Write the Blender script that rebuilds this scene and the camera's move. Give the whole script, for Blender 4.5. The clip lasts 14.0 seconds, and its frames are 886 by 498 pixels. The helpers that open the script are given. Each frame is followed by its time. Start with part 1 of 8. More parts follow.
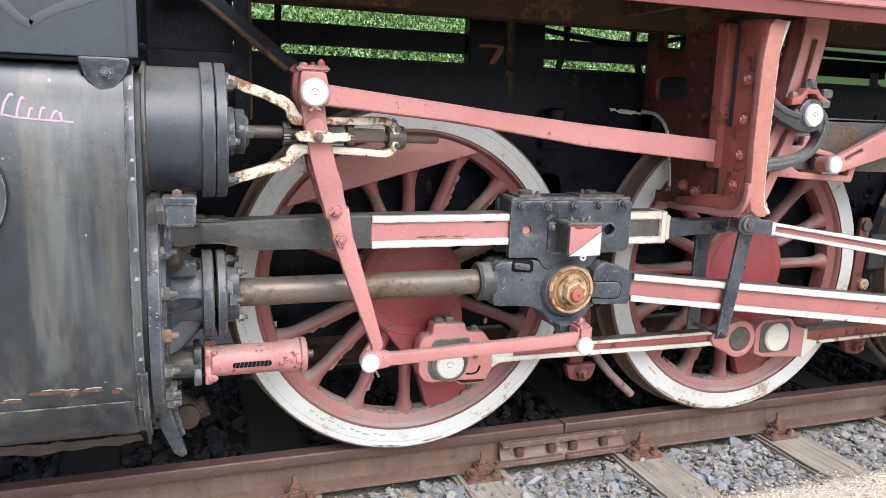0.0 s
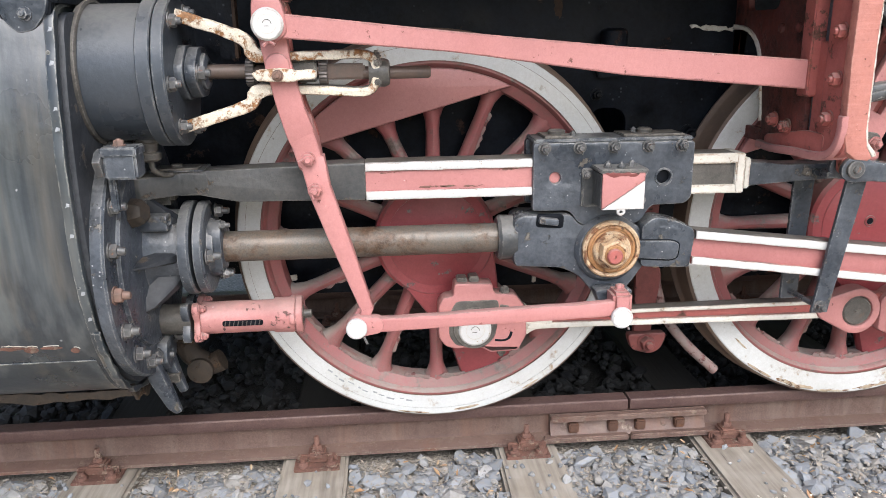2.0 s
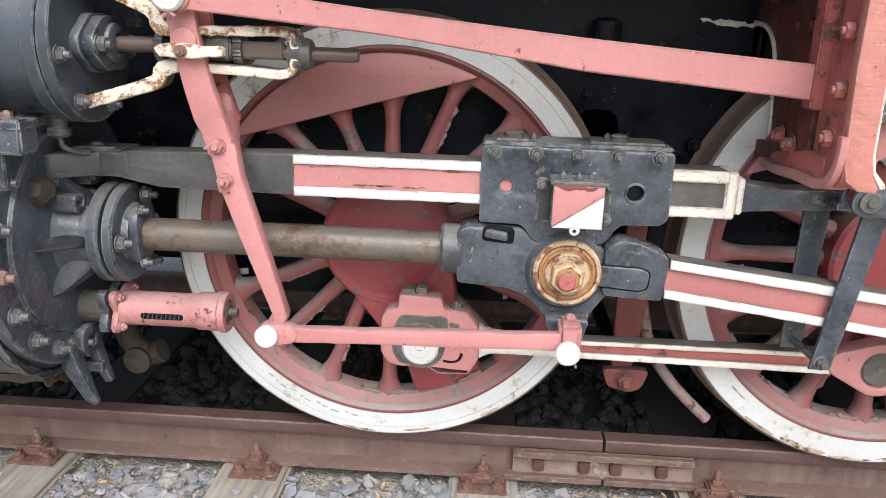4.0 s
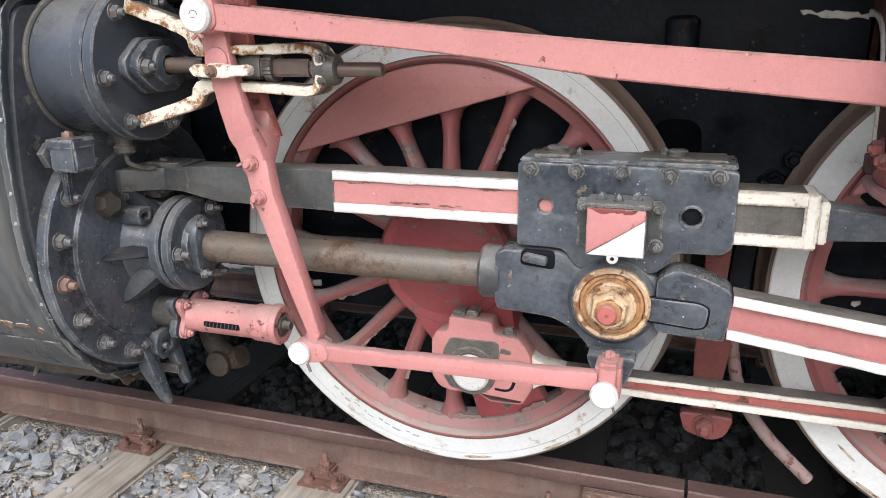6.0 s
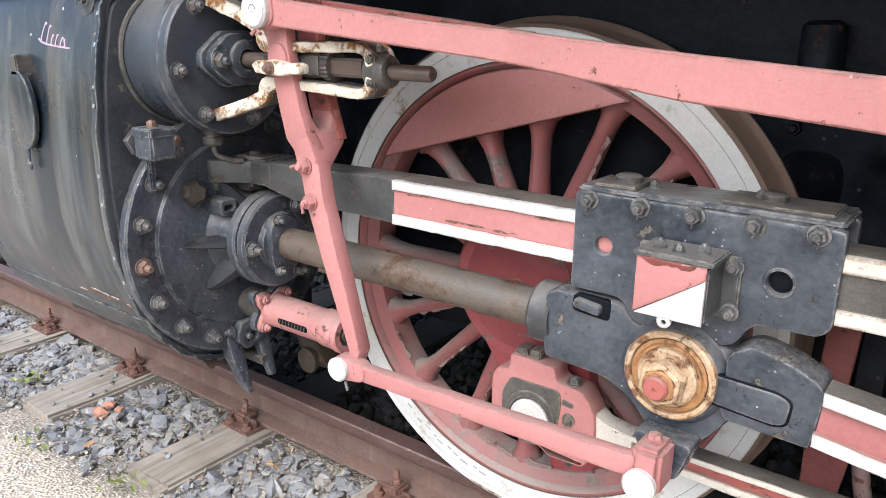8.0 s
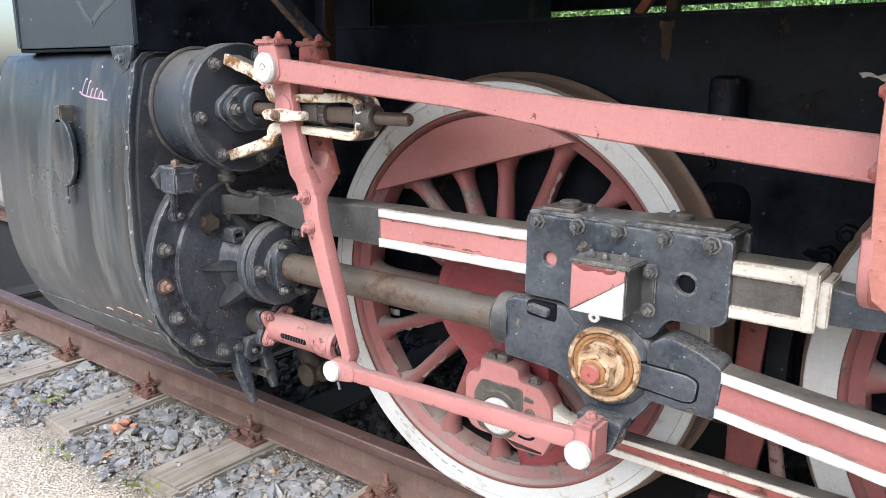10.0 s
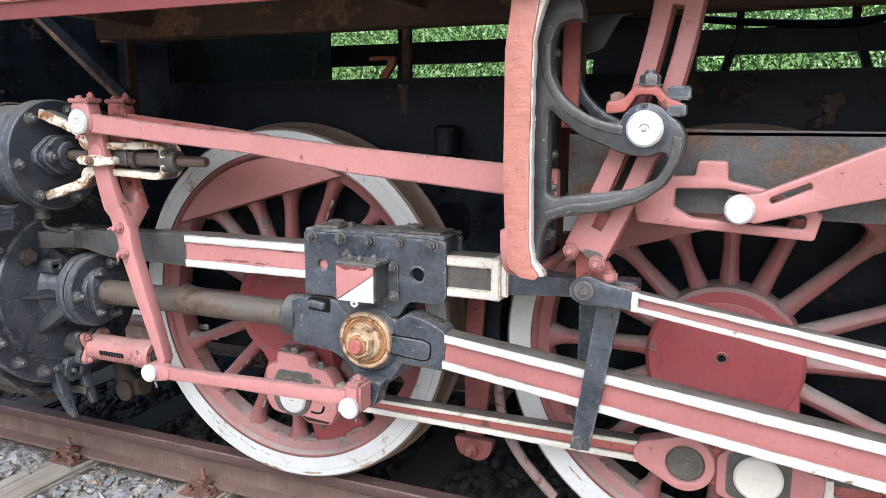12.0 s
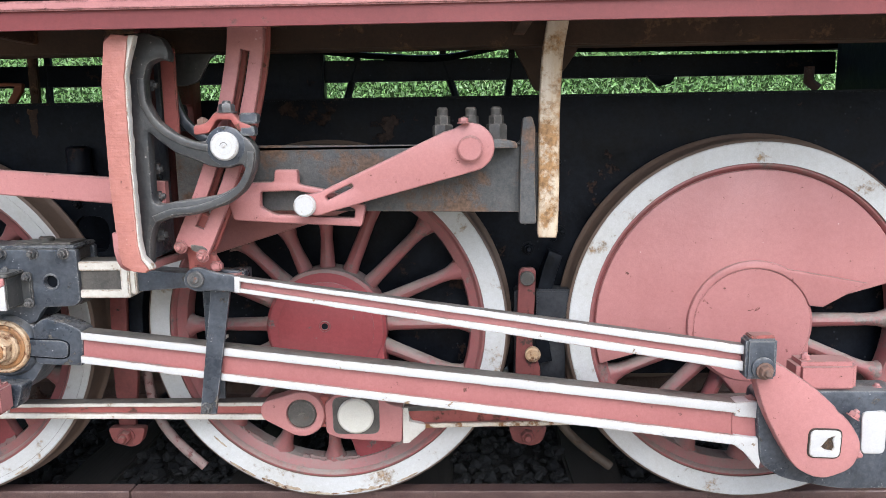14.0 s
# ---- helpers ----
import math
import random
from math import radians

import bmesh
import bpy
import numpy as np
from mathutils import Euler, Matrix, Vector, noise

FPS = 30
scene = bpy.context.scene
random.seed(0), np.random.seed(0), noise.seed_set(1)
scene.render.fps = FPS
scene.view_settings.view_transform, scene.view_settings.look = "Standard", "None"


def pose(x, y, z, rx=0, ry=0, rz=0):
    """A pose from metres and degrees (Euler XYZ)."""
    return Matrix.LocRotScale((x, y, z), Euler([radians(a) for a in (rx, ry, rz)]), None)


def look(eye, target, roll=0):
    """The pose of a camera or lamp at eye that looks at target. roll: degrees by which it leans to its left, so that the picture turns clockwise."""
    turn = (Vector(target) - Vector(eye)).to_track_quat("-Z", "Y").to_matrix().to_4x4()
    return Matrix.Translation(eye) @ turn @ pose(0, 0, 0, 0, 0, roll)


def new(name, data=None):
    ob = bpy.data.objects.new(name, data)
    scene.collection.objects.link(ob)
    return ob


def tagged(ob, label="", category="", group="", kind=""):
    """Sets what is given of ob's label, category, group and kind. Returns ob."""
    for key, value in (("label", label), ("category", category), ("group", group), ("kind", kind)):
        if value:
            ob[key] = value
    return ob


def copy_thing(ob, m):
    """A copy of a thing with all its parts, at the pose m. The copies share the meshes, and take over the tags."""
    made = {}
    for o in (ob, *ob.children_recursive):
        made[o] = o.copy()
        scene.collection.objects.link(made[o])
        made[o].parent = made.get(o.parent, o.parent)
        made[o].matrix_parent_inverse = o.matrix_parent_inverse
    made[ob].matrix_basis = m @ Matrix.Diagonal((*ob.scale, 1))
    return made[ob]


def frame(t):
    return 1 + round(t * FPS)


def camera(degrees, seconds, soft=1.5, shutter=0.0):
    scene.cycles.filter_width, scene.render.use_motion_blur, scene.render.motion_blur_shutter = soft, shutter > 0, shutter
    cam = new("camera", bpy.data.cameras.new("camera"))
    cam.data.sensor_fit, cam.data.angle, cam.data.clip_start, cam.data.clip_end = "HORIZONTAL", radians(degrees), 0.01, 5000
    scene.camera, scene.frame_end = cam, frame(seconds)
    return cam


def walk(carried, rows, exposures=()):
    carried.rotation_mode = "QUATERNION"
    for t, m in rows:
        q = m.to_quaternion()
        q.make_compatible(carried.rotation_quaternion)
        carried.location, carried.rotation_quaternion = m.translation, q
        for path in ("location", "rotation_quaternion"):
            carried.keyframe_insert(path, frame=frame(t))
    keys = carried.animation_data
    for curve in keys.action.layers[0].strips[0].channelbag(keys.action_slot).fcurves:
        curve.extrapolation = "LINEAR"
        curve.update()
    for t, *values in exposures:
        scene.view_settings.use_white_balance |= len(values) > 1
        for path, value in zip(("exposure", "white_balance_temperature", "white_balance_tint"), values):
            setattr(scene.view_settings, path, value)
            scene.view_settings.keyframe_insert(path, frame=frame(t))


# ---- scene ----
cam = camera(61.3, 14.0, soft=0.5)
PATH = [
    (0, (-0.842, -2.79, 1.381), (-0.182, -0.937, 1.019), 1.9),
    (0.5, (-0.613, -2.748, 1.381), (-0.081, -0.877, 0.916), 2.5),
    (1, (-0.471, -2.682, 1.363), (-0.087, -0.771, 0.913), -0.5),
    (1.5, (-0.332, -2.61, 1.385), (0.006, -0.705, 0.879), 0.4),
    (2, (-0.167, -2.577, 1.377), (-0.008, -0.658, 0.839), -0.8),
    (2.5, (-0.018, -2.53, 1.372), (0.026, -0.605, 0.83), 1.1),
    (3, (0.103, -2.481, 1.363), (0.063, -0.573, 0.764), 0.9),
    (3.2, (0.147, -2.442, 1.347), (0.118, -0.526, 0.774), 0.6),
    (5.3, (0.628, -2.178, 1.396), (0.186, -0.311, 0.831), 2.5),
    (5.5, (0.674, -2.16, 1.394), (0.173, -0.306, 0.836), 1.7),
    (6, (0.721, -2.102, 1.385), (0.105, -0.285, 0.819), -0.8),
    (6.5, (0.789, -1.947, 1.387), (0.027, -0.183, 0.831), -0.4),
    (7, (0.842, -1.815, 1.389), (-0.071, -0.134, 0.806), 0.5),
    (7.5, (0.91, -1.752, 1.396), (-0.154, -0.146, 0.859), -0.6),
    (8, (1.015, -1.692, 1.398), (-0.139, -0.164, 0.819), 0.5),
    (8.2, (1.048, -1.679, 1.397), (-0.15, -0.175, 0.848), 0.1),
    (10.3, (1.329, -1.965, 1.413), (0.161, -0.402, 0.973), 0.0),
    (10.5, (1.365, -1.989, 1.421), (0.293, -0.363, 0.968), -0.2),
    (11, (1.473, -2.058, 1.441), (0.555, -0.339, 0.991), 0.4),
    (11.5, (1.643, -2.203, 1.423), (0.647, -0.527, 0.974), -0.2),
    (12, (1.712, -2.376, 1.446), (0.934, -0.568, 1.092), -0.1),
    (12.5, (1.794, -2.57, 1.425), (1.222, -0.685, 1.078), -1.1),
    (13, (1.845, -2.657, 1.431), (1.525, -0.713, 1.091), -1.8),
    (13.5, (2.003, -2.725, 1.443), (1.812, -0.751, 1.188), -0.5),
    (14, (2.172, -2.805, 1.453), (2.111, -0.831, 1.136), -0.9),
]
walk(cam, [(t, look(eye, target, roll)) for t, eye, target, roll in PATH], exposures=[(0, 0.92, 6290, 10), (3, 0.92, 6290, 10), (5.5, 0.92, 6290, 10), (8, 1.03, 6290, 10), (10.5, 0.98, 6200, 10), (12, 0.92, 6050, 10), (14, 0.78, 5980, 10)])

# ---- world and light ----
world = bpy.data.worlds.new("overcast_sky")
world.use_nodes = True
scene.world = world
wn, wl = world.node_tree.nodes, world.node_tree.links
sky = wn.new("ShaderNodeTexSky")
sky.sky_type, sky.sun_disc = "NISHITA", False
sky.sun_elevation, sky.sun_rotation = radians(46), radians(169)
sky.air_density, sky.dust_density, sky.ozone_density = 1.0, 3.0, 1.0
wl.new(sky.outputs[0], wn["Background"].inputs[0])
wn["Background"].inputs[1].default_value = 0.145

sun_data = bpy.data.lights.new("sun", "SUN")
sun_data.energy, sun_data.angle, sun_data.color = 2.0, radians(55), (0.975, 0.985, 1.0)
sun = new("sun", sun_data)
sun.matrix_world = look((1.0, -5.0, 5.3), (0, 0, 0))

# ---- building helpers ----
BASES = {}


def finish(me, material, smooth=True):
    me.materials.append(material)
    if smooth:
        me.polygons.foreach_set("use_smooth", [True] * len(me.polygons))
        me.set_sharp_from_angle(angle=radians(36))
    return me


def thing(name, base, label, category, group="", kind="", shift=(0, 0, 0), size=1.0):
    """An empty at the base of a thing that has parts; the whole thing may be shifted and made a little larger."""
    ob = new(name)
    ob.location, ob.empty_display_size = Vector(base) + Vector(shift), 0.05
    ob.scale = (size, 1, size)
    BASES[ob.name] = Vector(base)
    return tagged(ob, label, category, group, kind)


def part(name, bm, material, parent, label="", smooth=True):
    """One mesh, given in world coordinates, under a thing or under a part."""
    base = BASES[parent.name]
    me = bpy.data.meshes.new(name)
    bmesh.ops.recalc_face_normals(bm, faces=bm.faces[:])
    bm.to_mesh(me)
    bm.free()
    me.transform(Matrix.Translation(-base))
    ob = new(name, finish(me, material, smooth))
    ob.parent = parent
    BASES[ob.name] = base
    return tagged(ob, label)


def solid(name, bm, material, base, label, category, group="", kind="", smooth=True):
    """A thing that is one mesh."""
    me = bpy.data.meshes.new(name)
    bmesh.ops.recalc_face_normals(bm, faces=bm.faces[:])
    bm.to_mesh(me)
    bm.free()
    me.transform(Matrix.Translation(-Vector(base)))
    ob = new(name, finish(me, material, smooth))
    ob.location = base
    BASES[ob.name] = Vector(base)
    return tagged(ob, label, category, group, kind)


def join(*bms):
    first = bms[0]
    for other in bms[1:]:
        me = bpy.data.meshes.new("tmp")
        other.to_mesh(me)
        other.free()
        first.from_mesh(me)
        bpy.data.meshes.remove(me)
    return first


PLANES = {
    "xz": Matrix(((1, 0, 0, 0), (0, 0, 1, 0), (0, 1, 0, 0), (0, 0, 0, 1))),
    "yz": Matrix(((0, 0, 1, 0), (1, 0, 0, 0), (0, 1, 0, 0), (0, 0, 0, 1))),
    "xy": Matrix.Identity(4),
}


def plate(outline, a, b, holes=(), bevel=0.004, plane="xz"):
    """A flat piece with rounded edges: an outline in a plane, from a to b across it."""
    half = abs(b - a) / 2
    bevel = min(bevel, half * 0.8)
    cu = bpy.data.curves.new("tmp", "CURVE")
    cu.dimensions, cu.fill_mode = "2D", "BOTH"
    cu.bevel_depth, cu.bevel_resolution, cu.offset, cu.extrude = bevel, 1, -bevel, half - bevel
    for pts in (outline, *holes):
        sp = cu.splines.new("POLY")
        sp.points.add(len(pts) - 1)
        sp.use_cyclic_u = True
        for p, q in zip(sp.points, pts):
            p.co = (q[0], q[1], 0, 1)
    ob = bpy.data.objects.new("tmp", cu)
    me = bpy.data.meshes.new_from_object(ob)
    bm = bmesh.new()
    bm.from_mesh(me)
    bpy.data.objects.remove(ob)
    bpy.data.curves.remove(cu)
    bpy.data.meshes.remove(me)
    bmesh.ops.remove_doubles(bm, verts=bm.verts[:], dist=1e-5)
    bm.transform(PLANES[plane] @ Matrix.Translation((0, 0, (a + b) / 2)))
    return bm


def circle(cx, cz, r, n=32):
    return [(cx + r * math.cos(2 * math.pi * i / n), cz + r * math.sin(2 * math.pi * i / n)) for i in range(n)]


def arc(cx, cz, r, a0, a1, n=12):
    return [(cx + r * math.cos(radians(a0 + (a1 - a0) * i / n)), cz + r * math.sin(radians(a0 + (a1 - a0) * i / n))) for i in range(n + 1)]


def rounded(pts, r, n=4):
    """A polygon with its corners rounded; r may be one radius or one for each corner."""
    out, count = [], len(pts)
    for i, p in enumerate(pts):
        rad = r[i] if isinstance(r, (list, tuple)) else r
        p, a, b = Vector(p), Vector(pts[i - 1]), Vector(pts[(i + 1) % count])
        da, db = (a - p), (b - p)
        k = min(rad, da.length * 0.48, db.length * 0.48)
        if k < 1e-4:
            out.append(tuple(p))
            continue
        s, e = p + da.normalized() * k, p + db.normalized() * k
        for j in range(n + 1):
            t = j / n
            out.append(tuple((1 - t) ** 2 * s + 2 * t * (1 - t) * p + t * t * e))
    return out


def smooth_line(pts, n=6):
    """A smooth open line through the points."""
    out = []
    for i in range(len(pts) - 1):
        p0, p1, p2, p3 = (Vector(pts[max(0, min(len(pts) - 1, i + k))]) for k in (-1, 0, 1, 2))
        for j in range(n):
            t = j / n
            out.append(tuple(0.5 * (2 * p1 + (p2 - p0) * t + (2 * p0 - 5 * p1 + 4 * p2 - p3) * t * t + (3 * p1 - p0 - 3 * p2 + p3) * t ** 3)))
    return out + [tuple(pts[-1])]


def ribbon(pts, widths):
    """The outline of a band along a line; widths: one for all points, or one each."""
    left, right = [], []
    for i, p in enumerate(pts):
        w = (widths[i] if isinstance(widths, (list, tuple)) else widths) / 2
        d = (Vector(pts[min(i + 1, len(pts) - 1)]) - Vector(pts[max(i - 1, 0)])).normalized()
        left.append((p[0] - d.y * w, p[1] + d.x * w))
        right.append((p[0] + d.y * w, p[1] - d.x * w))
    return left + right[::-1]


def ragged(pts, step=0.03, amp=0.0015, seed=1):
    """An outline cut into short lengths with small uneven nicks."""
    rnd, out = random.Random(seed), []
    for p, q in zip(pts, list(pts[1:]) + [pts[0]]):
        d = Vector(q) - Vector(p)
        n = max(1, int(d.length / step))
        side = Vector((-d.y, d.x)).normalized() if d.length > 1e-6 else Vector((0, 0))
        for i in range(n):
            t = (i + (rnd.uniform(-0.3, 0.3) if i else 0)) / n
            out.append(tuple(Vector(p) + d * t + side * (rnd.gauss(0, amp) if i else 0)))
    return out


def hull(c1, r1, c2, r2, n=20):
    """The outline of a belt round two circles."""
    pts = circle(*c1, r1, n * 2) + circle(*c2, r2, n * 2)
    pts = sorted(set((round(x, 6), round(z, 6)) for x, z in pts))

    def half(seq):
        out = []
        for p in seq:
            while len(out) > 1 and (out[-1][0] - out[-2][0]) * (p[1] - out[-2][1]) - (out[-1][1] - out[-2][1]) * (p[0] - out[-2][0]) <= 0:
                out.pop()
            out.append(p)
        return out[:-1]
    return half(pts) + half(pts[::-1])


def lathe(profile, origin, axis=(0, -1, 0), n=28, turn=0.0):
    """A turned solid: rows of radius and height along the axis from the origin."""
    axis = Vector(axis).normalized()
    u = axis.orthogonal().normalized()
    if abs(axis.z) < 0.9:
        u = Vector((0, 0, 1)).cross(axis).normalized()
    v = axis.cross(u)
    bm, rings, origin = bmesh.new(), [], Vector(origin)
    for r, h in profile:
        if r < 1e-6:
            rings.append([bm.verts.new(origin + axis * h)])
        else:
            rings.append([bm.verts.new(origin + axis * h + (u * math.cos(a) + v * math.sin(a)) * r) for a in (2 * math.pi * i / n + turn for i in range(n))])
    for a, b in zip(rings, rings[1:]):
        for i in range(n):
            j = (i + 1) % n
            if len(a) == 1 and len(b) == 1:
                continue
            if len(a) == 1:
                bm.faces.new((a[0], b[j], b[i]))
            elif len(b) == 1:
                bm.faces.new((a[i], a[j], b[0]))
            else:
                bm.faces.new((a[i], a[j], b[j], b[i]))
    return bm


def disc(origin, axis, r, h, bevel=0.003, n=28):
    return lathe([(0, 0), (r, 0), (r, h - bevel), (r - bevel, h), (0, h)], origin, axis, n)


def block(x0, x1, y0, y1, z0, z1, bevel=0.004):
    bm = bmesh.new()
    bmesh.ops.create_cube(bm, size=1.0)
    bm.transform(Matrix.Translation(((x0 + x1) / 2, (y0 + y1) / 2, (z0 + z1) / 2)) @ Matrix.Diagonal((x1 - x0, y1 - y0, z1 - z0, 1)))
    if bevel:
        bmesh.ops.bevel(bm, geom=bm.edges[:], offset=bevel, segments=2, affect="EDGES")
    return bm


def tube(points, r, n=10):
    """A round bar along a line; r may be one radius or one for each point."""
    bm, rings, pts = bmesh.new(), [], [Vector(p) for p in points]
    side = (pts[1] - pts[0]).orthogonal().normalized()
    for i, p in enumerate(pts):
        d = (pts[min(i + 1, len(pts) - 1)] - pts[max(i - 1, 0)]).normalized()
        side = (side - d * side.dot(d)).normalized()
        up, rad = d.cross(side), r[i] if isinstance(r, (list, tuple)) else r
        rings.append([bm.verts.new(p + (side * math.cos(2 * math.pi * k / n) + up * math.sin(2 * math.pi * k / n)) * rad) for k in range(n)])
    for a, b in zip(rings, rings[1:]):
        for k in range(n):
            bm.faces.new((a[k], a[(k + 1) % n], b[(k + 1) % n], b[k]))
    bm.faces.new(rings[0][::-1])
    bm.faces.new(rings[-1])
    return bm


def nut_mesh(origin, axis, r, stud=1.0, washer=True):
    """A hexagon nut on a washer with the stud's end standing out."""
    o, ax = Vector(origin), Vector(axis).normalized()
    turn = random.uniform(0, 1)
    made = lathe([(0, 0), (r, 0), (r, r * 0.75), (r * 0.86, r * 0.95), (0, r * 0.95)], o + ax * 0.003, ax, 6, turn)
    made = join(made, lathe([(0, 0), (r * 0.55, 0), (r * 0.55, r * (0.9 + 0.6 * stud)), (r * 0.4, r * (1.1 + 0.6 * stud)), (0, r * (1.1 + 0.6 * stud))], o, ax, 10))
    if washer:
        made = join(made, lathe([(0, 0), (r * 1.25, 0), (r * 1.25, 0.004), (0, 0.004)], o, ax, 14))
    return made


def bolts(parent, rows, material, name="bolt"):
    """A row of nuts: place, way it points, radius."""
    for origin, axis, r in rows:
        part(name, nut_mesh(origin, axis, r), material, parent)


# ---- materials ----
def material(name, color, second, rough=0.5, metal=0.0, grain=70.0, blotch=5.0, amount=0.6, wear=None, wear_at=0.62,
             wear_scale=9.0, bump=0.25, streak=False, dust=0.0, dust_color=(0.25, 0.215, 0.185), spots=None, wear_soft=0.03, lift=1.0, edge=None, spec=0.4, lump=0.0, brush=None, coat=0.0, gritty=0.10):
    """A worn surface: two colours mixed by blotches and grain, patches of wear, dust on what faces up, light spots."""
    m = bpy.data.materials.new(name)
    m.use_nodes = True
    nt = m.node_tree
    nd, ln = nt.nodes, nt.links
    bsdf = nd["Principled BSDF"]

    def node(kind, **values):
        made = nd.new(kind)
        for key, value in values.items():
            made.inputs[key].default_value = value
        return made

    def math_node(op, a, b):
        made = nd.new("ShaderNodeMath")
        made.operation = op
        for slot, value in zip(made.inputs, (a, b)):
            if isinstance(value, (int, float)):
                slot.default_value = value
            else:
                ln.new(value, slot)
        return made.outputs[0]

    def ramp(value, low, high):
        made = nd.new("ShaderNodeMapRange")
        made.inputs["From Min"].default_value, made.inputs["From Max"].default_value = low, high
        ln.new(value, made.inputs["Value"])
        return made.outputs[0]

    def mix(factor, a, b):
        made = nd.new("ShaderNodeMix")
        made.data_type = "RGBA"
        if isinstance(factor, (int, float)):
            made.inputs[0].default_value = factor
        else:
            ln.new(factor, made.inputs[0])
        for slot, value in zip((made.inputs[6], made.inputs[7]), (a, b)):
            if isinstance(value, tuple):
                slot.default_value = (*value, 1)
            else:
                ln.new(value, slot)
        return made.outputs[2]

    coord, info = nd.new("ShaderNodeTexCoord"), nd.new("ShaderNodeObjectInfo")
    shift = nd.new("ShaderNodeVectorMath")
    shift.operation = "SCALE"
    shift.inputs[0].default_value = (37, 19, 53)
    ln.new(info.outputs["Random"], shift.inputs["Scale"])
    place = nd.new("ShaderNodeVectorMath")
    ln.new(coord.outputs["Object"], place.inputs[0])
    ln.new(shift.outputs[0], place.inputs[1])
    vec = place.outputs[0]

    def noise_tex(scale, detail=4.0, roughness=0.6, vector=None):
        made = node("ShaderNodeTexNoise", Scale=scale, Detail=detail, Roughness=roughness)
        ln.new(vector or vec, made.inputs["Vector"])
        return made.outputs["Fac"]

    big, fine = noise_tex(blotch, 5.0), noise_tex(grain, 3.0)
    both = math_node("ADD", math_node("MULTIPLY", big, 0.65), math_node("MULTIPLY", fine, 0.35))
    base = mix(math_node("MULTIPLY", ramp(both, 0.36, 0.64), amount), color, second)
    height = math_node("MULTIPLY", fine, 0.35)
    micro = noise_tex(210.0, 3.0, 0.7)
    speck = nd.new("ShaderNodeMix")
    speck.data_type, speck.blend_type = "RGBA", "MULTIPLY"
    speck.inputs[0].default_value = gritty
    ln.new(base, speck.inputs[6])
    ln.new(mix(ramp(micro, 0.38, 0.62), (0.45, 0.44, 0.43), (1.35, 1.35, 1.35)), speck.inputs[7])
    base = speck.outputs[2]
    height = math_node("ADD", height, math_node("MULTIPLY", micro, 0.12))
    if lump:
        height = math_node("ADD", height, math_node("MULTIPLY", noise_tex(24.0, 2.0, 0.45), lump))
    if streak:
        squeeze = nd.new("ShaderNodeMapping")
        squeeze.inputs["Scale"].default_value = (5.5, 5.5, 0.42)
        ln.new(vec, squeeze.inputs["Vector"])
        runs = noise_tex(2.2, 4.0, 0.55, squeeze.outputs[0])
        base = mix(math_node("MULTIPLY", ramp(runs, 0.50, 0.68), 0.75), base, streak[0])
        runs2 = noise_tex(1.3, 5.0, 0.6, squeeze.outputs[0])
        base = mix(math_node("MULTIPLY", ramp(runs2, 0.56, 0.70), 0.7), base, streak[1])
        runs3 = noise_tex(5.5, 3.0, 0.5, squeeze.outputs[0])
        base = mix(math_node("MULTIPLY", ramp(runs3, 0.58, 0.72), 0.6), base, streak[2])
    if brush:
        flat = nd.new("ShaderNodeMapping")
        flat.inputs["Scale"].default_value = (1.0, 1.0, 11.0)
        ln.new(vec, flat.inputs["Vector"])
        strokes = noise_tex(11.0, 5.0, 0.65, flat.outputs[0])
        base = mix(math_node("MULTIPLY", ramp(strokes, 0.52, 0.70), 0.30), base, brush)
        height = math_node("ADD", height, math_node("MULTIPLY", strokes, 0.35))
    if wear:
        patches = noise_tex(wear_scale, 9.0, 0.72)
        mask = ramp(patches, wear_at, wear_at + wear_soft)
        tone = mix(ramp(fine, 0.35, 0.65), wear, tuple(0.45 * c for c in wear))
        base = mix(mask, base, tone)
        height = math_node("SUBTRACT", height, math_node("MULTIPLY", mask, 0.6 * lift))
    if spots:
        dots = node("ShaderNodeTexVoronoi", Scale=spots[1])
        ln.new(vec, dots.inputs["Vector"])
        gate = math_node("MULTIPLY", ramp(dots.outputs["Distance"], 0.2, 0.1), ramp(noise_tex(spots[1] * 0.3, 2.0), spots[2], spots[2] + 0.03))
        base = mix(math_node("MULTIPLY", gate, 0.8), base, spots[0])
    if edge:
        near, geo_e, dot = nd.new("ShaderNodeBevel"), nd.new("ShaderNodeNewGeometry"), nd.new("ShaderNodeVectorMath")
        near.samples, dot.operation = 4, "DOT_PRODUCT"
        near.inputs["Radius"].default_value = 0.0075
        ln.new(near.outputs[0], dot.inputs[0])
        ln.new(geo_e.outputs["Normal"], dot.inputs[1])
        rub = math_node("MULTIPLY", ramp(dot.outputs["Value"], 0.99, 0.91), ramp(noise_tex(24.0, 8.0, 0.78), 0.45, 0.55))
        base = mix(math_node("MULTIPLY", rub, 0.9), base, edge)
    if dust:
        geo, sep = nd.new("ShaderNodeNewGeometry"), nd.new("ShaderNodeSeparateXYZ")
        ln.new(geo.outputs["Normal"], sep.inputs[0])
        lying = ramp(sep.outputs["Z"], 0.25, 0.9)
        film = math_node("MULTIPLY", lying, math_node("MULTIPLY", ramp(both, 0.25, 0.55), dust))
        base = mix(film, base, dust_color)
    ln.new(base, bsdf.inputs["Base Color"])
    bsdf.inputs["Metallic"].default_value = metal
    bsdf.inputs["Roughness"].default_value = rough
    bsdf.inputs["Specular IOR Level"].default_value = spec
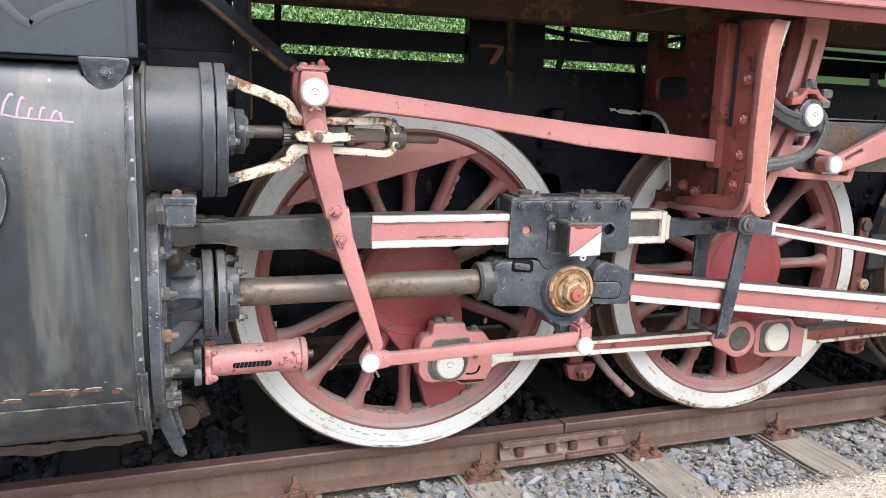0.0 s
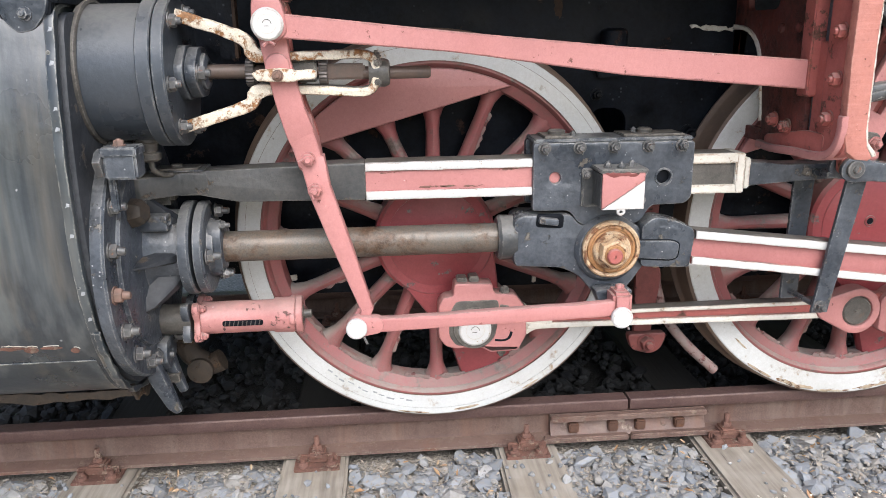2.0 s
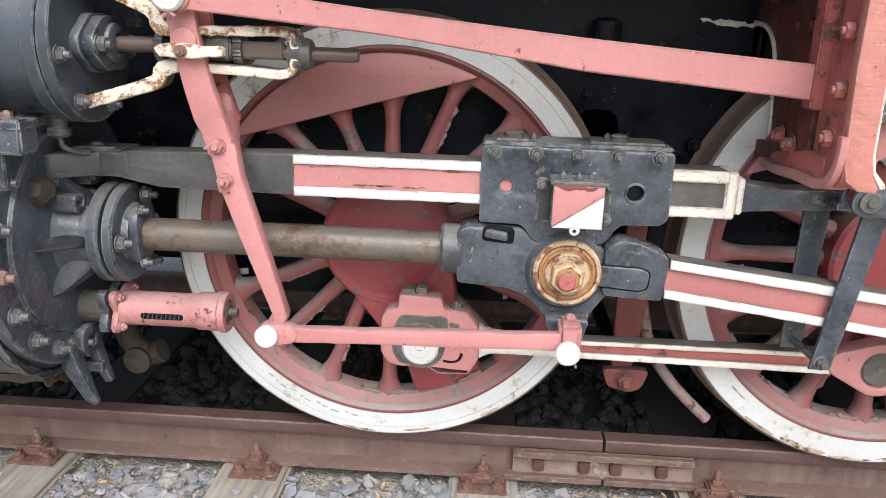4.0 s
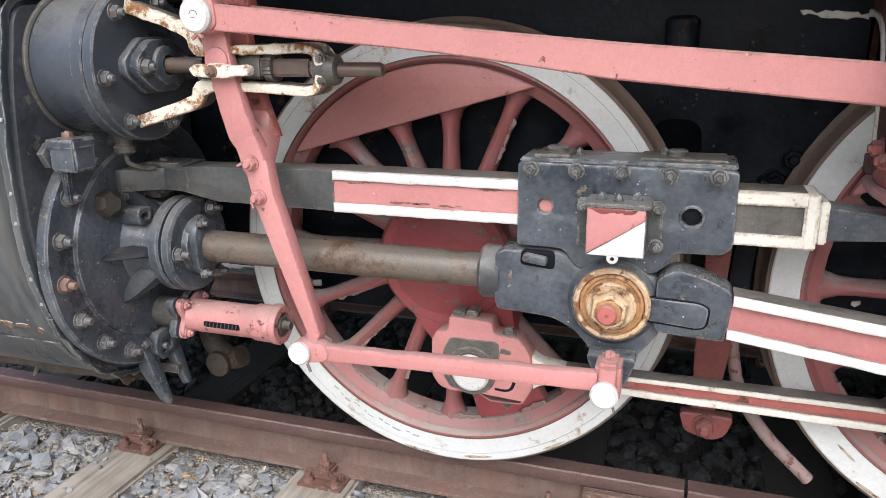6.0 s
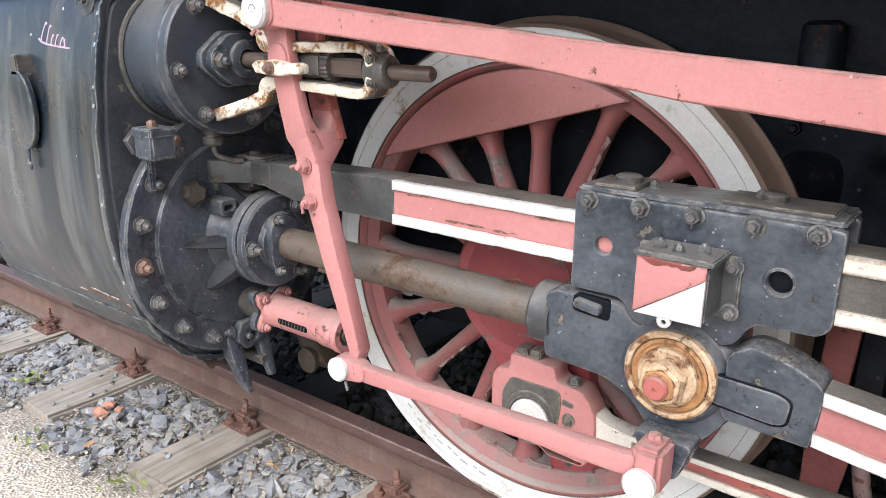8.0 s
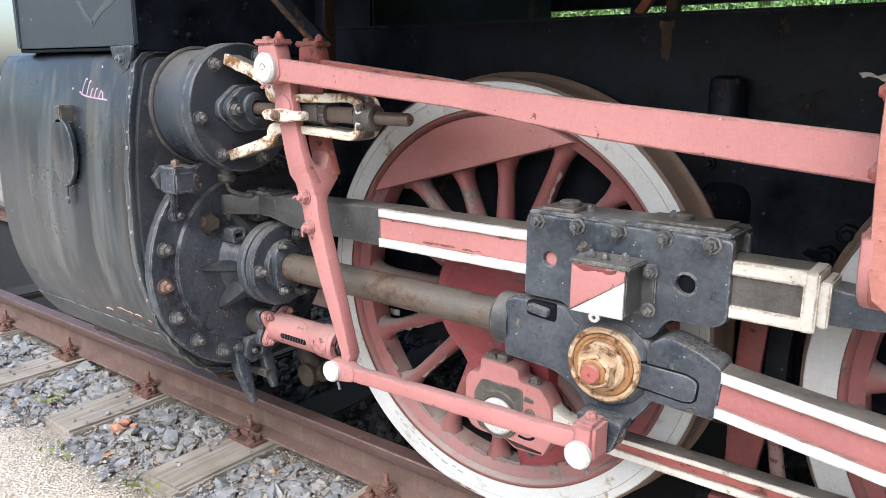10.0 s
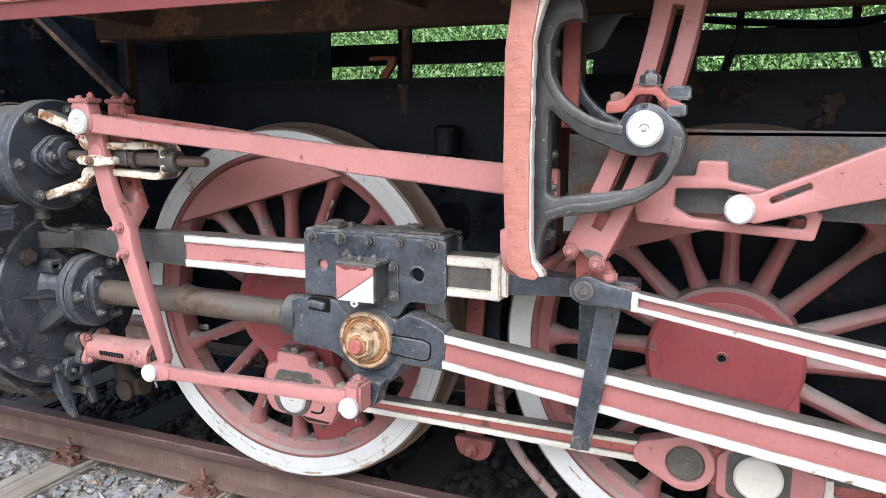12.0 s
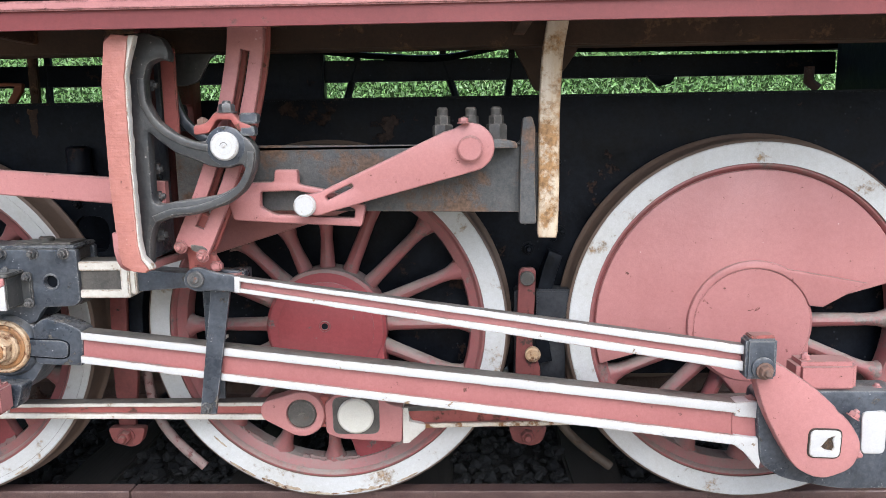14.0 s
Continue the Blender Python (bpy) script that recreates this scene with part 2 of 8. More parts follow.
    bsdf.inputs["Coat Weight"].default_value, bsdf.inputs["Coat Roughness"].default_value = coat, 0.22
    rmix = math_node("ADD", math_node("MULTIPLY", math_node("SUBTRACT", big, 0.5), 0.5), rough)
    ln.new(rmix, bsdf.inputs["Roughness"])
    relief = node("ShaderNodeBump", Strength=bump, Distance=0.004)
    ln.new(height, relief.inputs["Height"])
    ln.new(relief.outputs[0], bsdf.inputs["Normal"])
    return m


red = material("faded_red_paint", (0.43, 0.194, 0.183), (0.355, 0.145, 0.137), 0.42, blotch=3.0, amount=0.85, wear=(0.19, 0.07, 0.055), wear_at=0.635, wear_scale=26, bump=0.35, dust=0.5, lift=0.6, spots=((0.58, 0.40, 0.37), 55, 0.67), edge=(0.14, 0.06, 0.05), lump=0.7)
# Hub red, deeper than the faded red because shade is mixed into it.
red_wheel = material("shaded_wheel_red_paint", (0.30, 0.066, 0.071), (0.225, 0.045, 0.050), 0.38, blotch=4.0, amount=0.9, wear=(0.19, 0.155, 0.14), wear_at=0.60, wear_scale=9, bump=0.45, dust=1.0, dust_color=(0.32, 0.285, 0.255), lift=0.6, edge=(0.15, 0.09, 0.08), lump=1.0)
red_rough = material("brushed_red_paint", (0.405, 0.165, 0.130), (0.345, 0.136, 0.107), 0.5, grain=75, blotch=22.0, amount=0.9, wear=(0.33, 0.125, 0.10), wear_at=0.635, wear_scale=75, bump=1.0, lift=1.0, wear_soft=0.05, edge=(0.44, 0.25, 0.20), spots=((0.48, 0.27, 0.22), 80, 0.62), lump=1.5, brush=(0.50, 0.235, 0.19))
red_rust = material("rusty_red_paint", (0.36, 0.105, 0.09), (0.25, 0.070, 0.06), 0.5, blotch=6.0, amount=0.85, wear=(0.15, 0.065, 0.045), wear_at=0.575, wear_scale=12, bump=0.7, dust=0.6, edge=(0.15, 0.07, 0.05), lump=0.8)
white = material("white_paint", (0.515, 0.515, 0.51), (0.435, 0.428, 0.412), 0.45, blotch=6, amount=0.6, wear=(0.30, 0.20, 0.11), wear_at=0.625, wear_scale=20, bump=0.4, edge=(0.28, 0.21, 0.15), lump=0.5)
white_tyre = material("tyre_white_paint", (0.55, 0.56, 0.555), (0.43, 0.428, 0.402), 0.42, blotch=3.5, amount=0.8, wear=(0.33, 0.22, 0.12), wear_at=0.59, wear_scale=7, bump=0.3, spots=((0.22, 0.21, 0.20), 45, 0.64), wear_soft=0.08, lift=0.3)
white_rust = material("rusty_white_paint", (0.62, 0.58, 0.50), (0.56, 0.48, 0.36), 0.5, blotch=10, amount=0.8, wear=(0.30, 0.135, 0.045), wear_at=0.515, wear_scale=17, bump=0.6, wear_soft=0.06, edge=(0.20, 0.10, 0.05), gritty=0.3)
ochre = material("ochre_rusty_paint", (0.42, 0.265, 0.145), (0.50, 0.40, 0.28), 0.5, blotch=18, amount=0.9, wear=(0.22, 0.095, 0.045), wear_at=0.52, wear_scale=24, bump=0.8, wear_soft=0.08, edge=(0.20, 0.085, 0.04), lump=0.8, gritty=0.3)
spoke_paint = material("dusty_spoke_paint", (0.285, 0.088, 0.088), (0.215, 0.098, 0.090), 0.5, blotch=7.0, amount=0.95, wear=(0.21, 0.165, 0.145), wear_at=0.56, wear_scale=8, bump=0.5, dust=1.0, dust_color=(0.30, 0.265, 0.235), lift=0.5, edge=(0.15, 0.10, 0.085), lump=1.0, wear_soft=0.07)
black = material("black_paint", (0.024, 0.030, 0.039), (0.080, 0.089, 0.103), 0.33, blotch=6, amount=1.0, wear=(0.15, 0.135, 0.115), wear_at=0.60, wear_scale=13, bump=0.8, dust=0.7, dust_color=(0.17, 0.165, 0.155), spots=((0.34, 0.345, 0.35), 70, 0.575), edge=(0.24, 0.24, 0.235), lump=1.8)
# Far darker than the black paint: the shade of recessed parts is put in.
black_flat = material("deep_shade_black_paint", (0.0014, 0.0020, 0.0034), (0.0080, 0.0104, 0.0152), 0.45, blotch=9, amount=1.0, wear=(0.05, 0.03, 0.022), wear_at=0.61, wear_scale=6, bump=0.6, spots=((0.045, 0.05, 0.058), 38, 0.60), spec=0.12, lump=1.2)
grime = material("oily_grime", (0.045, 0.043, 0.040), (0.10, 0.092, 0.081), 0.44, blotch=12, amount=1.0, wear=(0.16, 0.10, 0.065), wear_at=0.62, wear_scale=14, bump=0.7, wear_soft=0.1, lift=0.3, edge=(0.21, 0.19, 0.165), lump=1.2, dust=0.5, dust_color=(0.2, 0.18, 0.155), gritty=0.3)
jacket_paint = material("weathered_jacket_paint", (0.010, 0.0145, 0.020), (0.021, 0.029, 0.037), 0.32, blotch=2.5, amount=0.9, wear=(0.15, 0.10, 0.06), wear_at=0.63, wear_scale=4, bump=0.25, streak=((0.096, 0.106, 0.106), (0.098, 0.085, 0.066), (0.018, 0.023, 0.029)), spots=((0.5, 0.51, 0.52), 36, 0.66), lift=0.25, spec=0.65, wear_soft=0.08, edge=(0.30, 0.29, 0.26), lump=1.0, coat=0.15)
plate_paint = material("grey_blue_sheet_paint", (0.027, 0.035, 0.044), (0.044, 0.053, 0.062), 0.42, blotch=4, amount=0.9, wear=(0.25, 0.28, 0.30), wear_at=0.70, wear_scale=14, bump=0.1, spots=((0.40, 0.43, 0.46), 22, 0.61), lift=0.1)
rod_steel = material("tarnished_rod_steel", (0.150, 0.112, 0.084), (0.105, 0.102, 0.092), 0.38, 0.2, blotch=6, amount=1.0, wear=(0.125, 0.078, 0.052), wear_at=0.52, wear_scale=8, bump=0.5, wear_soft=0.1, spots=((0.04, 0.03, 0.028), 40, 0.6), lump=0.6, edge=(0.05, 0.045, 0.04), gritty=0.3)
steel_dark = material("dark_bare_steel", (0.12, 0.105, 0.095), (0.075, 0.07, 0.068), 0.42, 0.5, blotch=14, amount=0.9, wear=(0.17, 0.085, 0.05), wear_at=0.60, wear_scale=20, bump=0.3)
tread_steel = material("brown_tread_steel", (0.17, 0.118, 0.088), (0.11, 0.082, 0.066), 0.5, 0.1, blotch=5, amount=0.8, bump=0.3)
rust_steel = material("rusty_steel", (0.17, 0.085, 0.062), (0.105, 0.055, 0.043), 0.72, blotch=14, amount=0.9, wear=(0.27, 0.19, 0.145), wear_at=0.55, wear_scale=18, bump=0.8, lump=2.0, gritty=0.3)
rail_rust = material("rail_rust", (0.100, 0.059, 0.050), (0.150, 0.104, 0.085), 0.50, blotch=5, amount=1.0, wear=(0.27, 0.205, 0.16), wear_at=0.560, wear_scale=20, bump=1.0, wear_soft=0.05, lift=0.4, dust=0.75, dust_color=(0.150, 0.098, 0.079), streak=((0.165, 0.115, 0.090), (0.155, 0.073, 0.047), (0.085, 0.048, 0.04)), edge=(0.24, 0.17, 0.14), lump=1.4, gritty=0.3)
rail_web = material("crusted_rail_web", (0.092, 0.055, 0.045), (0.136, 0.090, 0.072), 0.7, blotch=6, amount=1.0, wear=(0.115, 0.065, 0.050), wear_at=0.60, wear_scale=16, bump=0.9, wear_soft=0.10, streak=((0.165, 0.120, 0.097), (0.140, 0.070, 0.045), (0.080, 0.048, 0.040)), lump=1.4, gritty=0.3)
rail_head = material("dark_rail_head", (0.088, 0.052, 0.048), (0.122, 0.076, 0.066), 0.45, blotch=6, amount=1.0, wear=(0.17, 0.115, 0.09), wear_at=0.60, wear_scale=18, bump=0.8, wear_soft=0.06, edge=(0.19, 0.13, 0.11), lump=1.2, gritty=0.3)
nut_black = material("black_nut_paint", (0.048, 0.051, 0.056), (0.10, 0.098, 0.092), 0.4, 0.1, blotch=30, amount=0.9, wear=(0.20, 0.10, 0.065), wear_at=0.60, wear_scale=40, bump=0.4, edge=(0.22, 0.21, 0.20))
nut_rust = material("rusty_nut", (0.20, 0.115, 0.085), (0.12, 0.09, 0.075), 0.6, 0.1, blotch=30, amount=0.9, bump=0.4)
brown_sheet = material("brown_rusty_sheet", (0.060, 0.036, 0.024), (0.028, 0.021, 0.017), 0.7, blotch=4, amount=0.9, wear=(0.125, 0.072, 0.042), wear_at=0.55, wear_scale=6, bump=0.5, spec=0.15)
wood = material("grey_sleeper_wood", (0.29, 0.265, 0.225), (0.19, 0.17, 0.14), 0.85, grain=40, blotch=6, amount=0.9, wear=(0.11, 0.095, 0.08), wear_at=0.60, wear_scale=12, bump=0.8, spots=((0.42, 0.42, 0.40), 60, 0.62))
beam_paint = material("rust_bled_black_paint", (0.050, 0.054, 0.057), (0.112, 0.108, 0.102), 0.5, blotch=5, amount=1.0, wear=(0.15, 0.092, 0.060), wear_at=0.51, wear_scale=6, bump=0.6, wear_soft=0.09, edge=(0.2, 0.15, 0.11), gritty=0.3)
cream = material("cream_paint", (0.58, 0.57, 0.51), (0.50, 0.48, 0.42), 0.45, blotch=8, amount=0.6, wear=(0.25, 0.18, 0.11), wear_at=0.68, wear_scale=20, bump=0.25)
ochre_rust = material("rusted_ochre", (0.24, 0.11, 0.045), (0.38, 0.21, 0.09), 0.5, blotch=22, amount=0.9, wear=(0.12, 0.05, 0.02), wear_at=0.55, wear_scale=28, bump=0.6, wear_soft=0.08, gritty=0.3)
scrawl_pink = material("pale_pink_chalk", (0.42, 0.30, 0.37), (0.30, 0.22, 0.27), 0.5, blotch=30, amount=0.5, bump=0.1)
white_worn = material("worn_white_paint", (0.58, 0.56, 0.51), (0.46, 0.43, 0.37), 0.48, blotch=8, amount=0.8, wear=(0.30, 0.18, 0.09), wear_at=0.595, wear_scale=16, bump=0.5, wear_soft=0.06, edge=(0.25, 0.17, 0.11), lump=0.6)
rust_pale = material("pale_rust_stain", (0.42, 0.38, 0.32), (0.52, 0.50, 0.46), 0.6, blotch=20, amount=0.9, bump=0.2)
soot_brown = material("sooty_brown_iron", (0.060, 0.044, 0.032), (0.030, 0.026, 0.022), 0.6, blotch=9, amount=1.0, wear=(0.10, 0.06, 0.035), wear_at=0.58, wear_scale=14, bump=0.7, lump=1.2, spec=0.25)
# Red darkened for the shade on the brake hangers; also an oil box chip.
dull_red = material("shaded_and_chipped_red_paint", (0.185, 0.055, 0.050), (0.115, 0.038, 0.034), 0.5, blotch=7, amount=0.9, wear=(0.075, 0.045, 0.035), wear_at=0.58, wear_scale=11, bump=0.6, lump=0.8, dust=0.3, spec=0.3)
# Darker copy of the black paint, with shade put in for parts set back.
shade_black = material("shaded_end_black", (0.014, 0.016, 0.020), (0.040, 0.043, 0.048), 0.45, blotch=7, amount=1.0, wear=(0.09, 0.075, 0.06), wear_at=0.62, wear_scale=11, bump=0.6, lump=1.2, spec=0.3)
rod_brown = material("brown_spindle_steel", (0.125, 0.082, 0.064), (0.085, 0.066, 0.056), 0.40, 0.2, blotch=9, amount=1.0, wear=(0.06, 0.048, 0.042), wear_at=0.58, wear_scale=14, bump=0.5, wear_soft=0.08)
strap_paint = material("rust_streaked_white_paint", (0.60, 0.53, 0.42), (0.50, 0.43, 0.32), 0.5, blotch=8, amount=0.7, wear=(0.36, 0.20, 0.08), wear_at=0.485, wear_scale=9, bump=0.5, wear_soft=0.1, streak=((0.45, 0.30, 0.15), (0.34, 0.18, 0.07), (0.40, 0.33, 0.25)), edge=(0.25, 0.15, 0.08))
edge_red = material("dull_red_paint", (0.185, 0.043, 0.042), (0.130, 0.032, 0.031), 0.5, blotch=3, amount=0.8, wear=(0.14, 0.05, 0.04), wear_at=0.62, wear_scale=8, bump=0.3, dust=0.4)
stamp_grey = material("worn_stamp_grey", (0.24, 0.25, 0.26), (0.33, 0.34, 0.35), 0.5, blotch=20, amount=0.8, bump=0.2)
black_smooth = material("satin_black_paint", (0.032, 0.039, 0.048), (0.056, 0.064, 0.076), 0.33, blotch=4, amount=0.9, wear=(0.14, 0.125, 0.105), wear_at=0.66, wear_scale=10, bump=0.4, dust=0.8, dust_color=(0.16, 0.155, 0.145), spots=((0.36, 0.37, 0.38), 60, 0.66), edge=(0.20, 0.20, 0.195), lump=0.4)
flake_paint = material("flaking_dusty_paint", (0.22, 0.125, 0.115), (0.20, 0.165, 0.148), 0.7, blotch=14, amount=1.0, wear=(0.16, 0.06, 0.055), wear_at=0.56, wear_scale=30, bump=0.6, lump=0.8)
red_chipped = material("chipped_red_paint", (0.43, 0.20, 0.188), (0.35, 0.145, 0.137), 0.45, blotch=7.0, amount=0.9, wear=(0.15, 0.085, 0.075), wear_at=0.585, wear_scale=30, bump=0.8, dust=0.5, lift=1.2, spots=((0.55, 0.43, 0.40), 45, 0.62), edge=(0.13, 0.075, 0.065), lump=1.6)
crust = material("flaking_tyre_rust", (0.30, 0.215, 0.135), (0.42, 0.36, 0.27), 0.6, blotch=24, amount=1.0, wear=(0.17, 0.085, 0.045), wear_at=0.52, wear_scale=40, bump=0.6, wear_soft=0.08)
rubbed = material("rubbed_sheet_paint", (0.050, 0.058, 0.066), (0.075, 0.082, 0.089), 0.6, blotch=14, amount=0.9, bump=0.1)
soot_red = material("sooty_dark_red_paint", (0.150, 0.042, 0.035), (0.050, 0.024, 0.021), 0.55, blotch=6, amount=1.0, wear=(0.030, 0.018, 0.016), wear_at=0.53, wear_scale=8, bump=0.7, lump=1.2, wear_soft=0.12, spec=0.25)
# Web red: dusty, and darkened for the shade between the rod's flanges.
rod_red = material("dusty_shaded_rod_red_paint", (0.375, 0.150, 0.142), (0.300, 0.112, 0.106), 0.45, blotch=4.0, amount=0.9, wear=(0.18, 0.07, 0.055), wear_at=0.63, wear_scale=22, bump=0.35, dust=0.6, lift=0.6, edge=(0.14, 0.06, 0.05), lump=0.7)
bolt_brown = material("orange_rust", (0.16, 0.052, 0.024), (0.11, 0.038, 0.02), 0.7, blotch=14, amount=0.9, wear=(0.10, 0.045, 0.03), wear_at=0.60, wear_scale=24, bump=0.6, wear_soft=0.08)
arm_paint = material("worn_grey_black_paint", (0.034, 0.037, 0.040), (0.075, 0.074, 0.071), 0.38, blotch=7, amount=1.0, wear=(0.15, 0.115, 0.085), wear_at=0.60, wear_scale=11, bump=0.7, dust=0.7, dust_color=(0.18, 0.17, 0.155), spots=((0.33, 0.32, 0.30), 60, 0.62), edge=(0.22, 0.21, 0.19), lump=1.4)

# ---- plan ----
AXLES = (0.02, 1.632, 3.252)          # along the track
AXLE_Z, TYRE_R = 0.70, 0.70
PIN = (0.122, -0.300)                 # crank pin from its axle
PINS = [(x + PIN[0], AXLE_Z + PIN[1]) for x in AXLES]
MID_Y = 0.82                          # middle of the track
SLEEPERS = [-4.47 + 0.805 * i for i in range(15)]
WOOD_Z = -0.172

# ---- running wheels ----
def spoke_mesh(cx, cz, angle, r0, r1):
    bm, rings = bmesh.new(), []
    ca, sa = math.cos(radians(angle)), math.sin(radians(angle))
    for r, w, t in ((r0, 0.046, 0.046), (r0 + 0.05, 0.032, 0.042), (r0 + 0.10, 0.0275, 0.04), (r1 - 0.10, 0.0235, 0.036), (r1 - 0.055, 0.027, 0.038), (r1 - 0.02, 0.040, 0.040), (r1, 0.066, 0.042)):
        ring = []
        for i in range(12):
            a = 2 * math.pi * i / 12
            off, dep = w * math.cos(a), t * math.sin(a)
            ring.append(bm.verts.new((cx + ca * r - sa * off, 0.060 + dep, cz + sa * r + ca * off)))
        rings.append(ring)
    for a, b in zip(rings, rings[1:]):
        for i in range(12):
            bm.faces.new((a[i], a[(i + 1) % 12], b[(i + 1) % 12], b[i]))
    bm.faces.new(rings[0][::-1])
    bm.faces.new(rings[-1])
    return bm


def wheel(cx, chord, normal, hub_r, label, disc_front=-0.014, groove=True, proud=0.03, hub_paint=None, cap=True):
    """A spoked wheel: tyre, rim, hub, spokes, crank boss and the counterweight above a chord."""
    cz = AXLE_Z
    w = thing("driving_wheel", (cx, 0.06, 0), label, "wheel", "spoked wheels of the locomotive")
    o = (cx, 0, cz)
    tyre = part("tyre", lathe([(0.612, -0.016), (0.688, -0.016), (0.699, -0.006), (0.702, 0.085), (0.708, 0.093), (0.719, 0.102), (0.719, 0.112), (0.710, 0.118), (0.612, 0.118), (0.612, -0.016)], o, (0, 1, 0), 96), tread_steel, w, "brown steel tyre tread")
    if not groove:
        part("tyre_face", lathe([(0.613, -0.015), (0.613, -0.018), (0.686, -0.018), (0.690, -0.015)], o, (0, 1, 0), 96), white_tyre, tyre, "worn white painted tyre face")
    else:
        part("tyre_face", join(lathe([(0.6645, -0.015), (0.6645, -0.018), (0.686, -0.018), (0.690, -0.015)], o, (0, 1, 0), 96),
                           lathe([(0.613, -0.015), (0.613, -0.018), (0.6632, -0.018), (0.6632, -0.015)], o, (0, 1, 0), 96)), white_tyre, tyre, "worn white painted tyre face")
    part("rim", lathe([(0.612, -0.011), (0.604, -0.013), (0.598, -0.008), (0.592, 0.006), (0.576, 0.013), (0.558, 0.022), (0.552, 0.05), (0.556, 0.10), (0.612, 0.104), (0.612, 0.002)], o, (0, 1, 0), 80), spoke_paint, w)
    for k in range(16):
        ang = 22.5 * k
        away = abs((ang + 67.5 + 180) % 360 - 180)
        if away < 5:
            continue
        d = Vector((math.cos(radians(ang)), math.sin(radians(ang))))
        nv = Vector((math.cos(radians(normal)), math.sin(radians(normal))))
        reach = 0.565
        if d.dot(nv) > 0.05:
            reach = min(reach, chord / d.dot(nv) + 0.03)
        if reach < 0.24:
            continue
        part("spoke", spoke_mesh(cx, cz, ang, hub_r - 0.06, reach), spoke_paint, w)
    part("hub", lathe([(0, -proud), (hub_r - 0.012, -proud), (hub_r, 0.012 - proud), (hub_r, 0.11), (0, 0.11)], o, (0, 1, 0), 56), hub_paint or red_wheel, w)
    if cap:
        part("hub_cap", join(lathe([(hub_r * 0.80, 0.0005 - proud), (hub_r * 0.80, -proud - 0.002), (hub_r * 0.79, -proud - 0.003), (0, -proud - 0.003)], o, (0, 1, 0), 48), lathe([(0.012, 0), (0.013, 0.004), (0.020, 0.004), (0.022, 0)], (cx - 0.004, -proud - 0.0025, cz + 0.012), (0, -1, 0), 18)), red_wheel, w)
        # A black disc stands for the shaded depth of the hub's hole.
        part("centre_hole", disc((cx - 0.004, -proud + 0.004, cz + 0.012), (0, -1, 0), 0.013, 0.008, 0.001, 16), black_flat, w)
    pin = (cx + PIN[0], cz + PIN[1])
    part("crank_boss", plate(hull((cx, cz), hub_r * 0.93, pin, 0.115), 0.004 - proud, 0.10, bevel=0.012), hub_paint or red_wheel, w)
    part("boss_web", plate(ribbon([(cx + 0.1, cz - 0.26), (cx + 0.225, cz - 0.55)], [0.19, 0.26]), 0.03, 0.09, bevel=0.02), red_wheel, w)
    a = math.degrees(math.acos(chord / 0.575))
    rim_arc = arc(cx, cz, 0.588, normal - a, normal + a, 40)
    part("counterweight", plate(rim_arc, disc_front, 0.095, bevel=0.006), red, w)
    part("crank_pin", disc((pin[0], -0.02, pin[1]), (0, -1, 0), 0.05, 0.10), steel_dark, w)
    return w


wheel(AXLES[0], 0.424, 105.5, 0.215, "red spoked driving wheel with white tyre and crescent counterweight")
wheel(AXLES[1], 0.395, 107, 0.232, "red spoked driving wheel with white tyre behind the rods", groove=False)
wheel(AXLES[2], 0.012, 106, 0.230, "red driving wheel with large half-disc counterweight", groove=False, proud=0.024, hub_paint=red, cap=False)
w1, w3 = bpy.data.objects["driving_wheel"], bpy.data.objects["driving_wheel.002"]
# stamped marks on the tyre that cannot be read
for k, (at, long) in enumerate(((231.0, 0.020), (233.6, 0.012), (236.0, 0.022), (239.2, 0.026), (242.5, 0.010), (244.6, 0.024), (248.0, 0.016), (250.4, 0.022), (253.6, 0.030), (257.4, 0.014), (260.0, 0.024))):
    mark = ribbon(arc(AXLES[0], AXLE_Z, 0.636 + 0.004 * (k % 3 - 1), at - long * 45, at + long * 45, 3), 0.0040 if k % 2 else 0.0060)
    part("stamped_mark", plate(mark, -0.0188, -0.017, bevel=0.0003), stamp_grey, w1)
part("weight_ring", plate(arc(AXLES[2], 0.705, 0.245, 200, 60, 28) + [(AXLES[2] + 0.42, 0.86), (AXLES[2] + 0.26, 0.77)] + arc(AXLES[2], 0.70, 0.22, 20, 180, 20), -0.030, 0.02, bevel=0.006), red, w3)
w2 = bpy.data.objects["driving_wheel.001"]
for w, cx, rows in ((w1, AXLES[0], ((262, 5, 0.682, 0.007), (279, 4, 0.676, 0.010), (301, 3, 0.681, 0.007))),
                    (w2, AXLES[1], ((238, 5, 0.681, 0.010), (252, 7, 0.678, 0.014), (266, 6, 0.682, 0.010), (281, 8, 0.677, 0.013), (296, 4, 0.682, 0.008), (226, 3, 0.640, 0.008)))):
    for k, (mid, half, r, wide_by) in enumerate(rows):
        band = arc(cx, AXLE_Z, r, mid - half, mid + half, 6)
        part("rust_crust", plate(ragged(ribbon(band, [wide_by * f for f in (0.3, 0.8, 1.0, 0.7, 1.0, 0.8, 0.3)]), 0.010, 0.0028, 90 + k), -0.0186, -0.016, bevel=0.0003), crust, w, "flaking rust on the white paint")
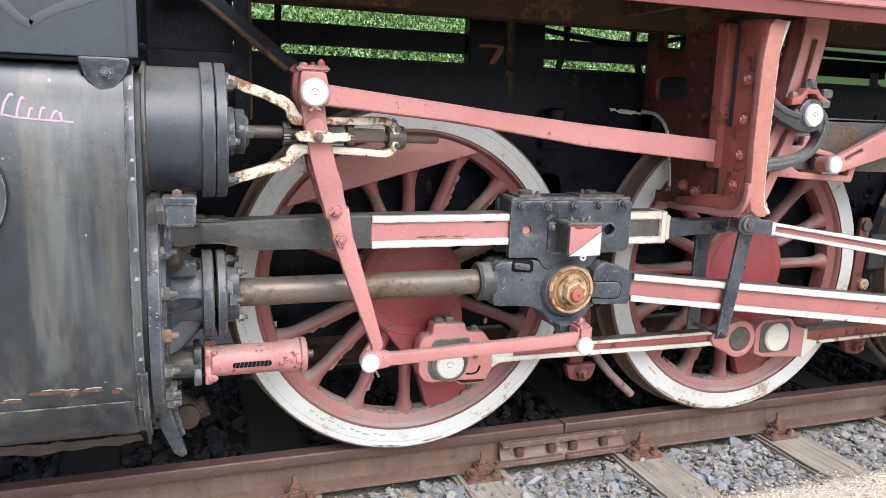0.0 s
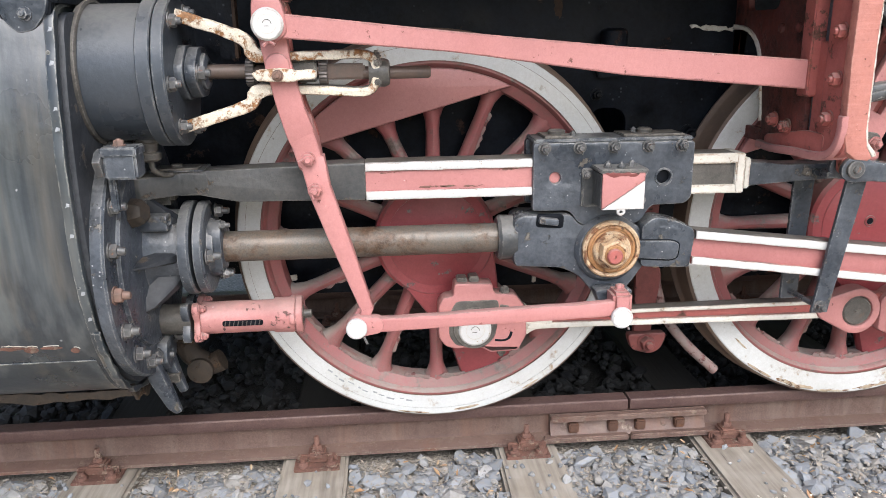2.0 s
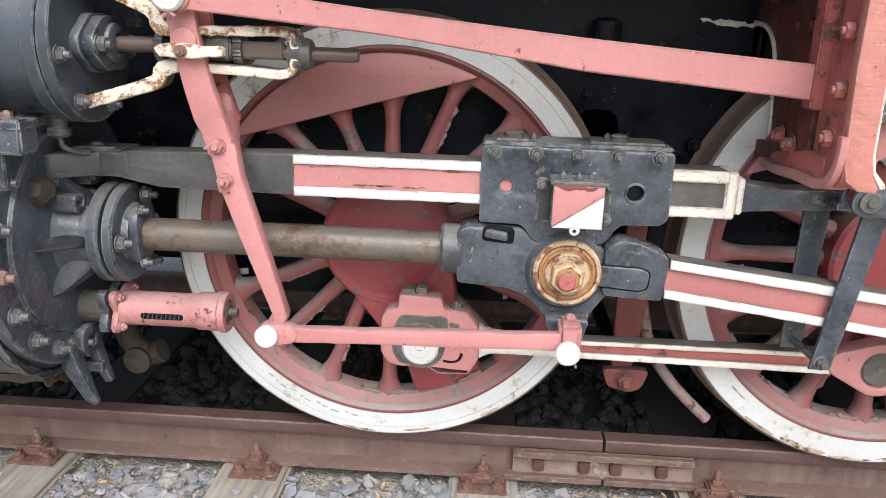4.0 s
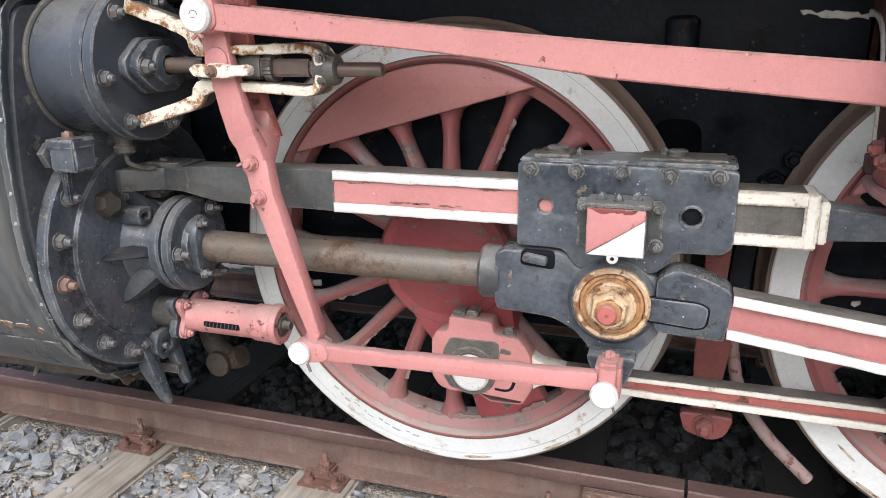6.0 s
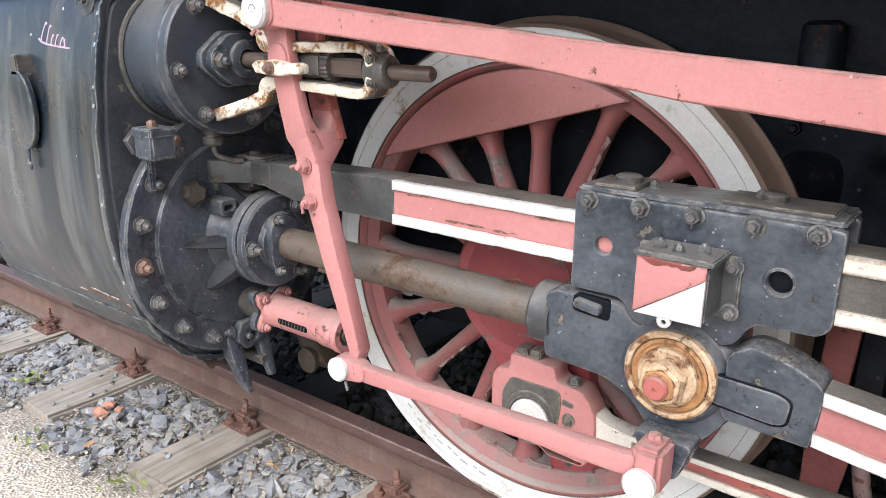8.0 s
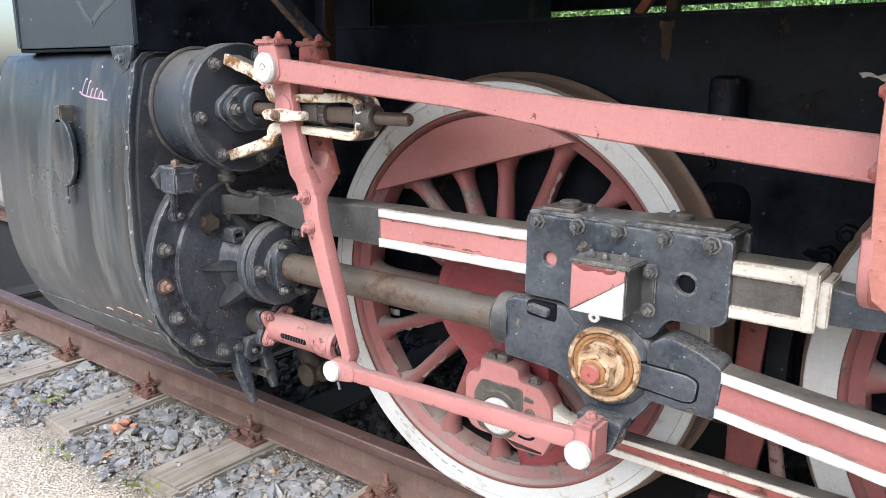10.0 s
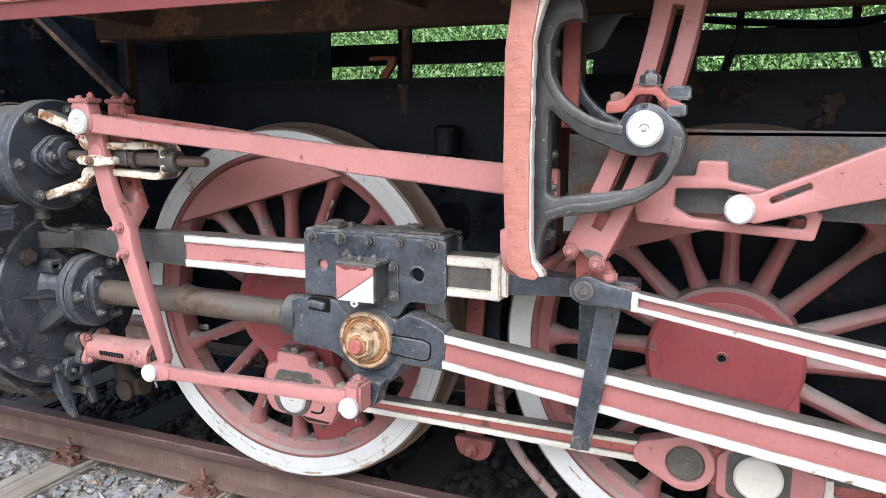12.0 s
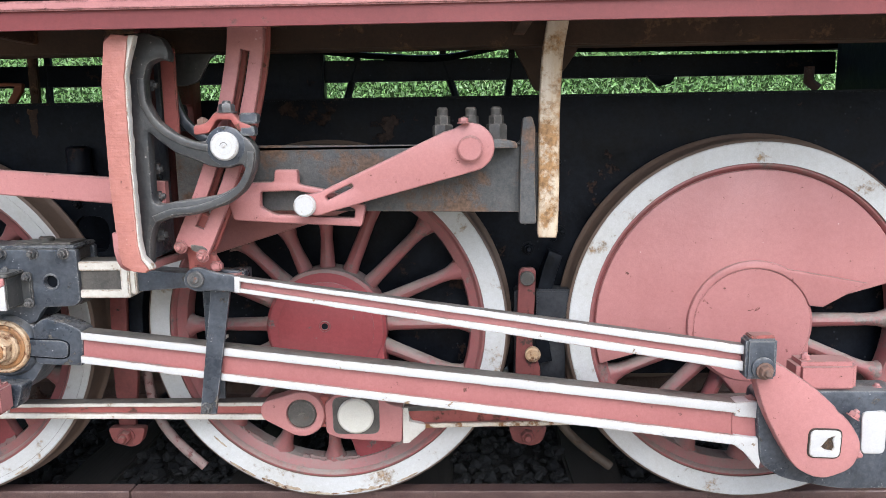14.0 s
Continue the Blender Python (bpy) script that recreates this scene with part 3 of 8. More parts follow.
for w, cx, angles in ((w1, AXLES[0], (202.5, 225.0, 247.5, 315.0, 67.5, 45.0, 22.5)), (w2, AXLES[1], (202.5, 225.0, 247.5))):
    for k, ang in enumerate(angles):
        ca, sa = math.cos(radians(ang)), math.sin(radians(ang))
        off = -0.019 if ca > 0 else 0.019
        r0, r1 = 0.30 + 0.03 * (k % 3), 0.44 + 0.035 * (k % 3)
        line = [(cx + ca * r - sa * off, AXLE_Z + sa * r + ca * off) for r in (r0, (r0 + r1) / 2, r1)]
        part("paint_flake", plate(ragged(ribbon(line, [0.008, 0.016, 0.007]), 0.011, 0.0042, 40 + k), 0.036, 0.039, bevel=0.0006), flake_paint, w, "grey flaking paint")
    for k, ang in enumerate((214, 236, 262, 276, 300)):
        line = arc(cx, AXLE_Z, 0.552, ang - 5 - k % 2 * 2, ang + 5, 4)
        part("paint_flake", plate(ragged(ribbon(line, 0.014), 0.011, 0.004, 60 + k), 0.020, 0.023, bevel=0.0006), flake_paint, w, "grey flaking paint")
for i, x in enumerate(AXLES):
    far = thing("spoked_wheel", (x, MID_Y * 2 - 0.06, 0), "dark spoked wheel on the far rail", "wheel", "wheels on the far rail")
    y = MID_Y * 2
    part("tyre", lathe([(0.604, 0.0), (0.70, 0.0), (0.70, 0.1), (0.727, 0.11), (0.727, 0.128), (0.604, 0.128), (0.604, 0)], (x, y, 0.70), (0, -1, 0), 48), tread_steel, far)
    for k in range(16):
        sp = spoke_mesh(x, 0.70, 22.5 * k, 0.17, 0.60)
        sp.transform(Matrix.Translation((0, y - 0.12, 0)))
        part("spoke", sp, red_rust, far)
    part("hub", disc((x, y - 0.12, 0.70), (0, 1, 0), 0.22, 0.12), red_rust, far)
    solid("axle", lathe([(0, 0), (0.095, 0), (0.095, 1.40), (0, 1.40)], (x, 0.11, 0.70), (0, 1, 0), 24), black_flat, (x, 0.8, 0.70), "dark steel axle between a pair of wheels", "axle", "axles of the locomotive")

# ---- frame and what closes the locomotive ----
FRAME_Y = 0.136
frame_ob = thing("main_frame", (1.5, FRAME_Y, 0.5), "long dark blue-black steel side frame plate behind the wheels", "frame")
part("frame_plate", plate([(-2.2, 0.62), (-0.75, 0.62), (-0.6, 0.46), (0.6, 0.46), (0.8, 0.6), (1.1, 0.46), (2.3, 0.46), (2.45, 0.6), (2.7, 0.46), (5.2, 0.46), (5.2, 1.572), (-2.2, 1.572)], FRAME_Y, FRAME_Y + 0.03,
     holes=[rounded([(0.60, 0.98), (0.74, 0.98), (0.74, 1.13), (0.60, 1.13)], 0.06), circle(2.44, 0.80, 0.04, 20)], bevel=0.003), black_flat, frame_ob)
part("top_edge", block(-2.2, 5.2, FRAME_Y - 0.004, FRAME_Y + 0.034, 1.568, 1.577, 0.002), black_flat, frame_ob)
cup = part("spring_cup", join(lathe([(0, 0), (0.055, 0), (0.055, 0.012), (0.045, 0.02), (0.045, 0.11), (0.03, 0.12), (0, 0.12)], (0.668, FRAME_Y - 0.05, 1.29), (0, 0, 1), 24), block(0.62, 0.72, FRAME_Y - 0.03, FRAME_Y, 1.24, 1.30)), black_flat, frame_ob)
bolts(frame_ob, [((0.626, FRAME_Y, 1.179), (0, -1, 0), 0.018), ((0.98, FRAME_Y, 1.03), (0, -1, 0), 0.028), ((0.94, FRAME_Y, 0.97), (0, -1, 0), 0.028),
                 ((0.86, FRAME_Y, 0.92), (0, -1, 0), 0.02), ((2.42, FRAME_Y, 0.98), (0, -1, 0), 0.022), ((2.55, FRAME_Y, 1.05), (0, -1, 0), 0.018)], black_flat, "frame_bolt")
part("cream_strip", plate(ragged([(0.955, 1.418), (1.118, 1.408), (1.118, 1.392), (0.965, 1.405)], 0.014, 0.003, 4), FRAME_Y - 0.004, FRAME_Y + 0.001, bevel=0.001), white_worn, frame_ob, "chipped cream paint strip")
for n in range(9):
    part("rivet", lathe([(0, 0), (0.014, 0), (0.012, 0.006), (0.006, 0.01), (0, 0.011)], (2.52 + 0.013 * (n % 2), FRAME_Y, 0.62 + 0.1 * n), (0, -1, 0), 12), black_flat, frame_ob)
for x, z, w, h in ((-0.520, 0.525, 0.055, 0.026), (0.408, 0.484, 0.016, 0.030), (1.186, 0.629, 0.024, 0.018), (1.189, 0.589, 0.026, 0.020)):
    part("paint_dab", plate(ragged(rounded([(x - w / 2, z - h / 2), (x + w / 2, z - h / 2 + 0.004), (x + w / 2, z + h / 2), (x - w / 2, z + h / 2 - 0.005)], 0.004), 0.008, 0.002, int(1000 * z)), FRAME_Y - 0.004, FRAME_Y + 0.001, bevel=0.0008), white_worn, frame_ob, "small white paint dab")
part("horn_stay", block(2.36, 2.56, 0.05, FRAME_Y, 0.44, 0.83, 0.006), shade_black, frame_ob)
part("stay_step", block(2.44, 2.58, 0.00, 0.06, 0.66, 0.84, 0.006), shade_black, frame_ob)
# The far frame, carried unseen down to z 0.14 to block light from beyond.
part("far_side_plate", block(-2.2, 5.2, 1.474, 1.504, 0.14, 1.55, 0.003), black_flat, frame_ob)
post = thing("frame_post", (0.477, 0.17, 1.577), "slim rust-brown upright on the frame's top edge", "upright")
part("upright", block(0.459, 0.494, 0.156, 0.180, 1.576, 1.806, 0.004), brown_sheet, post)
bolts(post, [((0.477, 0.156, 1.62), (0, -1, 0), 0.010)], brown_sheet)
part("rust_stain", plate(ragged([(0.455, 1.556), (0.496, 1.556), (0.492, 1.51), (0.490, 1.455), (0.478, 1.44), (0.464, 1.47), (0.460, 1.52)], 0.010, 0.004, 12), FRAME_Y - 0.0015, FRAME_Y + 0.001, bevel=0.0005), brown_sheet, frame_ob, "rust-brown stain")
lug = thing("rusty_lug", (0.40, 0.15, 1.577), "small orange rusty bent lug on the frame's top edge", "lug")
part("arm", plate(ribbon(smooth_line([(0.332, 1.650), (0.38, 1.652), (0.440, 1.648)], 4), 0.013), 0.138, 0.166, bevel=0.003), bolt_brown, lug)
part("leg", plate(ribbon(smooth_line([(0.424, 1.650), (0.420, 1.63), (0.402, 1.60), (0.384, 1.577)], 4), [0.030] * 6 + [0.026] * 7), 0.140, 0.164, bevel=0.003), bolt_brown, lug)
upright = thing("guide_post", (-0.63, -0.09, 1.33), "slim dark brown upright hanging under the running board", "upright")
part("web", block(-0.655, -0.605, -0.10, -0.088, 1.33, 1.81, 0.003), black_flat, upright)
# Brown beside the black web: the post's lit edge is put in as colour.
part("lip", block(-0.607, -0.597, -0.112, -0.062, 1.33, 1.81, 0.003), brown_sheet, upright, "brown lip painted as the post's lit edge")
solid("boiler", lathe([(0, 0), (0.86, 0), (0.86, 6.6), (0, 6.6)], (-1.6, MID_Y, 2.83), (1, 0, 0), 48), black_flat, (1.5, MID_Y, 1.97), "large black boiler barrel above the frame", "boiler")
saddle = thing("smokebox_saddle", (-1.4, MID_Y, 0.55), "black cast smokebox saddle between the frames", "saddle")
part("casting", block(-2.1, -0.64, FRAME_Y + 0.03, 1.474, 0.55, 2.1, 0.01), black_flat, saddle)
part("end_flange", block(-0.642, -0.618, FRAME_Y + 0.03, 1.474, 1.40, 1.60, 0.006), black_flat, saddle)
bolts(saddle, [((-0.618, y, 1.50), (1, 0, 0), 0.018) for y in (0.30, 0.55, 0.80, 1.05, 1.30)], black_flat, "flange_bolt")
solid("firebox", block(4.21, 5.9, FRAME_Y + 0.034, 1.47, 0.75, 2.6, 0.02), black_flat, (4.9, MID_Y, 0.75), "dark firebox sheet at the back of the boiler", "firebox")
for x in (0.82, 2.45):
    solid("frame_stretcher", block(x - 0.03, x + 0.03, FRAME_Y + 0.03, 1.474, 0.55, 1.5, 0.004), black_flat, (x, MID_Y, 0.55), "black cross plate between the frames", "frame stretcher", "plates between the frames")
# far side: foot plate, pipes and struts seen through the gap
far_deck = thing("far_footplate", (1.5, 1.75, 1.78), "dark footplate edge on the far side with struts", "footplate")
for x in (-0.3, 1.5, 2.47, 3.4):
    part("foot_bracket", block(x - 0.03, x + 0.03, 1.49, 1.69, 1.49, 1.57, 0.004), black_flat, far_deck)
part("edge", block(-0.76, 4.3, 1.65, 1.70, 1.732, 1.855, 0.004), black_flat, far_deck)
for x0, x1 in ((-0.29, -0.30), (1.55, 1.46), (2.05, 2.15), (2.45, 2.42)):
    part("strut", tube([(x0, 1.67, 1.85), (x1, 1.67, 1.56)], 0.022, 8), black_flat, far_deck)
    part("hanger", block(x0 - 0.018, x0 + 0.018, 1.66, 1.69, 1.85, 2.2, 0.003), black_flat, far_deck)
part("dark_box", block(0.85, 1.36, 1.60, 1.70, 1.49, 2.15, 0.01), black_flat, far_deck)
part("sag_pipe", tube(smooth_line([(1.25, 1.62, 1.92), (1.65, 1.62, 1.875), (2.05, 1.62, 1.86), (2.40, 1.62, 1.92)]), 0.018, 8), black_flat, far_deck)
part("air_pipe", tube([(2.75, 1.62, 1.90), (4.3, 1.62, 1.885)], 0.024, 8), black_flat, far_deck)
part("bracket", plate([(3.22, 1.74), (3.39, 1.74), (3.36, 1.69), (3.29, 1.675)], 1.62, 1.66), black_flat, far_deck)
part("lever_stub", tube([(4.13, 1.60, 1.77), (4.13, 1.60, 1.69), (4.18, 1.60, 1.65)], 0.03, 8), rust_steel, far_deck, "orange rusty lever stub")

# ---- running board ----
deck = thing("running_board", (1.5, -0.4, 1.73), "red running board with a rolled steel edge above the rods", "running board", shift=(0, 0, 0.009))
edge = plate([(-0.655, 1.737), (-0.640, 1.737), (-0.640, 1.795), (-0.40, 1.795), (-0.40, 1.807), (-0.655, 1.807)], -0.62, 5.6, bevel=0.003, plane="yz")
part("edge_angle", edge, edge_red, deck)
part("edge_lip", block(-0.62, 5.6, -0.668, -0.654, 1.788, 1.815, 0.004), red, deck, "pale red lip along the edge")
part("deck_plate", block(-0.62, 5.6, -0.655, 0.30, 1.808, 1.816, 0), brown_sheet, deck)
part("bearer", block(-0.55, 5.6, -0.30, -0.22, 1.706, 1.806, 0.004), brown_sheet, deck, "rusty brown bearer beam under the deck")
part("inner_bearer", block(-0.9, 5.6, 0.04, 0.10, 1.735, 1.806, 0.004), brown_sheet, deck)
for x in (-0.3, 0.75, 2.35, 3.6):
    part("cross_bearer", block(x - 0.02, x + 0.02, -0.62, 0.14, 1.74, 1.806, 0.003), brown_sheet, deck)
part("knee_plate", plate(rounded([(2.30, 1.80), (2.62, 1.80), (2.55, 1.68), (2.47, 1.57), (2.42, 1.57), (2.38, 1.66)], 0.03), -0.12, -0.09), brown_sheet, deck)

hanger = thing("strap_hanger", (2.44, -0.35, 1.09), "rusty white painted flat steel strap hanging from the running board", "strap", shift=(0.006, 0, 0.010))
part("strap", plate(ribbon(smooth_line([(2.434, 1.085), (2.438, 1.25), (2.438, 1.46), (2.443, 1.60), (2.450, 1.69), (2.468, 1.795)], 5), [0.058] + [0.067] * 25), -0.372, -0.340, bevel=0.008), strap_paint, hanger)

# ---- cylinder ----
CYL_Y, CYL_Z = -0.235, 0.757
cyl = thing("steam_cylinder", (-1.4, CYL_Y, 0.33), "large weathered black steam cylinder with riveted sheet jacket", "cylinder")
side = smooth_line([(-0.40, 1.475), (-0.56, 1.47), (-0.605, 1.36), (-0.632, 1.20), (-0.645, 1.0), (-0.638, 0.80), (-0.595, 0.62), (-0.51, 0.46), (-0.40, 0.36), (-0.25, 0.315)], 5)
section = side + [(0.10, 0.33), (0.10, 1.475)]
part("jacket", plate(section, -1.90, -0.957, bevel=0.006, plane="yz"), jacket_paint, cyl, "streaked grey-blue sheet jacket")
part("jacket_seam", plate([(y * 1.004 - 0.002 + random.gauss(0, 0.0016), z) for y, z in side] + [(y * 0.97, z * 0.995) for y, z in side[::-1]], -0.975, -0.950, bevel=0.002, plane="yz"), jacket_paint, cyl)
part("skirt", plate([(y - 0.004, z) for y, z in side[33:]] + [(y + 0.01, z + 0.01) for y, z in side[:32:-1]], -1.90, -0.985, bevel=0.001, plane="yz"), jacket_paint, cyl, "lower jacket strip with a chipped upper edge")
inset = [((y + 0.25) * 0.955 - 0.25, 0.90 + (z - 0.90) * 0.965) for y, z in side] + [(0.09, 0.34), (0.09, 1.46)]
part("end_plate", plate(inset, -0.960, -0.935, bevel=0.004, plane="yz"), shade_black, cyl)
for i in range(2, 40, 4):
    y, z = side[i]
    part("jacket_screw", lathe([(0, 0), (0.007, 0), (0.005, 0.004), (0, 0.005)], (-0.968, y, z), (0, -1, 0), 10), jacket_paint, cyl)
cover = part("cover", lathe([(0.395, 0), (0.398, 0.03), (0.392, 0.036), (0.305, 0.036), (0.300, 0.046), (0.285, 0.049), (0.185, 0.050), (0.148, 0.058), (0.125, 0.085), (0.118, 0.165), (0, 0.165)], (-0.935, CYL_Y, CYL_Z), (1, 0, 0), 72), black, cyl)
for k in range(18):
    a = radians(20 * k + 6)
    at = (-0.899, CYL_Y + 0.352 * math.cos(a), CYL_Z + 0.352 * math.sin(a))
    if at[1] < 0.0:
        part("cover_nut", nut_mesh(at, (1, 0, 0), 0.021, 1.6), nut_rust if k == 9 else nut_black, cover)
for a, slim in ((181, 0.5), (226, 0.85), (118, 0.7)):
    ca, sa = math.cos(radians(a)), math.sin(radians(a))
    fin, rings = bmesh.new(), []
    for r, h, w in ((0.06, 0.160, 0.040 * slim), (0.115, 0.152, 0.034 * slim), (0.150, 0.126, 0.024 * slim), (0.185, 0.096, 0.017 * slim), (0.208, 0.074, 0.011 * slim), (0.224, 0.044, 0.007 * slim)):
        ring = []
        for s, x, k in ((-1, 0.03, 1.5), (-1, h - 0.012, 1.0), (-0.6, h, 1.0), (0.6, h, 1.0), (1, h - 0.012, 1.0), (1, 0.03, 1.5)):
            ring.append(fin.verts.new((-0.935 + x, CYL_Y + ca * r - sa * w * s * k, CYL_Z + sa * r + ca * w * s * k)))
        rings.append(ring)
    for p, q in zip(rings, rings[1:]):
        for k in range(5):
            fin.faces.new((p[k], p[k + 1], q[k + 1], q[k]))
    fin.faces.new(rings[-1])
    part("cover_rib", fin, shade_black, cover)
gland = part("gland", join(lathe([(0, 0), (0.105, 0), (0.105, 0.05), (0.146, 0.055), (0.148, 0.06), (0.148, 0.082), (0.142, 0.088), (0, 0.088)], (-0.835, CYL_Y, CYL_Z), (1, 0, 0), 40),
                           lathe([(0.138, 0), (0.146, 0.004), (0.146, 0.026), (0.138, 0.032), (0.09, 0.032), (0.086, 0.05), (0.05, 0.055)], (-0.738, CYL_Y, CYL_Z), (1, 0, 0), 40)), black, cyl)
part("gland_collar", plate([(CYL_Y + r * math.cos(radians(a)), CYL_Z + r * math.sin(radians(a))) for a, r in ((a, 0.083 + 0.012 * math.cos(radians(3 * a))) for a in range(0, 360, 10))], -0.706, -0.664, bevel=0.006, plane="yz"), black, gland)
for a, r in ((60, 0.118), (180, 0.118), (300, 0.118), (120, 0.09), (240, 0.09), (0, 0.09)):
    part("gland_nut", nut_mesh((-0.700 if r > 0.1 else -0.668, CYL_Y + r * math.cos(radians(a)), CYL_Z + r * math.sin(radians(a))), (1, 0, 0), 0.020 if r > 0.1 else 0.014, 1.8), nut_black, gland)
part("cover_boss", lathe([(0, 0), (0.046, 0), (0.040, 0.055), (0.034, 0.072), (0.026, 0.078), (0, 0.078)], (-0.915, -0.40, 0.905), (0.93, -0.3, 0.15), 6, 0.3), soot_brown, cover)
part("slotted_lug", plate(rounded([(-0.375, 0.842), (-0.318, 0.842), (-0.318, 0.890), (-0.375, 0.890)], 0.012), -0.90, -0.80, holes=[rounded([(-0.362, 0.856), (-0.330, 0.856), (-0.330, 0.874), (-0.362, 0.874)], 0.006)], bevel=0.004, plane="yz"), black, cover)
part("cover_web", block(-0.905, -0.80, -0.27, -0.20, 0.90, 0.945, 0.014), grime, cover)
part("cover_web", block(-0.90, -0.84, -0.335, -0.30, 0.62, 0.72, 0.012), grime, cover)
part("oil_box_stem", block(-0.888, -0.868, -0.55, -0.53, 0.945, 1.045, 0.004), black, cyl)

box_ob = thing("oil_box", (-0.85, -0.54, 1.03), "small black painted square oil box on a stem", "oil box")
part("body", block(-0.885, -0.80, -0.580, -0.505, 1.035, 1.118, 0.006), black, box_ob)
part("lid", block(-0.889, -0.797, -0.584, -0.501, 1.095, 1.121, 0.004), black, box_ob)
part("clip", plate([(-0.58, 1.045), (-0.545, 1.04), (-0.545, 1.115), (-0.575, 1.11), (-0.60, 1.085)], -0.906, -0.885, bevel=0.003, plane="yz"), nut_black, box_ob)
part("filler_cap", nut_mesh((-0.85, -0.543, 1.12), (0, 0, 1), 0.014, 0.5), nut_rust, box_ob)

# drain fork under the cover
def tapered(bm):
    """Draw a prong to a point downwards, its outer side curving in."""
    for v in bm.verts:
        k = min(max((v.co.z - 0.20) / 0.16, 0), 1)
        back = -0.272 if v.co.y < -0.24 else -0.168
        v.co.y = back + (v.co.y - back) * (0.25 + 0.75 * k ** 0.7)
    return bm


fork = thing("drain_fork", (-0.90, -0.27, 0.2), "black forked drain bracket with two pointed prongs", "bracket")
part("prong", tapered(plate(rounded([(-0.955, 0.435), (-0.905, 0.440), (-0.874, 0.33), (-0.843, 0.215), (-0.862, 0.203), (-0.886, 0.225), (-0.926, 0.33)], 0.008), -0.325, -0.270, bevel=0.008)), black, fork)
part("prong", tapered(plate(rounded([(-0.935, 0.43), (-0.890, 0.43), (-0.868, 0.33), (-0.846, 0.240), (-0.872, 0.232), (-0.905, 0.33)], 0.008), -0.215, -0.165, bevel=0.008)), black, fork)
part("root", plate(rounded([(-0.302, 0.395), (-0.285, 0.455), (-0.215, 0.462), (-0.172, 0.43), (-0.172, 0.385), (-0.215, 0.365), (-0.265, 0.355)], 0.014), -0.945, -0.868, holes=[rounded([(-0.262, 0.382), (-0.222, 0.385), (-0.224, 0.412), (-0.258, 0.415)], 0.008)], bevel=0.008, plane="yz"), black, fork)
bolts(fork, [((-0.90, -0.30, 0.425), (0, -1, 0), 0.018)], nut_black)
low = thing("drain_elbow", (-0.84, 0.0, 0.2), "rusty brown cast drain elbow under the cylinder", "pipe")
part("elbow", tube(smooth_line([(-0.90, 0.02, 0.36), (-0.88, 0.02, 0.29), (-0.82, 0.02, 0.245), (-0.77, 0.02, 0.26)], 4), 0.04, 14), soot_brown, low)
part("flange", lathe([(0, 0), (0.046, 0), (0.046, 0.018), (0.02, 0.026), (0, 0.026)], (-0.84, -0.02, 0.24), (0, -1, 0), 24), soot_brown, low)
rail_guard = thing("brake_pull_bar", (-1.4, -0.2, 0.28), "thin grey steel bar below the cylinder jacket", "bar")
part("bar", block(-1.9, -0.86, -0.22, -0.19, 0.285, 0.315, 0.003), grime, rail_guard)
part("knob", lathe([(0, 0), (0.03, 0), (0.034, 0.02), (0.026, 0.05), (0, 0.06)], (-1.03, -0.205, 0.30), (0, 0, -1), 20), grime, rail_guard)
part("link", tube([(-1.45, -0.2, 0.30), (-1.52, -0.2, 0.18)], 0.008, 8), grime, rail_guard)

# oval inspection flap and hinge flap on the jacket
oval = thing("inspection_flap", (-1.32, -0.64, 1.0), "oval sheet flap hanging from a rusty hinge on the jacket", "flap")
flap_shape = [(-1.330 + 0.078 * math.cos(radians(a)), 1.140 + 0.118 * math.sin(radians(a))) for a in range(0, 360, 12)]
part("flap", plate(flap_shape, -0.668, -0.650, bevel=0.005), jacket_paint, oval)
part("hinge", block(-1.352, -1.312, -0.668, -0.615, 1.240, 1.300, 0.004), grime, oval, "rusty grey-brown hinge")
part("pull_ring", join(tube([(-1.328, -0.662, 1.025), (-1.328, -0.664, 0.985)], 0.006, 8), disc((-1.328, -0.662, 0.975), (0, -1, 0), 0.014, 0.006)), black, oval)
tri = thing("hinge_flap", (-1.01, -0.56, 1.40), "black three-sided folded flap with one bolt on the jacket's top edge", "flap")
part("flap", plate(rounded([(-1.085, 1.492), (-0.955, 1.492), (-0.965, 1.452), (-0.995, 1.415), (-1.035, 1.405), (-1.065, 1.435)], 0.012), -0.597, -0.572), black, tri)
part("shadow_pocket", plate(rounded([(-1.09, 1.50), (-0.95, 1.50), (-0.955, 1.45), (-0.99, 1.392), (-1.04, 1.38), (-1.072, 1.42)], 0.014), -0.585, -0.555), black_flat, tri)
bolts(tri, [((-1.013, -0.597, 1.452), (0, -1, 0), 0.014)], black)
# pale scrawl: plain strokes
scrawl = thing("chalk_scrawl", (-1.18, -0.622, 1.33), "pale pink painted scrawl in short strokes on the jacket", "scrawl")
x = -1.262


def on_jacket(bm):
    """Lay a thin piece on the curve of the jacket's side."""
    for v in bm.verts:
        for (y0, z0), (y1, z1) in zip(side, side[1:]):
            if z1 <= v.co.z <= z0:
                v.co.y += y0 + (y1 - y0) * (z0 - v.co.z) / max(z0 - z1, 1e-6)
                break
    return bm


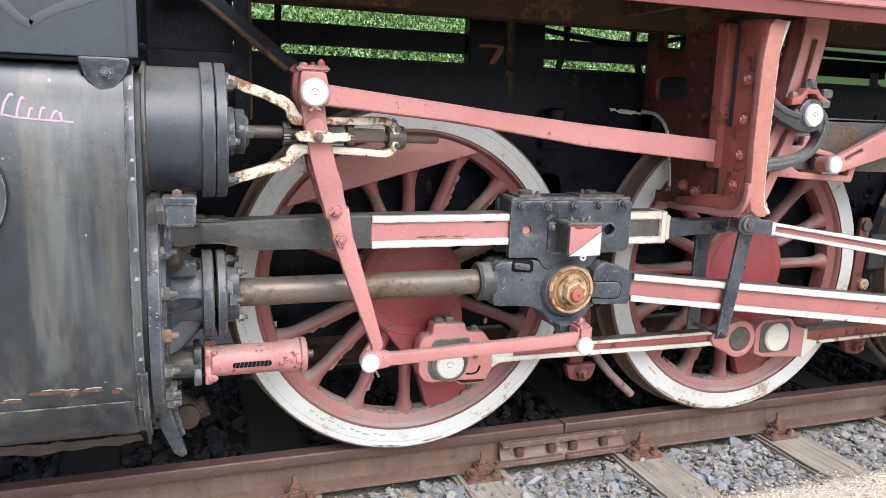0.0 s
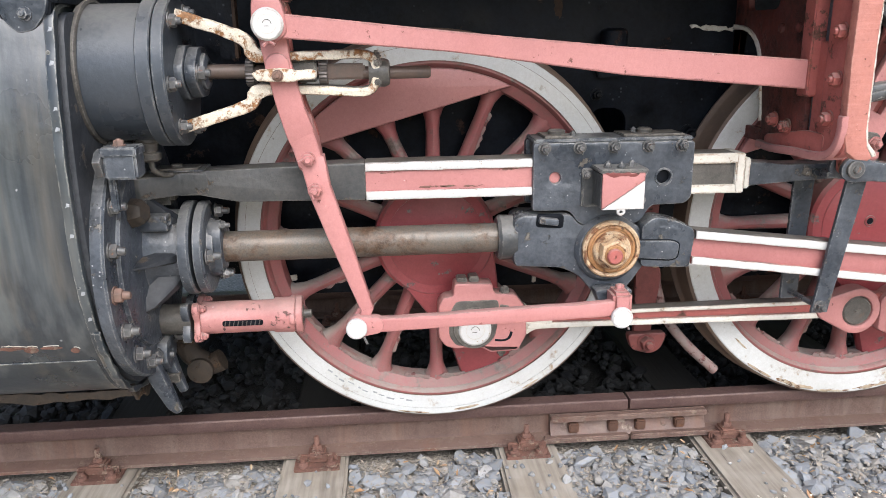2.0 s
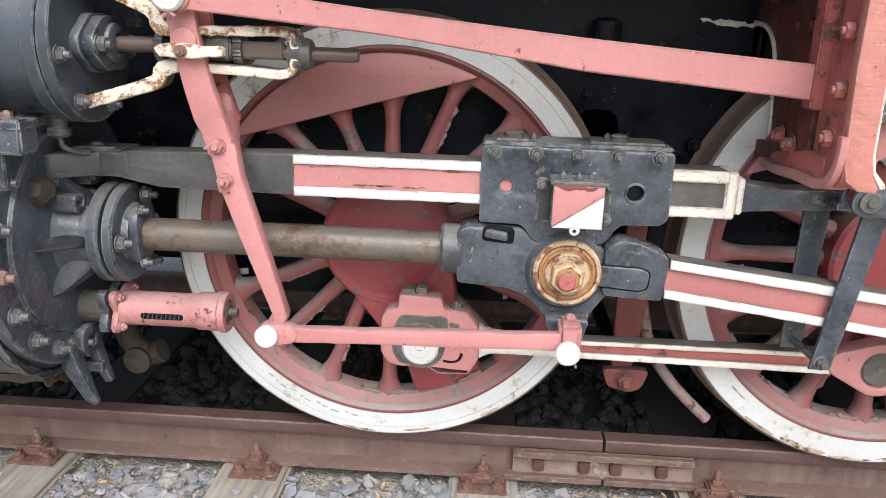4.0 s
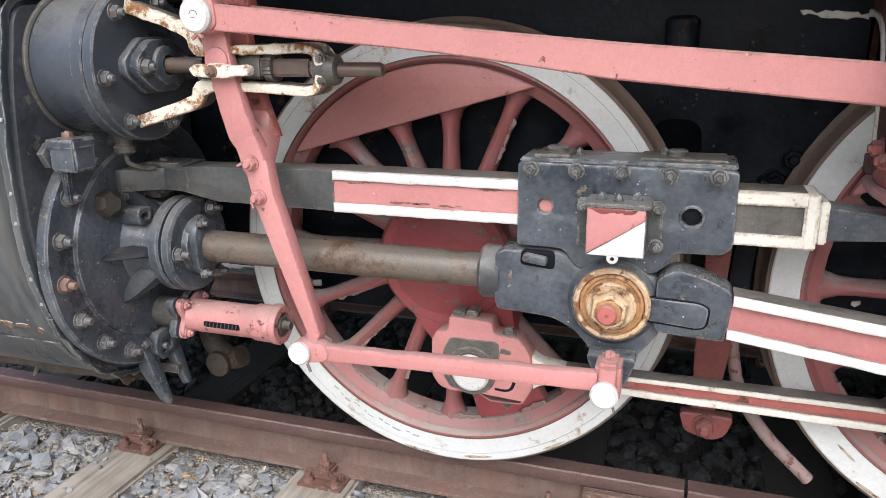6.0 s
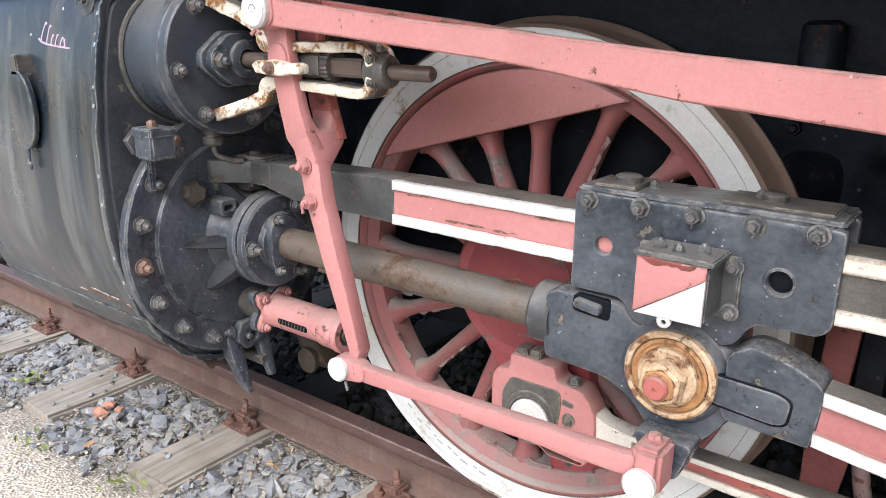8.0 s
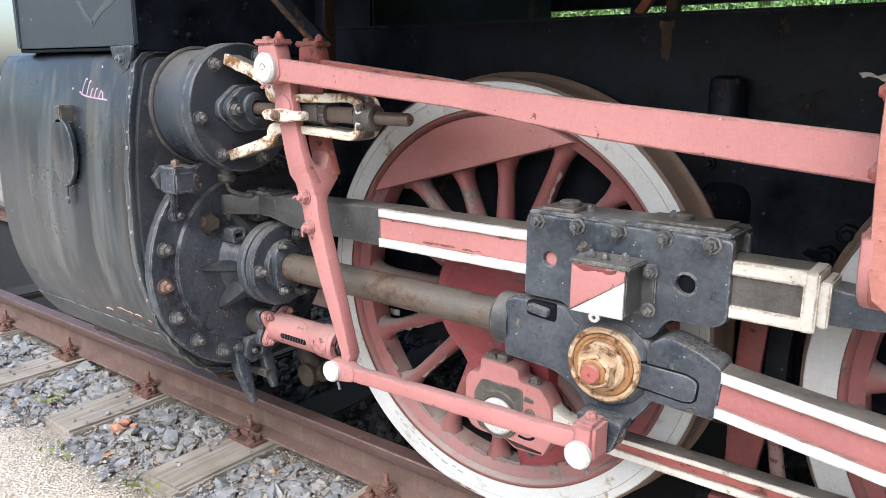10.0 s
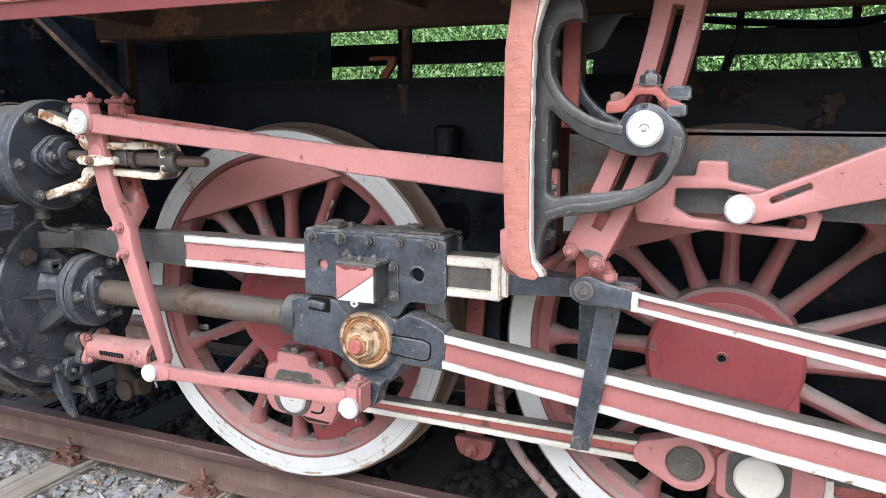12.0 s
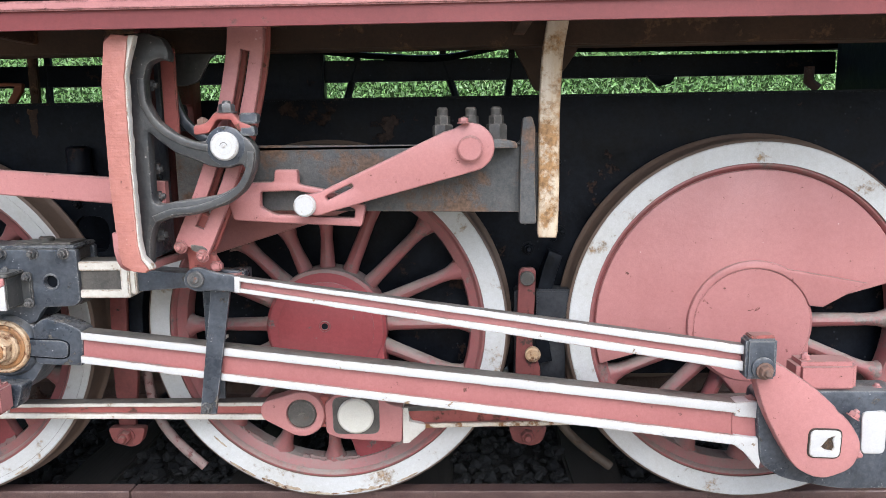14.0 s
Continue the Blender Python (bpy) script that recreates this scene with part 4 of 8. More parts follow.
for k, (dx, h, lean) in enumerate(((0.0, 0.055, 0.020), (0.034, 0.050, 0.012), (0.060, 0.026, 0.006), (0.085, 0.030, 0.008), (0.112, 0.024, 0.010), (0.138, 0.022, -0.006))):
    z = 1.334 - 0.08 * dx
    stroke = smooth_line([(x + dx, z), (x + dx + lean * 0.3, z + h * 0.5), (x + dx + lean, z + h), (x + dx + lean + 0.006, z + h * 0.9)], 3)
    part("stroke", on_jacket(plate(ribbon(stroke, 0.0058), -0.0012, 0.0005, bevel=0.0003)), scrawl_pink, scrawl)
part("underline", on_jacket(plate(ribbon(smooth_line([(x - 0.015, 1.345), (x + 0.02, 1.333), (x + 0.08, 1.327), (x + 0.165, 1.322)]), 0.0050), -0.0012, 0.0005, bevel=0.0003)), scrawl_pink, scrawl)

for k, (cx, cz, lx, lz) in enumerate(((-1.205, 0.575, 0.050, 0.007), (-1.145, 0.568, 0.020, 0.012), (-1.09, 0.572, 0.030, 0.006), (-1.03, 0.560, 0.012, 0.010), (-1.30, 0.555, 0.030, 0.006))):
    chip = [(cx + lx * math.cos(radians(a)), cz + lz * math.sin(radians(a))) for a in range(0, 360, 24)]
    part("paint_chip", on_jacket(plate(ragged(chip, 0.009, 0.0018, 70 + k), -0.0010, 0.0010, bevel=0.0002)), rust_steel, cyl, "rust where paint has flaked")
    rim = [(cx + 0.004 + lx * math.cos(radians(a)), cz + 0.003 + lz * math.sin(radians(a))) for a in range(20, 170, 15)]
    part("paint_chip", on_jacket(plate(ragged(ribbon(rim[k % 3:7 + k % 3], 0.0022), 0.006, 0.0010, 80 + k), -0.0022, 0.0, bevel=0.0003)), rust_pale, cyl, "lifted pale paint edge")
torn = [(y - 0.004, z) for y, z in side[30:]]
part("torn_sheet", plate(ragged(ribbon(torn, [0.010 + 0.006 * (k % 3) for k in range(len(torn))]), 0.012, 0.003, 33), -0.962, -0.944, bevel=0.002, plane="yz"), jacket_paint, cyl, "torn lower edge of the jacket sheet")

rag = [(-0.40, 0.372), (-0.34, 0.345), (-0.27, 0.322), (-0.12, 0.318), (-0.12, 0.275), (-0.17, 0.262), (-0.22, 0.288), (-0.265, 0.266), (-0.31, 0.296), (-0.35, 0.292), (-0.385, 0.335)]
part("torn_flap", plate(ragged(rag, 0.012, 0.004, 41), -0.962, -0.952, holes=[ragged([(-0.335, 0.312), (-0.300, 0.304), (-0.295, 0.318), (-0.325, 0.330)], 0.01, 0.002, 42), ragged([(-0.235, 0.296), (-0.185, 0.288), (-0.180, 0.306), (-0.225, 0.311)], 0.01, 0.002, 43)], bevel=0.001, plane="yz"), soot_brown, cyl, "torn brown sheet with holes under the cylinder")
strip = [(-1.90, 0.322), (-0.985, 0.322), (-0.975, 0.300), (-1.05, 0.290), (-1.12, 0.296), (-1.25, 0.287), (-1.42, 0.294), (-1.60, 0.286), (-1.90, 0.292)]
part("loose_strip", plate(ragged(strip, 0.03, 0.0035, 44), -0.335, -0.328, bevel=0.001), soot_brown, cyl, "loose rusty strip along the jacket's foot")
for k, z in enumerate((1.41, 1.33, 1.22, 1.17, 0.98, 0.90, 0.74, 0.66)):
    seam_chip = ragged([(-0.966, z), (-0.955, z + 0.002), (-0.954, z + 0.010), (-0.962, z + 0.012)], 0.005, 0.0015, 50 + k)
    part("paint_chip", on_jacket(plate(seam_chip, -0.0062, -0.0030, bevel=0.0003)), stamp_grey, cyl, "grey chip on the seam")

# ---- sheet casing above the cylinder ----
casing = thing("casing", (-1.4, -0.5, 1.49), "flat grey-blue sheet casing above the cylinder with scratches", "casing")
part("side_sheet", block(-1.72, -0.945, -0.590, -0.582, 1.492, 2.15, 0.002), plate_paint, casing)
part("corner_angle", block(-0.962, -0.936, -0.596, -0.580, 1.494, 2.15, 0.003), plate_paint, casing)
part("end_sheet", block(-0.944, -0.936, -0.585, 0.165, 1.478, 2.15, 0.002), black_flat, casing)
part("front_sheet", block(-1.728, -1.718, -0.585, 0.165, 1.478, 2.15, 0.002), black_flat, casing)
part("corner_angle", block(-1.730, -1.704, -0.596, -0.580, 1.494, 2.15, 0.003), plate_paint, casing)
part("floor_sheet", block(-1.72, -0.94, -0.585, 0.165, 1.478, 1.488, 0.002), black_flat, casing)
bolts(casing, [((-0.936, -0.45, 1.535), (1, 0, 0), 0.009), ((-0.936, -0.40, 1.53), (1, 0, 0), 0.009)], black_flat, "rivet")
for k, line in enumerate(([(-1.300, 1.685), (-1.262, 1.632), (-1.215, 1.580), (-1.182, 1.562)], [(-1.186, 1.564), (-1.150, 1.592), (-1.060, 1.632), (-0.985, 1.664)])):
    part("rub_mark", plate(ragged(ribbon(smooth_line(line, 4), [0.010] + [0.022] * (len(line) * 4 - 4)), 0.012, 0.003, 30 + k), -0.5912, -0.5895, bevel=0.0003), rubbed, casing, "faded rubbed stroke")
stay = thing("diagonal_stay", (-0.6, -0.25, 1.45), "dark grey diagonal angle stay under the running board", "stay")
low_c, high_c = Vector((-0.50, -0.25, 1.498)), Vector((-0.925, -0.25, 1.826))
leaf = bmesh.new()
corner = [leaf.verts.new(p + Vector((dx, dy, 0))) for dy in (0, 0.012) for p, dx in ((low_c, 0), (low_c, 0.07), (high_c, 0.07), (high_c, 0))]
for f in ((0, 1, 2, 3), (7, 6, 5, 4), (0, 4, 5, 1), (1, 5, 6, 2), (2, 6, 7, 3), (3, 7, 4, 0)):
    leaf.faces.new([corner[k] for k in f])
part("flat_leg", leaf, black_flat, stay)
part("edge_leg", tube([low_c, high_c], 0.010, 8), brown_sheet, stay)

# ---- valve chest ----
VC_Y, VC_Z = -0.372, 1.300
chest = thing("valve_chest", (-0.8, VC_Y, VC_Z - 0.2), "black painted cylindrical valve chest with bolted end flange", "valve chest")
part("barrel", lathe([(0, 0), (0.185, 0), (0.185, 0.165), (0.19, 0.168)], (-0.94, VC_Y, VC_Z), (1, 0, 0), 56), black_smooth, chest)
part("collar", lathe([(0.19, 0), (0.196, 0.004), (0.196, 0.018), (0.188, 0.022)], (-0.945, VC_Y, VC_Z), (1, 0, 0), 56), grime, chest)
part("flange", join(lathe([(0.17, 0), (0.200, 0), (0.203, 0.003), (0.203, 0.034), (0.200, 0.037), (0.17, 0.037)], (-0.778, VC_Y, VC_Z), (1, 0, 0), 56),
                    lathe([(0.17, 0), (0.200, 0), (0.203, 0.003), (0.203, 0.028), (0.199, 0.032), (0.14, 0.033), (0, 0.034)], (-0.738, VC_Y, VC_Z), (1, 0, 0), 56)), black_smooth, chest)
for a in (188, 235, 128, 70, 290, 350):
    part("flange_nut", nut_mesh((-0.706, VC_Y + 0.172 * math.cos(radians(a)), VC_Z + 0.172 * math.sin(radians(a))), (1, 0, 0), 0.018, 1.2), nut_black, chest)
for x0, x1, k, r in ((-0.708, -0.682, 0.97, 0.014), (-0.681, -0.650, 0.90, 0.018)):
    rhomb = [(VC_Y - 0.118 * k, VC_Z - 0.020), (VC_Y - 0.048 * k, VC_Z - 0.076 * k), (VC_Y + 0.048 * k, VC_Z - 0.076 * k), (VC_Y + 0.118 * k, VC_Z - 0.020), (VC_Y + 0.118 * k, VC_Z + 0.020), (VC_Y + 0.048 * k, VC_Z + 0.076 * k), (VC_Y - 0.048 * k, VC_Z + 0.076 * k), (VC_Y - 0.118 * k, VC_Z + 0.020)]
    part("gland_flange", plate(rounded(rhomb, r, 3), x0, x1, bevel=0.005, plane="yz"), black, chest)
part("gland_sleeve", lathe([(0.052, 0), (0.050, 0.010), (0.040, 0.016), (0.028, 0.016), (0.022, 0.004)], (-0.651, VC_Y, VC_Z), (1, 0, 0), 28), black, chest)
bolts(chest, [((-0.650, VC_Y - 0.080, VC_Z), (1, 0, 0), 0.020), ((-0.650, VC_Y + 0.080, VC_Z), (1, 0, 0), 0.020)], nut_black, "gland_nut")
part("drain_union", join(lathe([(0, 0), (0.034, 0), (0.036, 0.004), (0.036, 0.016), (0.026, 0.022), (0.022, 0.045), (0.030, 0.05), (0.030, 0.066), (0.020, 0.074), (0, 0.074)], (-0.825, VC_Y + 0.005, 1.125), (0, 0, -1), 24),
                         tube(smooth_line([(-0.825, VC_Y + 0.005, 1.06), (-0.822, VC_Y + 0.01, 1.025), (-0.805, VC_Y + 0.05, 1.005), (-0.79, VC_Y + 0.08, 1.0)], 4), 0.008, 10)), grime, chest)
part("plug", nut_mesh((-0.93, -0.44, 1.07), (1, 0, 0), 0.022, 1.5), nut_rust, chest)

# ---- valve spindle and its guide ----
spindle = thing("valve_spindle", (-0.3, VC_Y, VC_Z), "brown steel valve spindle through a rusty cream guide", "spindle")
part("rod", lathe([(0, 0), (0.020, 0), (0.021, 0.20), (0.0205, 0.34), (0, 0.34)], (-0.66, VC_Y, VC_Z), (1, 0, 0), 20), rod_brown, spindle)
part("tail", lathe([(0, 0), (0.018, 0), (0.018, 0.215), (0.014, 0.222), (0.004, 0.222), (0.004, 0.218), (0, 0.218)], (-0.235, VC_Y, VC_Z - 0.010), (1, 0, 0), 20), rod_brown, spindle)
part("middle", block(-0.32, -0.20, VC_Y - 0.022, VC_Y + 0.022, VC_Z - 0.027, VC_Z + 0.017, 0.006), rod_brown, spindle)
for xx in (-0.318, -0.520):
    teeth = [(VC_Y + r * math.cos(2 * math.pi * k / 48), VC_Z - 0.004 + r * math.sin(2 * math.pi * k / 48)) for k, r in ((k, 0.040 if k % 2 else 0.037) for k in range(48))]
    part("locking_ring", plate(teeth, xx - 0.012, xx + 0.012, bevel=0.002, plane="yz"), steel_dark, spindle, "knurled locking ring")
part("die_block", block(-0.47, -0.335, VC_Y - 0.030, VC_Y + 0.040, VC_Z - 0.032, VC_Z + 0.026, 0.006), grime, spindle)
cheek = rounded([(-0.506, 1.296), (-0.492, 1.276), (-0.395, 1.272), (-0.375, 1.278), (-0.333, 1.280), (-0.331, 1.300), (-0.345, 1.306), (-0.385, 1.303), (-0.42, 1.309), (-0.49, 1.306)], 0.006)
part("cheek", plate(ragged(cheek, 0.012, 0.001, 6), -0.470, -0.438, bevel=0.005), white_rust, spindle, "cream painted cheek with rust")
bolts(spindle, [((-0.435, -0.470, 1.290), (0, -1, 0), 0.013)], nut_rust, "cheek_nut")

guide = thing("spindle_guide", (-0.4, VC_Y, 1.15), "cast yoke guide with rusty cream painted edges", "guide yoke")
up = [(-0.70, 1.452), (-0.655, 1.437), (-0.545, 1.398), (-0.512, 1.372), (-0.503, 1.345), (-0.45, 1.339), (-0.30, 1.341), (-0.210, 1.343), (-0.178, 1.330), (-0.168, 1.303)]
dn = [(-0.168, 1.293), (-0.176, 1.254), (-0.208, 1.238), (-0.30, 1.244), (-0.45, 1.250), (-0.503, 1.246), (-0.514, 1.218), (-0.545, 1.202), (-0.655, 1.168), (-0.70, 1.155)]
loop = smooth_line(up, 3) + smooth_line(dn, 3)
wide = [0.033 + 0.003 * (1 if -0.56 < x < -0.49 else 0) - 0.009 * (1 if x > -0.45 else 0) for x, z in loop]
lean_out = Matrix(((1, 0, 0, 0), (0.07, 1, 0, 0.014), (0, 0, 1, 0), (0, 0, 0, 1)))
edge_bm = plate(ragged(ribbon(loop, wide), 0.012, 0.0012, 5), -0.412, -0.392, bevel=0.005)
edge_bm.transform(lean_out)
part("painted_edge", edge_bm, white_rust, guide, "cream painted edge with rust patches")
body_bm = plate(ribbon(loop, [w + (0.003 if x > -0.50 else -0.006) for w, (x, z) in zip(wide, loop)]), -0.393, -0.345, bevel=0.006)
body_bm.transform(lean_out)
part("yoke_body", body_bm, grime, guide)
part("inner_edge", plate(ribbon([p for p in loop if p[0] > -0.47], 0.026), -0.346, -0.325, bevel=0.006), white_rust, guide)
part("bush", join(lathe([(0.019, 0), (0.038, 0), (0.040, 0.008), (0.040, 0.045), (0.036, 0.056), (0.030, 0.060), (0.019, 0.060)], (-0.190, VC_Y, VC_Z - 0.010), (1, 0, 0), 24), block(-0.186, -0.150, VC_Y - 0.030, VC_Y + 0.030, VC_Z - 0.050, VC_Z + 0.034, 0.008)), grime, guide)
bolts(guide, [((-0.166, VC_Y - 0.030, VC_Z + 0.018), (0, -1, 0), 0.011), ((-0.168, VC_Y, VC_Z + 0.034), (0, 0, 1), 0.011), ((-0.166, VC_Y - 0.030, VC_Z - 0.035), (0, -1, 0), 0.010)], grime)

# ---- relief valve ----
relief = thing("relief_valve", (-0.62, -0.235, 0.46), "pink-red painted cylindrical spring valve with a slot, bolted to the cylinder", "valve")
RVY, RVZ = -0.228, 0.515
rv_flange = [(RVY + (0.066 + 0.02 * math.cos(radians(4 * a))) * math.cos(radians(a + 45)), RVZ + (0.066 + 0.02 * math.cos(radians(4 * a))) * math.sin(radians(a + 45))) for a in range(0, 360, 10)]
part("stub", lathe([(0, 0), (0.05, 0), (0.05, 0.11), (0, 0.11)], (-0.90, RVY, RVZ), (1, 0, 0), 28), grime, relief)
part("counter_flange", plate(rv_flange, -0.815, -0.790, bevel=0.004, plane="yz"), black, relief, "black flange")
part("flange", plate(rv_flange, -0.780, -0.758, bevel=0.005, plane="yz"), red_chipped, relief)
body = lathe([(0.050, 0), (0.057, 0.004), (0.053, 0.02), (0.052, 0.225), (0.057, 0.235), (0.058, 0.290), (0.055, 0.300), (0.062, 0.304), (0.062, 0.318), (0.058, 0.324), (0.038, 0.324), (0.036, 0.30), (0, 0.30)], (-0.760, RVY, RVZ), (1, 0, 0), 36)
for v in body.verts:
    off = 0.0016 * noise.noise(Vector((v.co.x * 40, v.co.y * 60, v.co.z * 60)))
    v.co.y += off
    v.co.z += off
part("body", body, red_chipped, relief)
part("end_flange", plate([(RVY + (0.052 + 0.012 * math.cos(radians(3 * a))) * math.cos(radians(a + 60)), RVZ + (0.052 + 0.012 * math.cos(radians(3 * a))) * math.sin(radians(a + 60))) for a in range(0, 360, 12)], -0.478, -0.458, bevel=0.005, plane="yz"), red_chipped, relief)
for a in (60, 180, 300):
    part("end_nut", nut_mesh((-0.458, RVY + 0.050 * math.cos(radians(a)), RVZ + 0.050 * math.sin(radians(a))), (1, 0, 0), 0.011, 0.8), red_chipped, relief)
# The slot is a dark plate on the body, shade without a recess.
part("slot", plate(rounded([(-0.690, RVZ - 0.014), (-0.560, RVZ - 0.014), (-0.560, RVZ + 0.005), (-0.690, RVZ + 0.005)], 0.009), RVY - 0.0535, RVY - 0.045, bevel=0.001), black_flat, relief)
for n in range(9):
    part("spring_coil", tube([(-0.682 + 0.0135 * n, RVY - 0.0538, RVZ - 0.012), (-0.678 + 0.0135 * n, RVY - 0.0538, RVZ + 0.003)], 0.0018, 6), steel_dark, relief)
part("adjusting_nut", join(lathe([(0, 0), (0.03, 0), (0.03, 0.02), (0, 0.02)], (-0.455, RVY, RVZ), (1, 0, 0), 6), lathe([(0, 0), (0.014, 0), (0.014, 0.045), (0, 0.045)], (-0.455, RVY, RVZ), (1, 0, 0), 12)), grime, relief)
for a in (45, 135, 225, 315):
    part("flange_nut", nut_mesh((-0.758, RVY + 0.066 * math.cos(radians(a)), RVZ + 0.066 * math.sin(radians(a))), (1, 0, 0), 0.013, 0.8), red, relief)

# ---- slide bar ----
bar_ob = thing("slide_bar", (0.1, -0.225, 0.9), "dark steel slide bar with red panel and white painted edges", "slide bar")
BY0, BY1 = -0.277, -0.175
part("dark_arm", plate(rounded([(-0.93, 0.995), (-0.70, 1.004), (-0.40, 1.012), (-0.214, 1.016), (-0.214, 0.900), (-0.40, 0.903), (-0.60, 0.905), (-0.665, 0.918), (-0.72, 0.930), (-0.93, 0.930)], 0.008), BY0, BY1, bevel=0.004), arm_paint, bar_ob)
part("arm_foot", join(plate(rounded([(-0.950, -0.352), (-0.872, -0.352), (-0.775, -0.2785), (-0.690, -0.2785), (-0.690, -0.174), (-0.950, -0.14)], 0.006), 0.932, 0.9985, bevel=0.005, plane="xy"), block(-0.930, -0.862, -0.342, -0.16, 0.905, 0.935, 0.005), block(-0.925, -0.874, -0.334, -0.17, 0.868, 0.906, 0.005)), arm_paint, bar_ob)
part("arm_shim", block(-0.86, -0.70, -0.285, -0.17, 1.004, 1.010, 0.002), black, bar_ob)
part("shim_plate", plate(rounded([(-0.835, -0.292), (-0.715, -0.286), (-0.72, -0.20), (-0.84, -0.205)], 0.02), 1.0095, 1.016, bevel=0.002, plane="xy"), grime, bar_ob)
part("oil_cup", disc((-0.785, -0.25, 1.015), (0, 0, 1), 0.018, 0.010), grime, bar_ob)
part("bar", block(-0.214, 0.99, BY0 + 0.006, BY1, 0.900, 1.016, 0.003), grime, bar_ob)
part("red_panel", block(-0.214, 0.32, BY0 + 0.001, BY0 + 0.012, 0.925, 0.990, 0.001), red, bar_ob)
for k, (x0, x1, z) in enumerate(((-0.05, 0.07, 0.9345), (0.09, 0.16, 0.9335), (-0.17, -0.10, 0.981), (0.20, 0.27, 0.982))):
    part("paint_chip", plate(ragged([(x0, z), (x1, z + 0.001), (x1 - 0.01, z + 0.005), (x0 + 0.006, z + 0.004)], 0.008, 0.0016, 20 + k), BY0 - 0.0004, BY0 + 0.004, bevel=0.0003), rust_steel, bar_ob)
for z0, z1 in ((0.990, 1.0155), (0.8995, 0.926)):
    part("white_edge", plate(ragged([(-0.214, z0), (0.32, z0), (0.32, z1), (-0.214, z1)], 0.025, 0.0007, int(z0 * 1000)), BY0 - 0.008, BY0 + 0.012, bevel=0.003), white, bar_ob, "white painted edge")
part("rear_panel", block(0.80, 0.985, BY0 + 0.001, BY0 + 0.012, 0.915, 0.985, 0.001), grime, bar_ob)
for z0, z1 in ((0.985, 1.0165), (0.888, 0.916)):
    part("rear_white_edge", block(0.80, 0.995, BY0 - 0.010, BY0 + 0.012, z0, z1, 0.003), white_worn, bar_ob)
part("white_stop", block(0.970, 1.000, BY0 - 0.012, BY1, 0.887, 1.0175, 0.004), white_worn, bar_ob)
part("collar", block(1.000, 1.022, BY0 - 0.004, BY1, 0.900, 1.000, 0.004), white_worn, bar_ob)
part("rear_arm", plate(rounded([(1.02, 0.985), (1.16, 0.972), (1.40, 0.975), (1.40, 0.925), (1.16, 0.915), (1.02, 0.905)], 0.006), BY0 + 0.01, BY1, bevel=0.004), black, bar_ob)

# ---- piston rod ----
solid("piston_rod", lathe([(0, 0), (0.0485, 0), (0.0485, 0.80), (0.0475, 0.9), (0.0475, 1.0), (0, 1.0)], (-0.74, CYL_Y, CYL_Z - 0.003), (1, 0, 0), 40), rod_steel, (-0.2, CYL_Y, 0.70), "brown tarnished steel piston rod", "piston rod")

# ---- crosshead ----
ch = thing("crosshead", (0.55, -0.24, 0.55), "heavy black painted crosshead gripping the slide bar", "crosshead")
FY = -0.295
front = rounded([(0.308, 0.850), (0.430, 0.848), (0.46, 0.80), (0.66, 0.80), (0.685, 0.845), (0.70, 0.858), (0.805, 0.860), (0.826, 0.880), (0.826, 1.062), (0.308, 1.066)], [0.012, 0.02, 0.03, 0.03, 0.03, 0.02, 0.02, 0.012, 0.014, 0.014])
part("front_plate", plate(front, FY, FY + 0.032, holes=[circle(0.379, 0.955, 0.018, 20), circle(0.729, 0.949, 0.023, 20)], bevel=0.006), black, ch)
part("back_plate", plate(front, -0.168, -0.140, bevel=0.006), black, ch)
part("slipper", block(0.322, 0.812, FY + 0.030, -0.165, 1.018, 1.064, 0.004), grime, ch)
part("lower_slipper", block(0.322, 0.812, FY + 0.030, -0.165, 0.86, 0.898, 0.004), grime, ch)
part("top_cap", block(0.312, 0.822, FY + 0.004, -0.142, 1.062, 1.076, 0.005), black, ch)
part("top_pad", block(0.345, 0.435, FY + 0.012, -0.16, 1.075, 1.084, 0.003), grime, ch)
part("top_pad", block(0.600, 0.800, FY + 0.020, -0.16, 1.075, 1.083, 0.003), grime, ch)
part("oil_cap", lathe([(0, 0), (0.028, 0), (0.028, 0.012), (0.022, 0.016), (0, 0.016)], (0.395, -0.225, 1.083), (0, 0, 1), 20), grime, ch)
part("oil_cap", lathe([(0, 0), (0.024, 0), (0.024, 0.012), (0.018, 0.016), (0, 0.016)], (0.685, -0.215, 1.082), (0, 0, 1), 20), grime, ch)
bolts(ch, [((0.45, -0.22, 1.076), (0, 0, 1), 0.010), ((0.655, -0.20, 1.083), (0, 0, 1), 0.009)], nut_black, "cap_screw")
bolts(ch, [((x, FY, 1.049), (0, -1, 0), 0.0165) for x in (0.343, 0.454, 0.563, 0.674, 0.782)], nut_black, "clamp_nut")
for x in (0.343, 0.454, 0.563, 0.674, 0.782):
    part("split_pin", tube([(x - 0.008, FY - 0.024, 1.046), (x + 0.006, FY - 0.027, 1.040), (x + 0.003, FY - 0.025, 1.030)], 0.0018, 6), nut_black, ch)
lower = rounded([(0.249, 0.822), (0.275, 0.838), (0.435, 0.838), (0.46, 0.80), (0.65, 0.80), (0.692, 0.74), (0.688, 0.67), (0.648, 0.61), (0.605, 0.560), (0.574, 0.553), (0.520, 0.565), (0.465, 0.63), (0.405, 0.660), (0.256, 0.669), (0.250, 0.69)], 0.022)
# Dark disc behind the front plate, for the shade inside the hole.
part("hole_back", disc((0.729, FY + 0.023, 0.949), (0, -1, 0), 0.026, 0.006, 0.001), black_flat, ch)
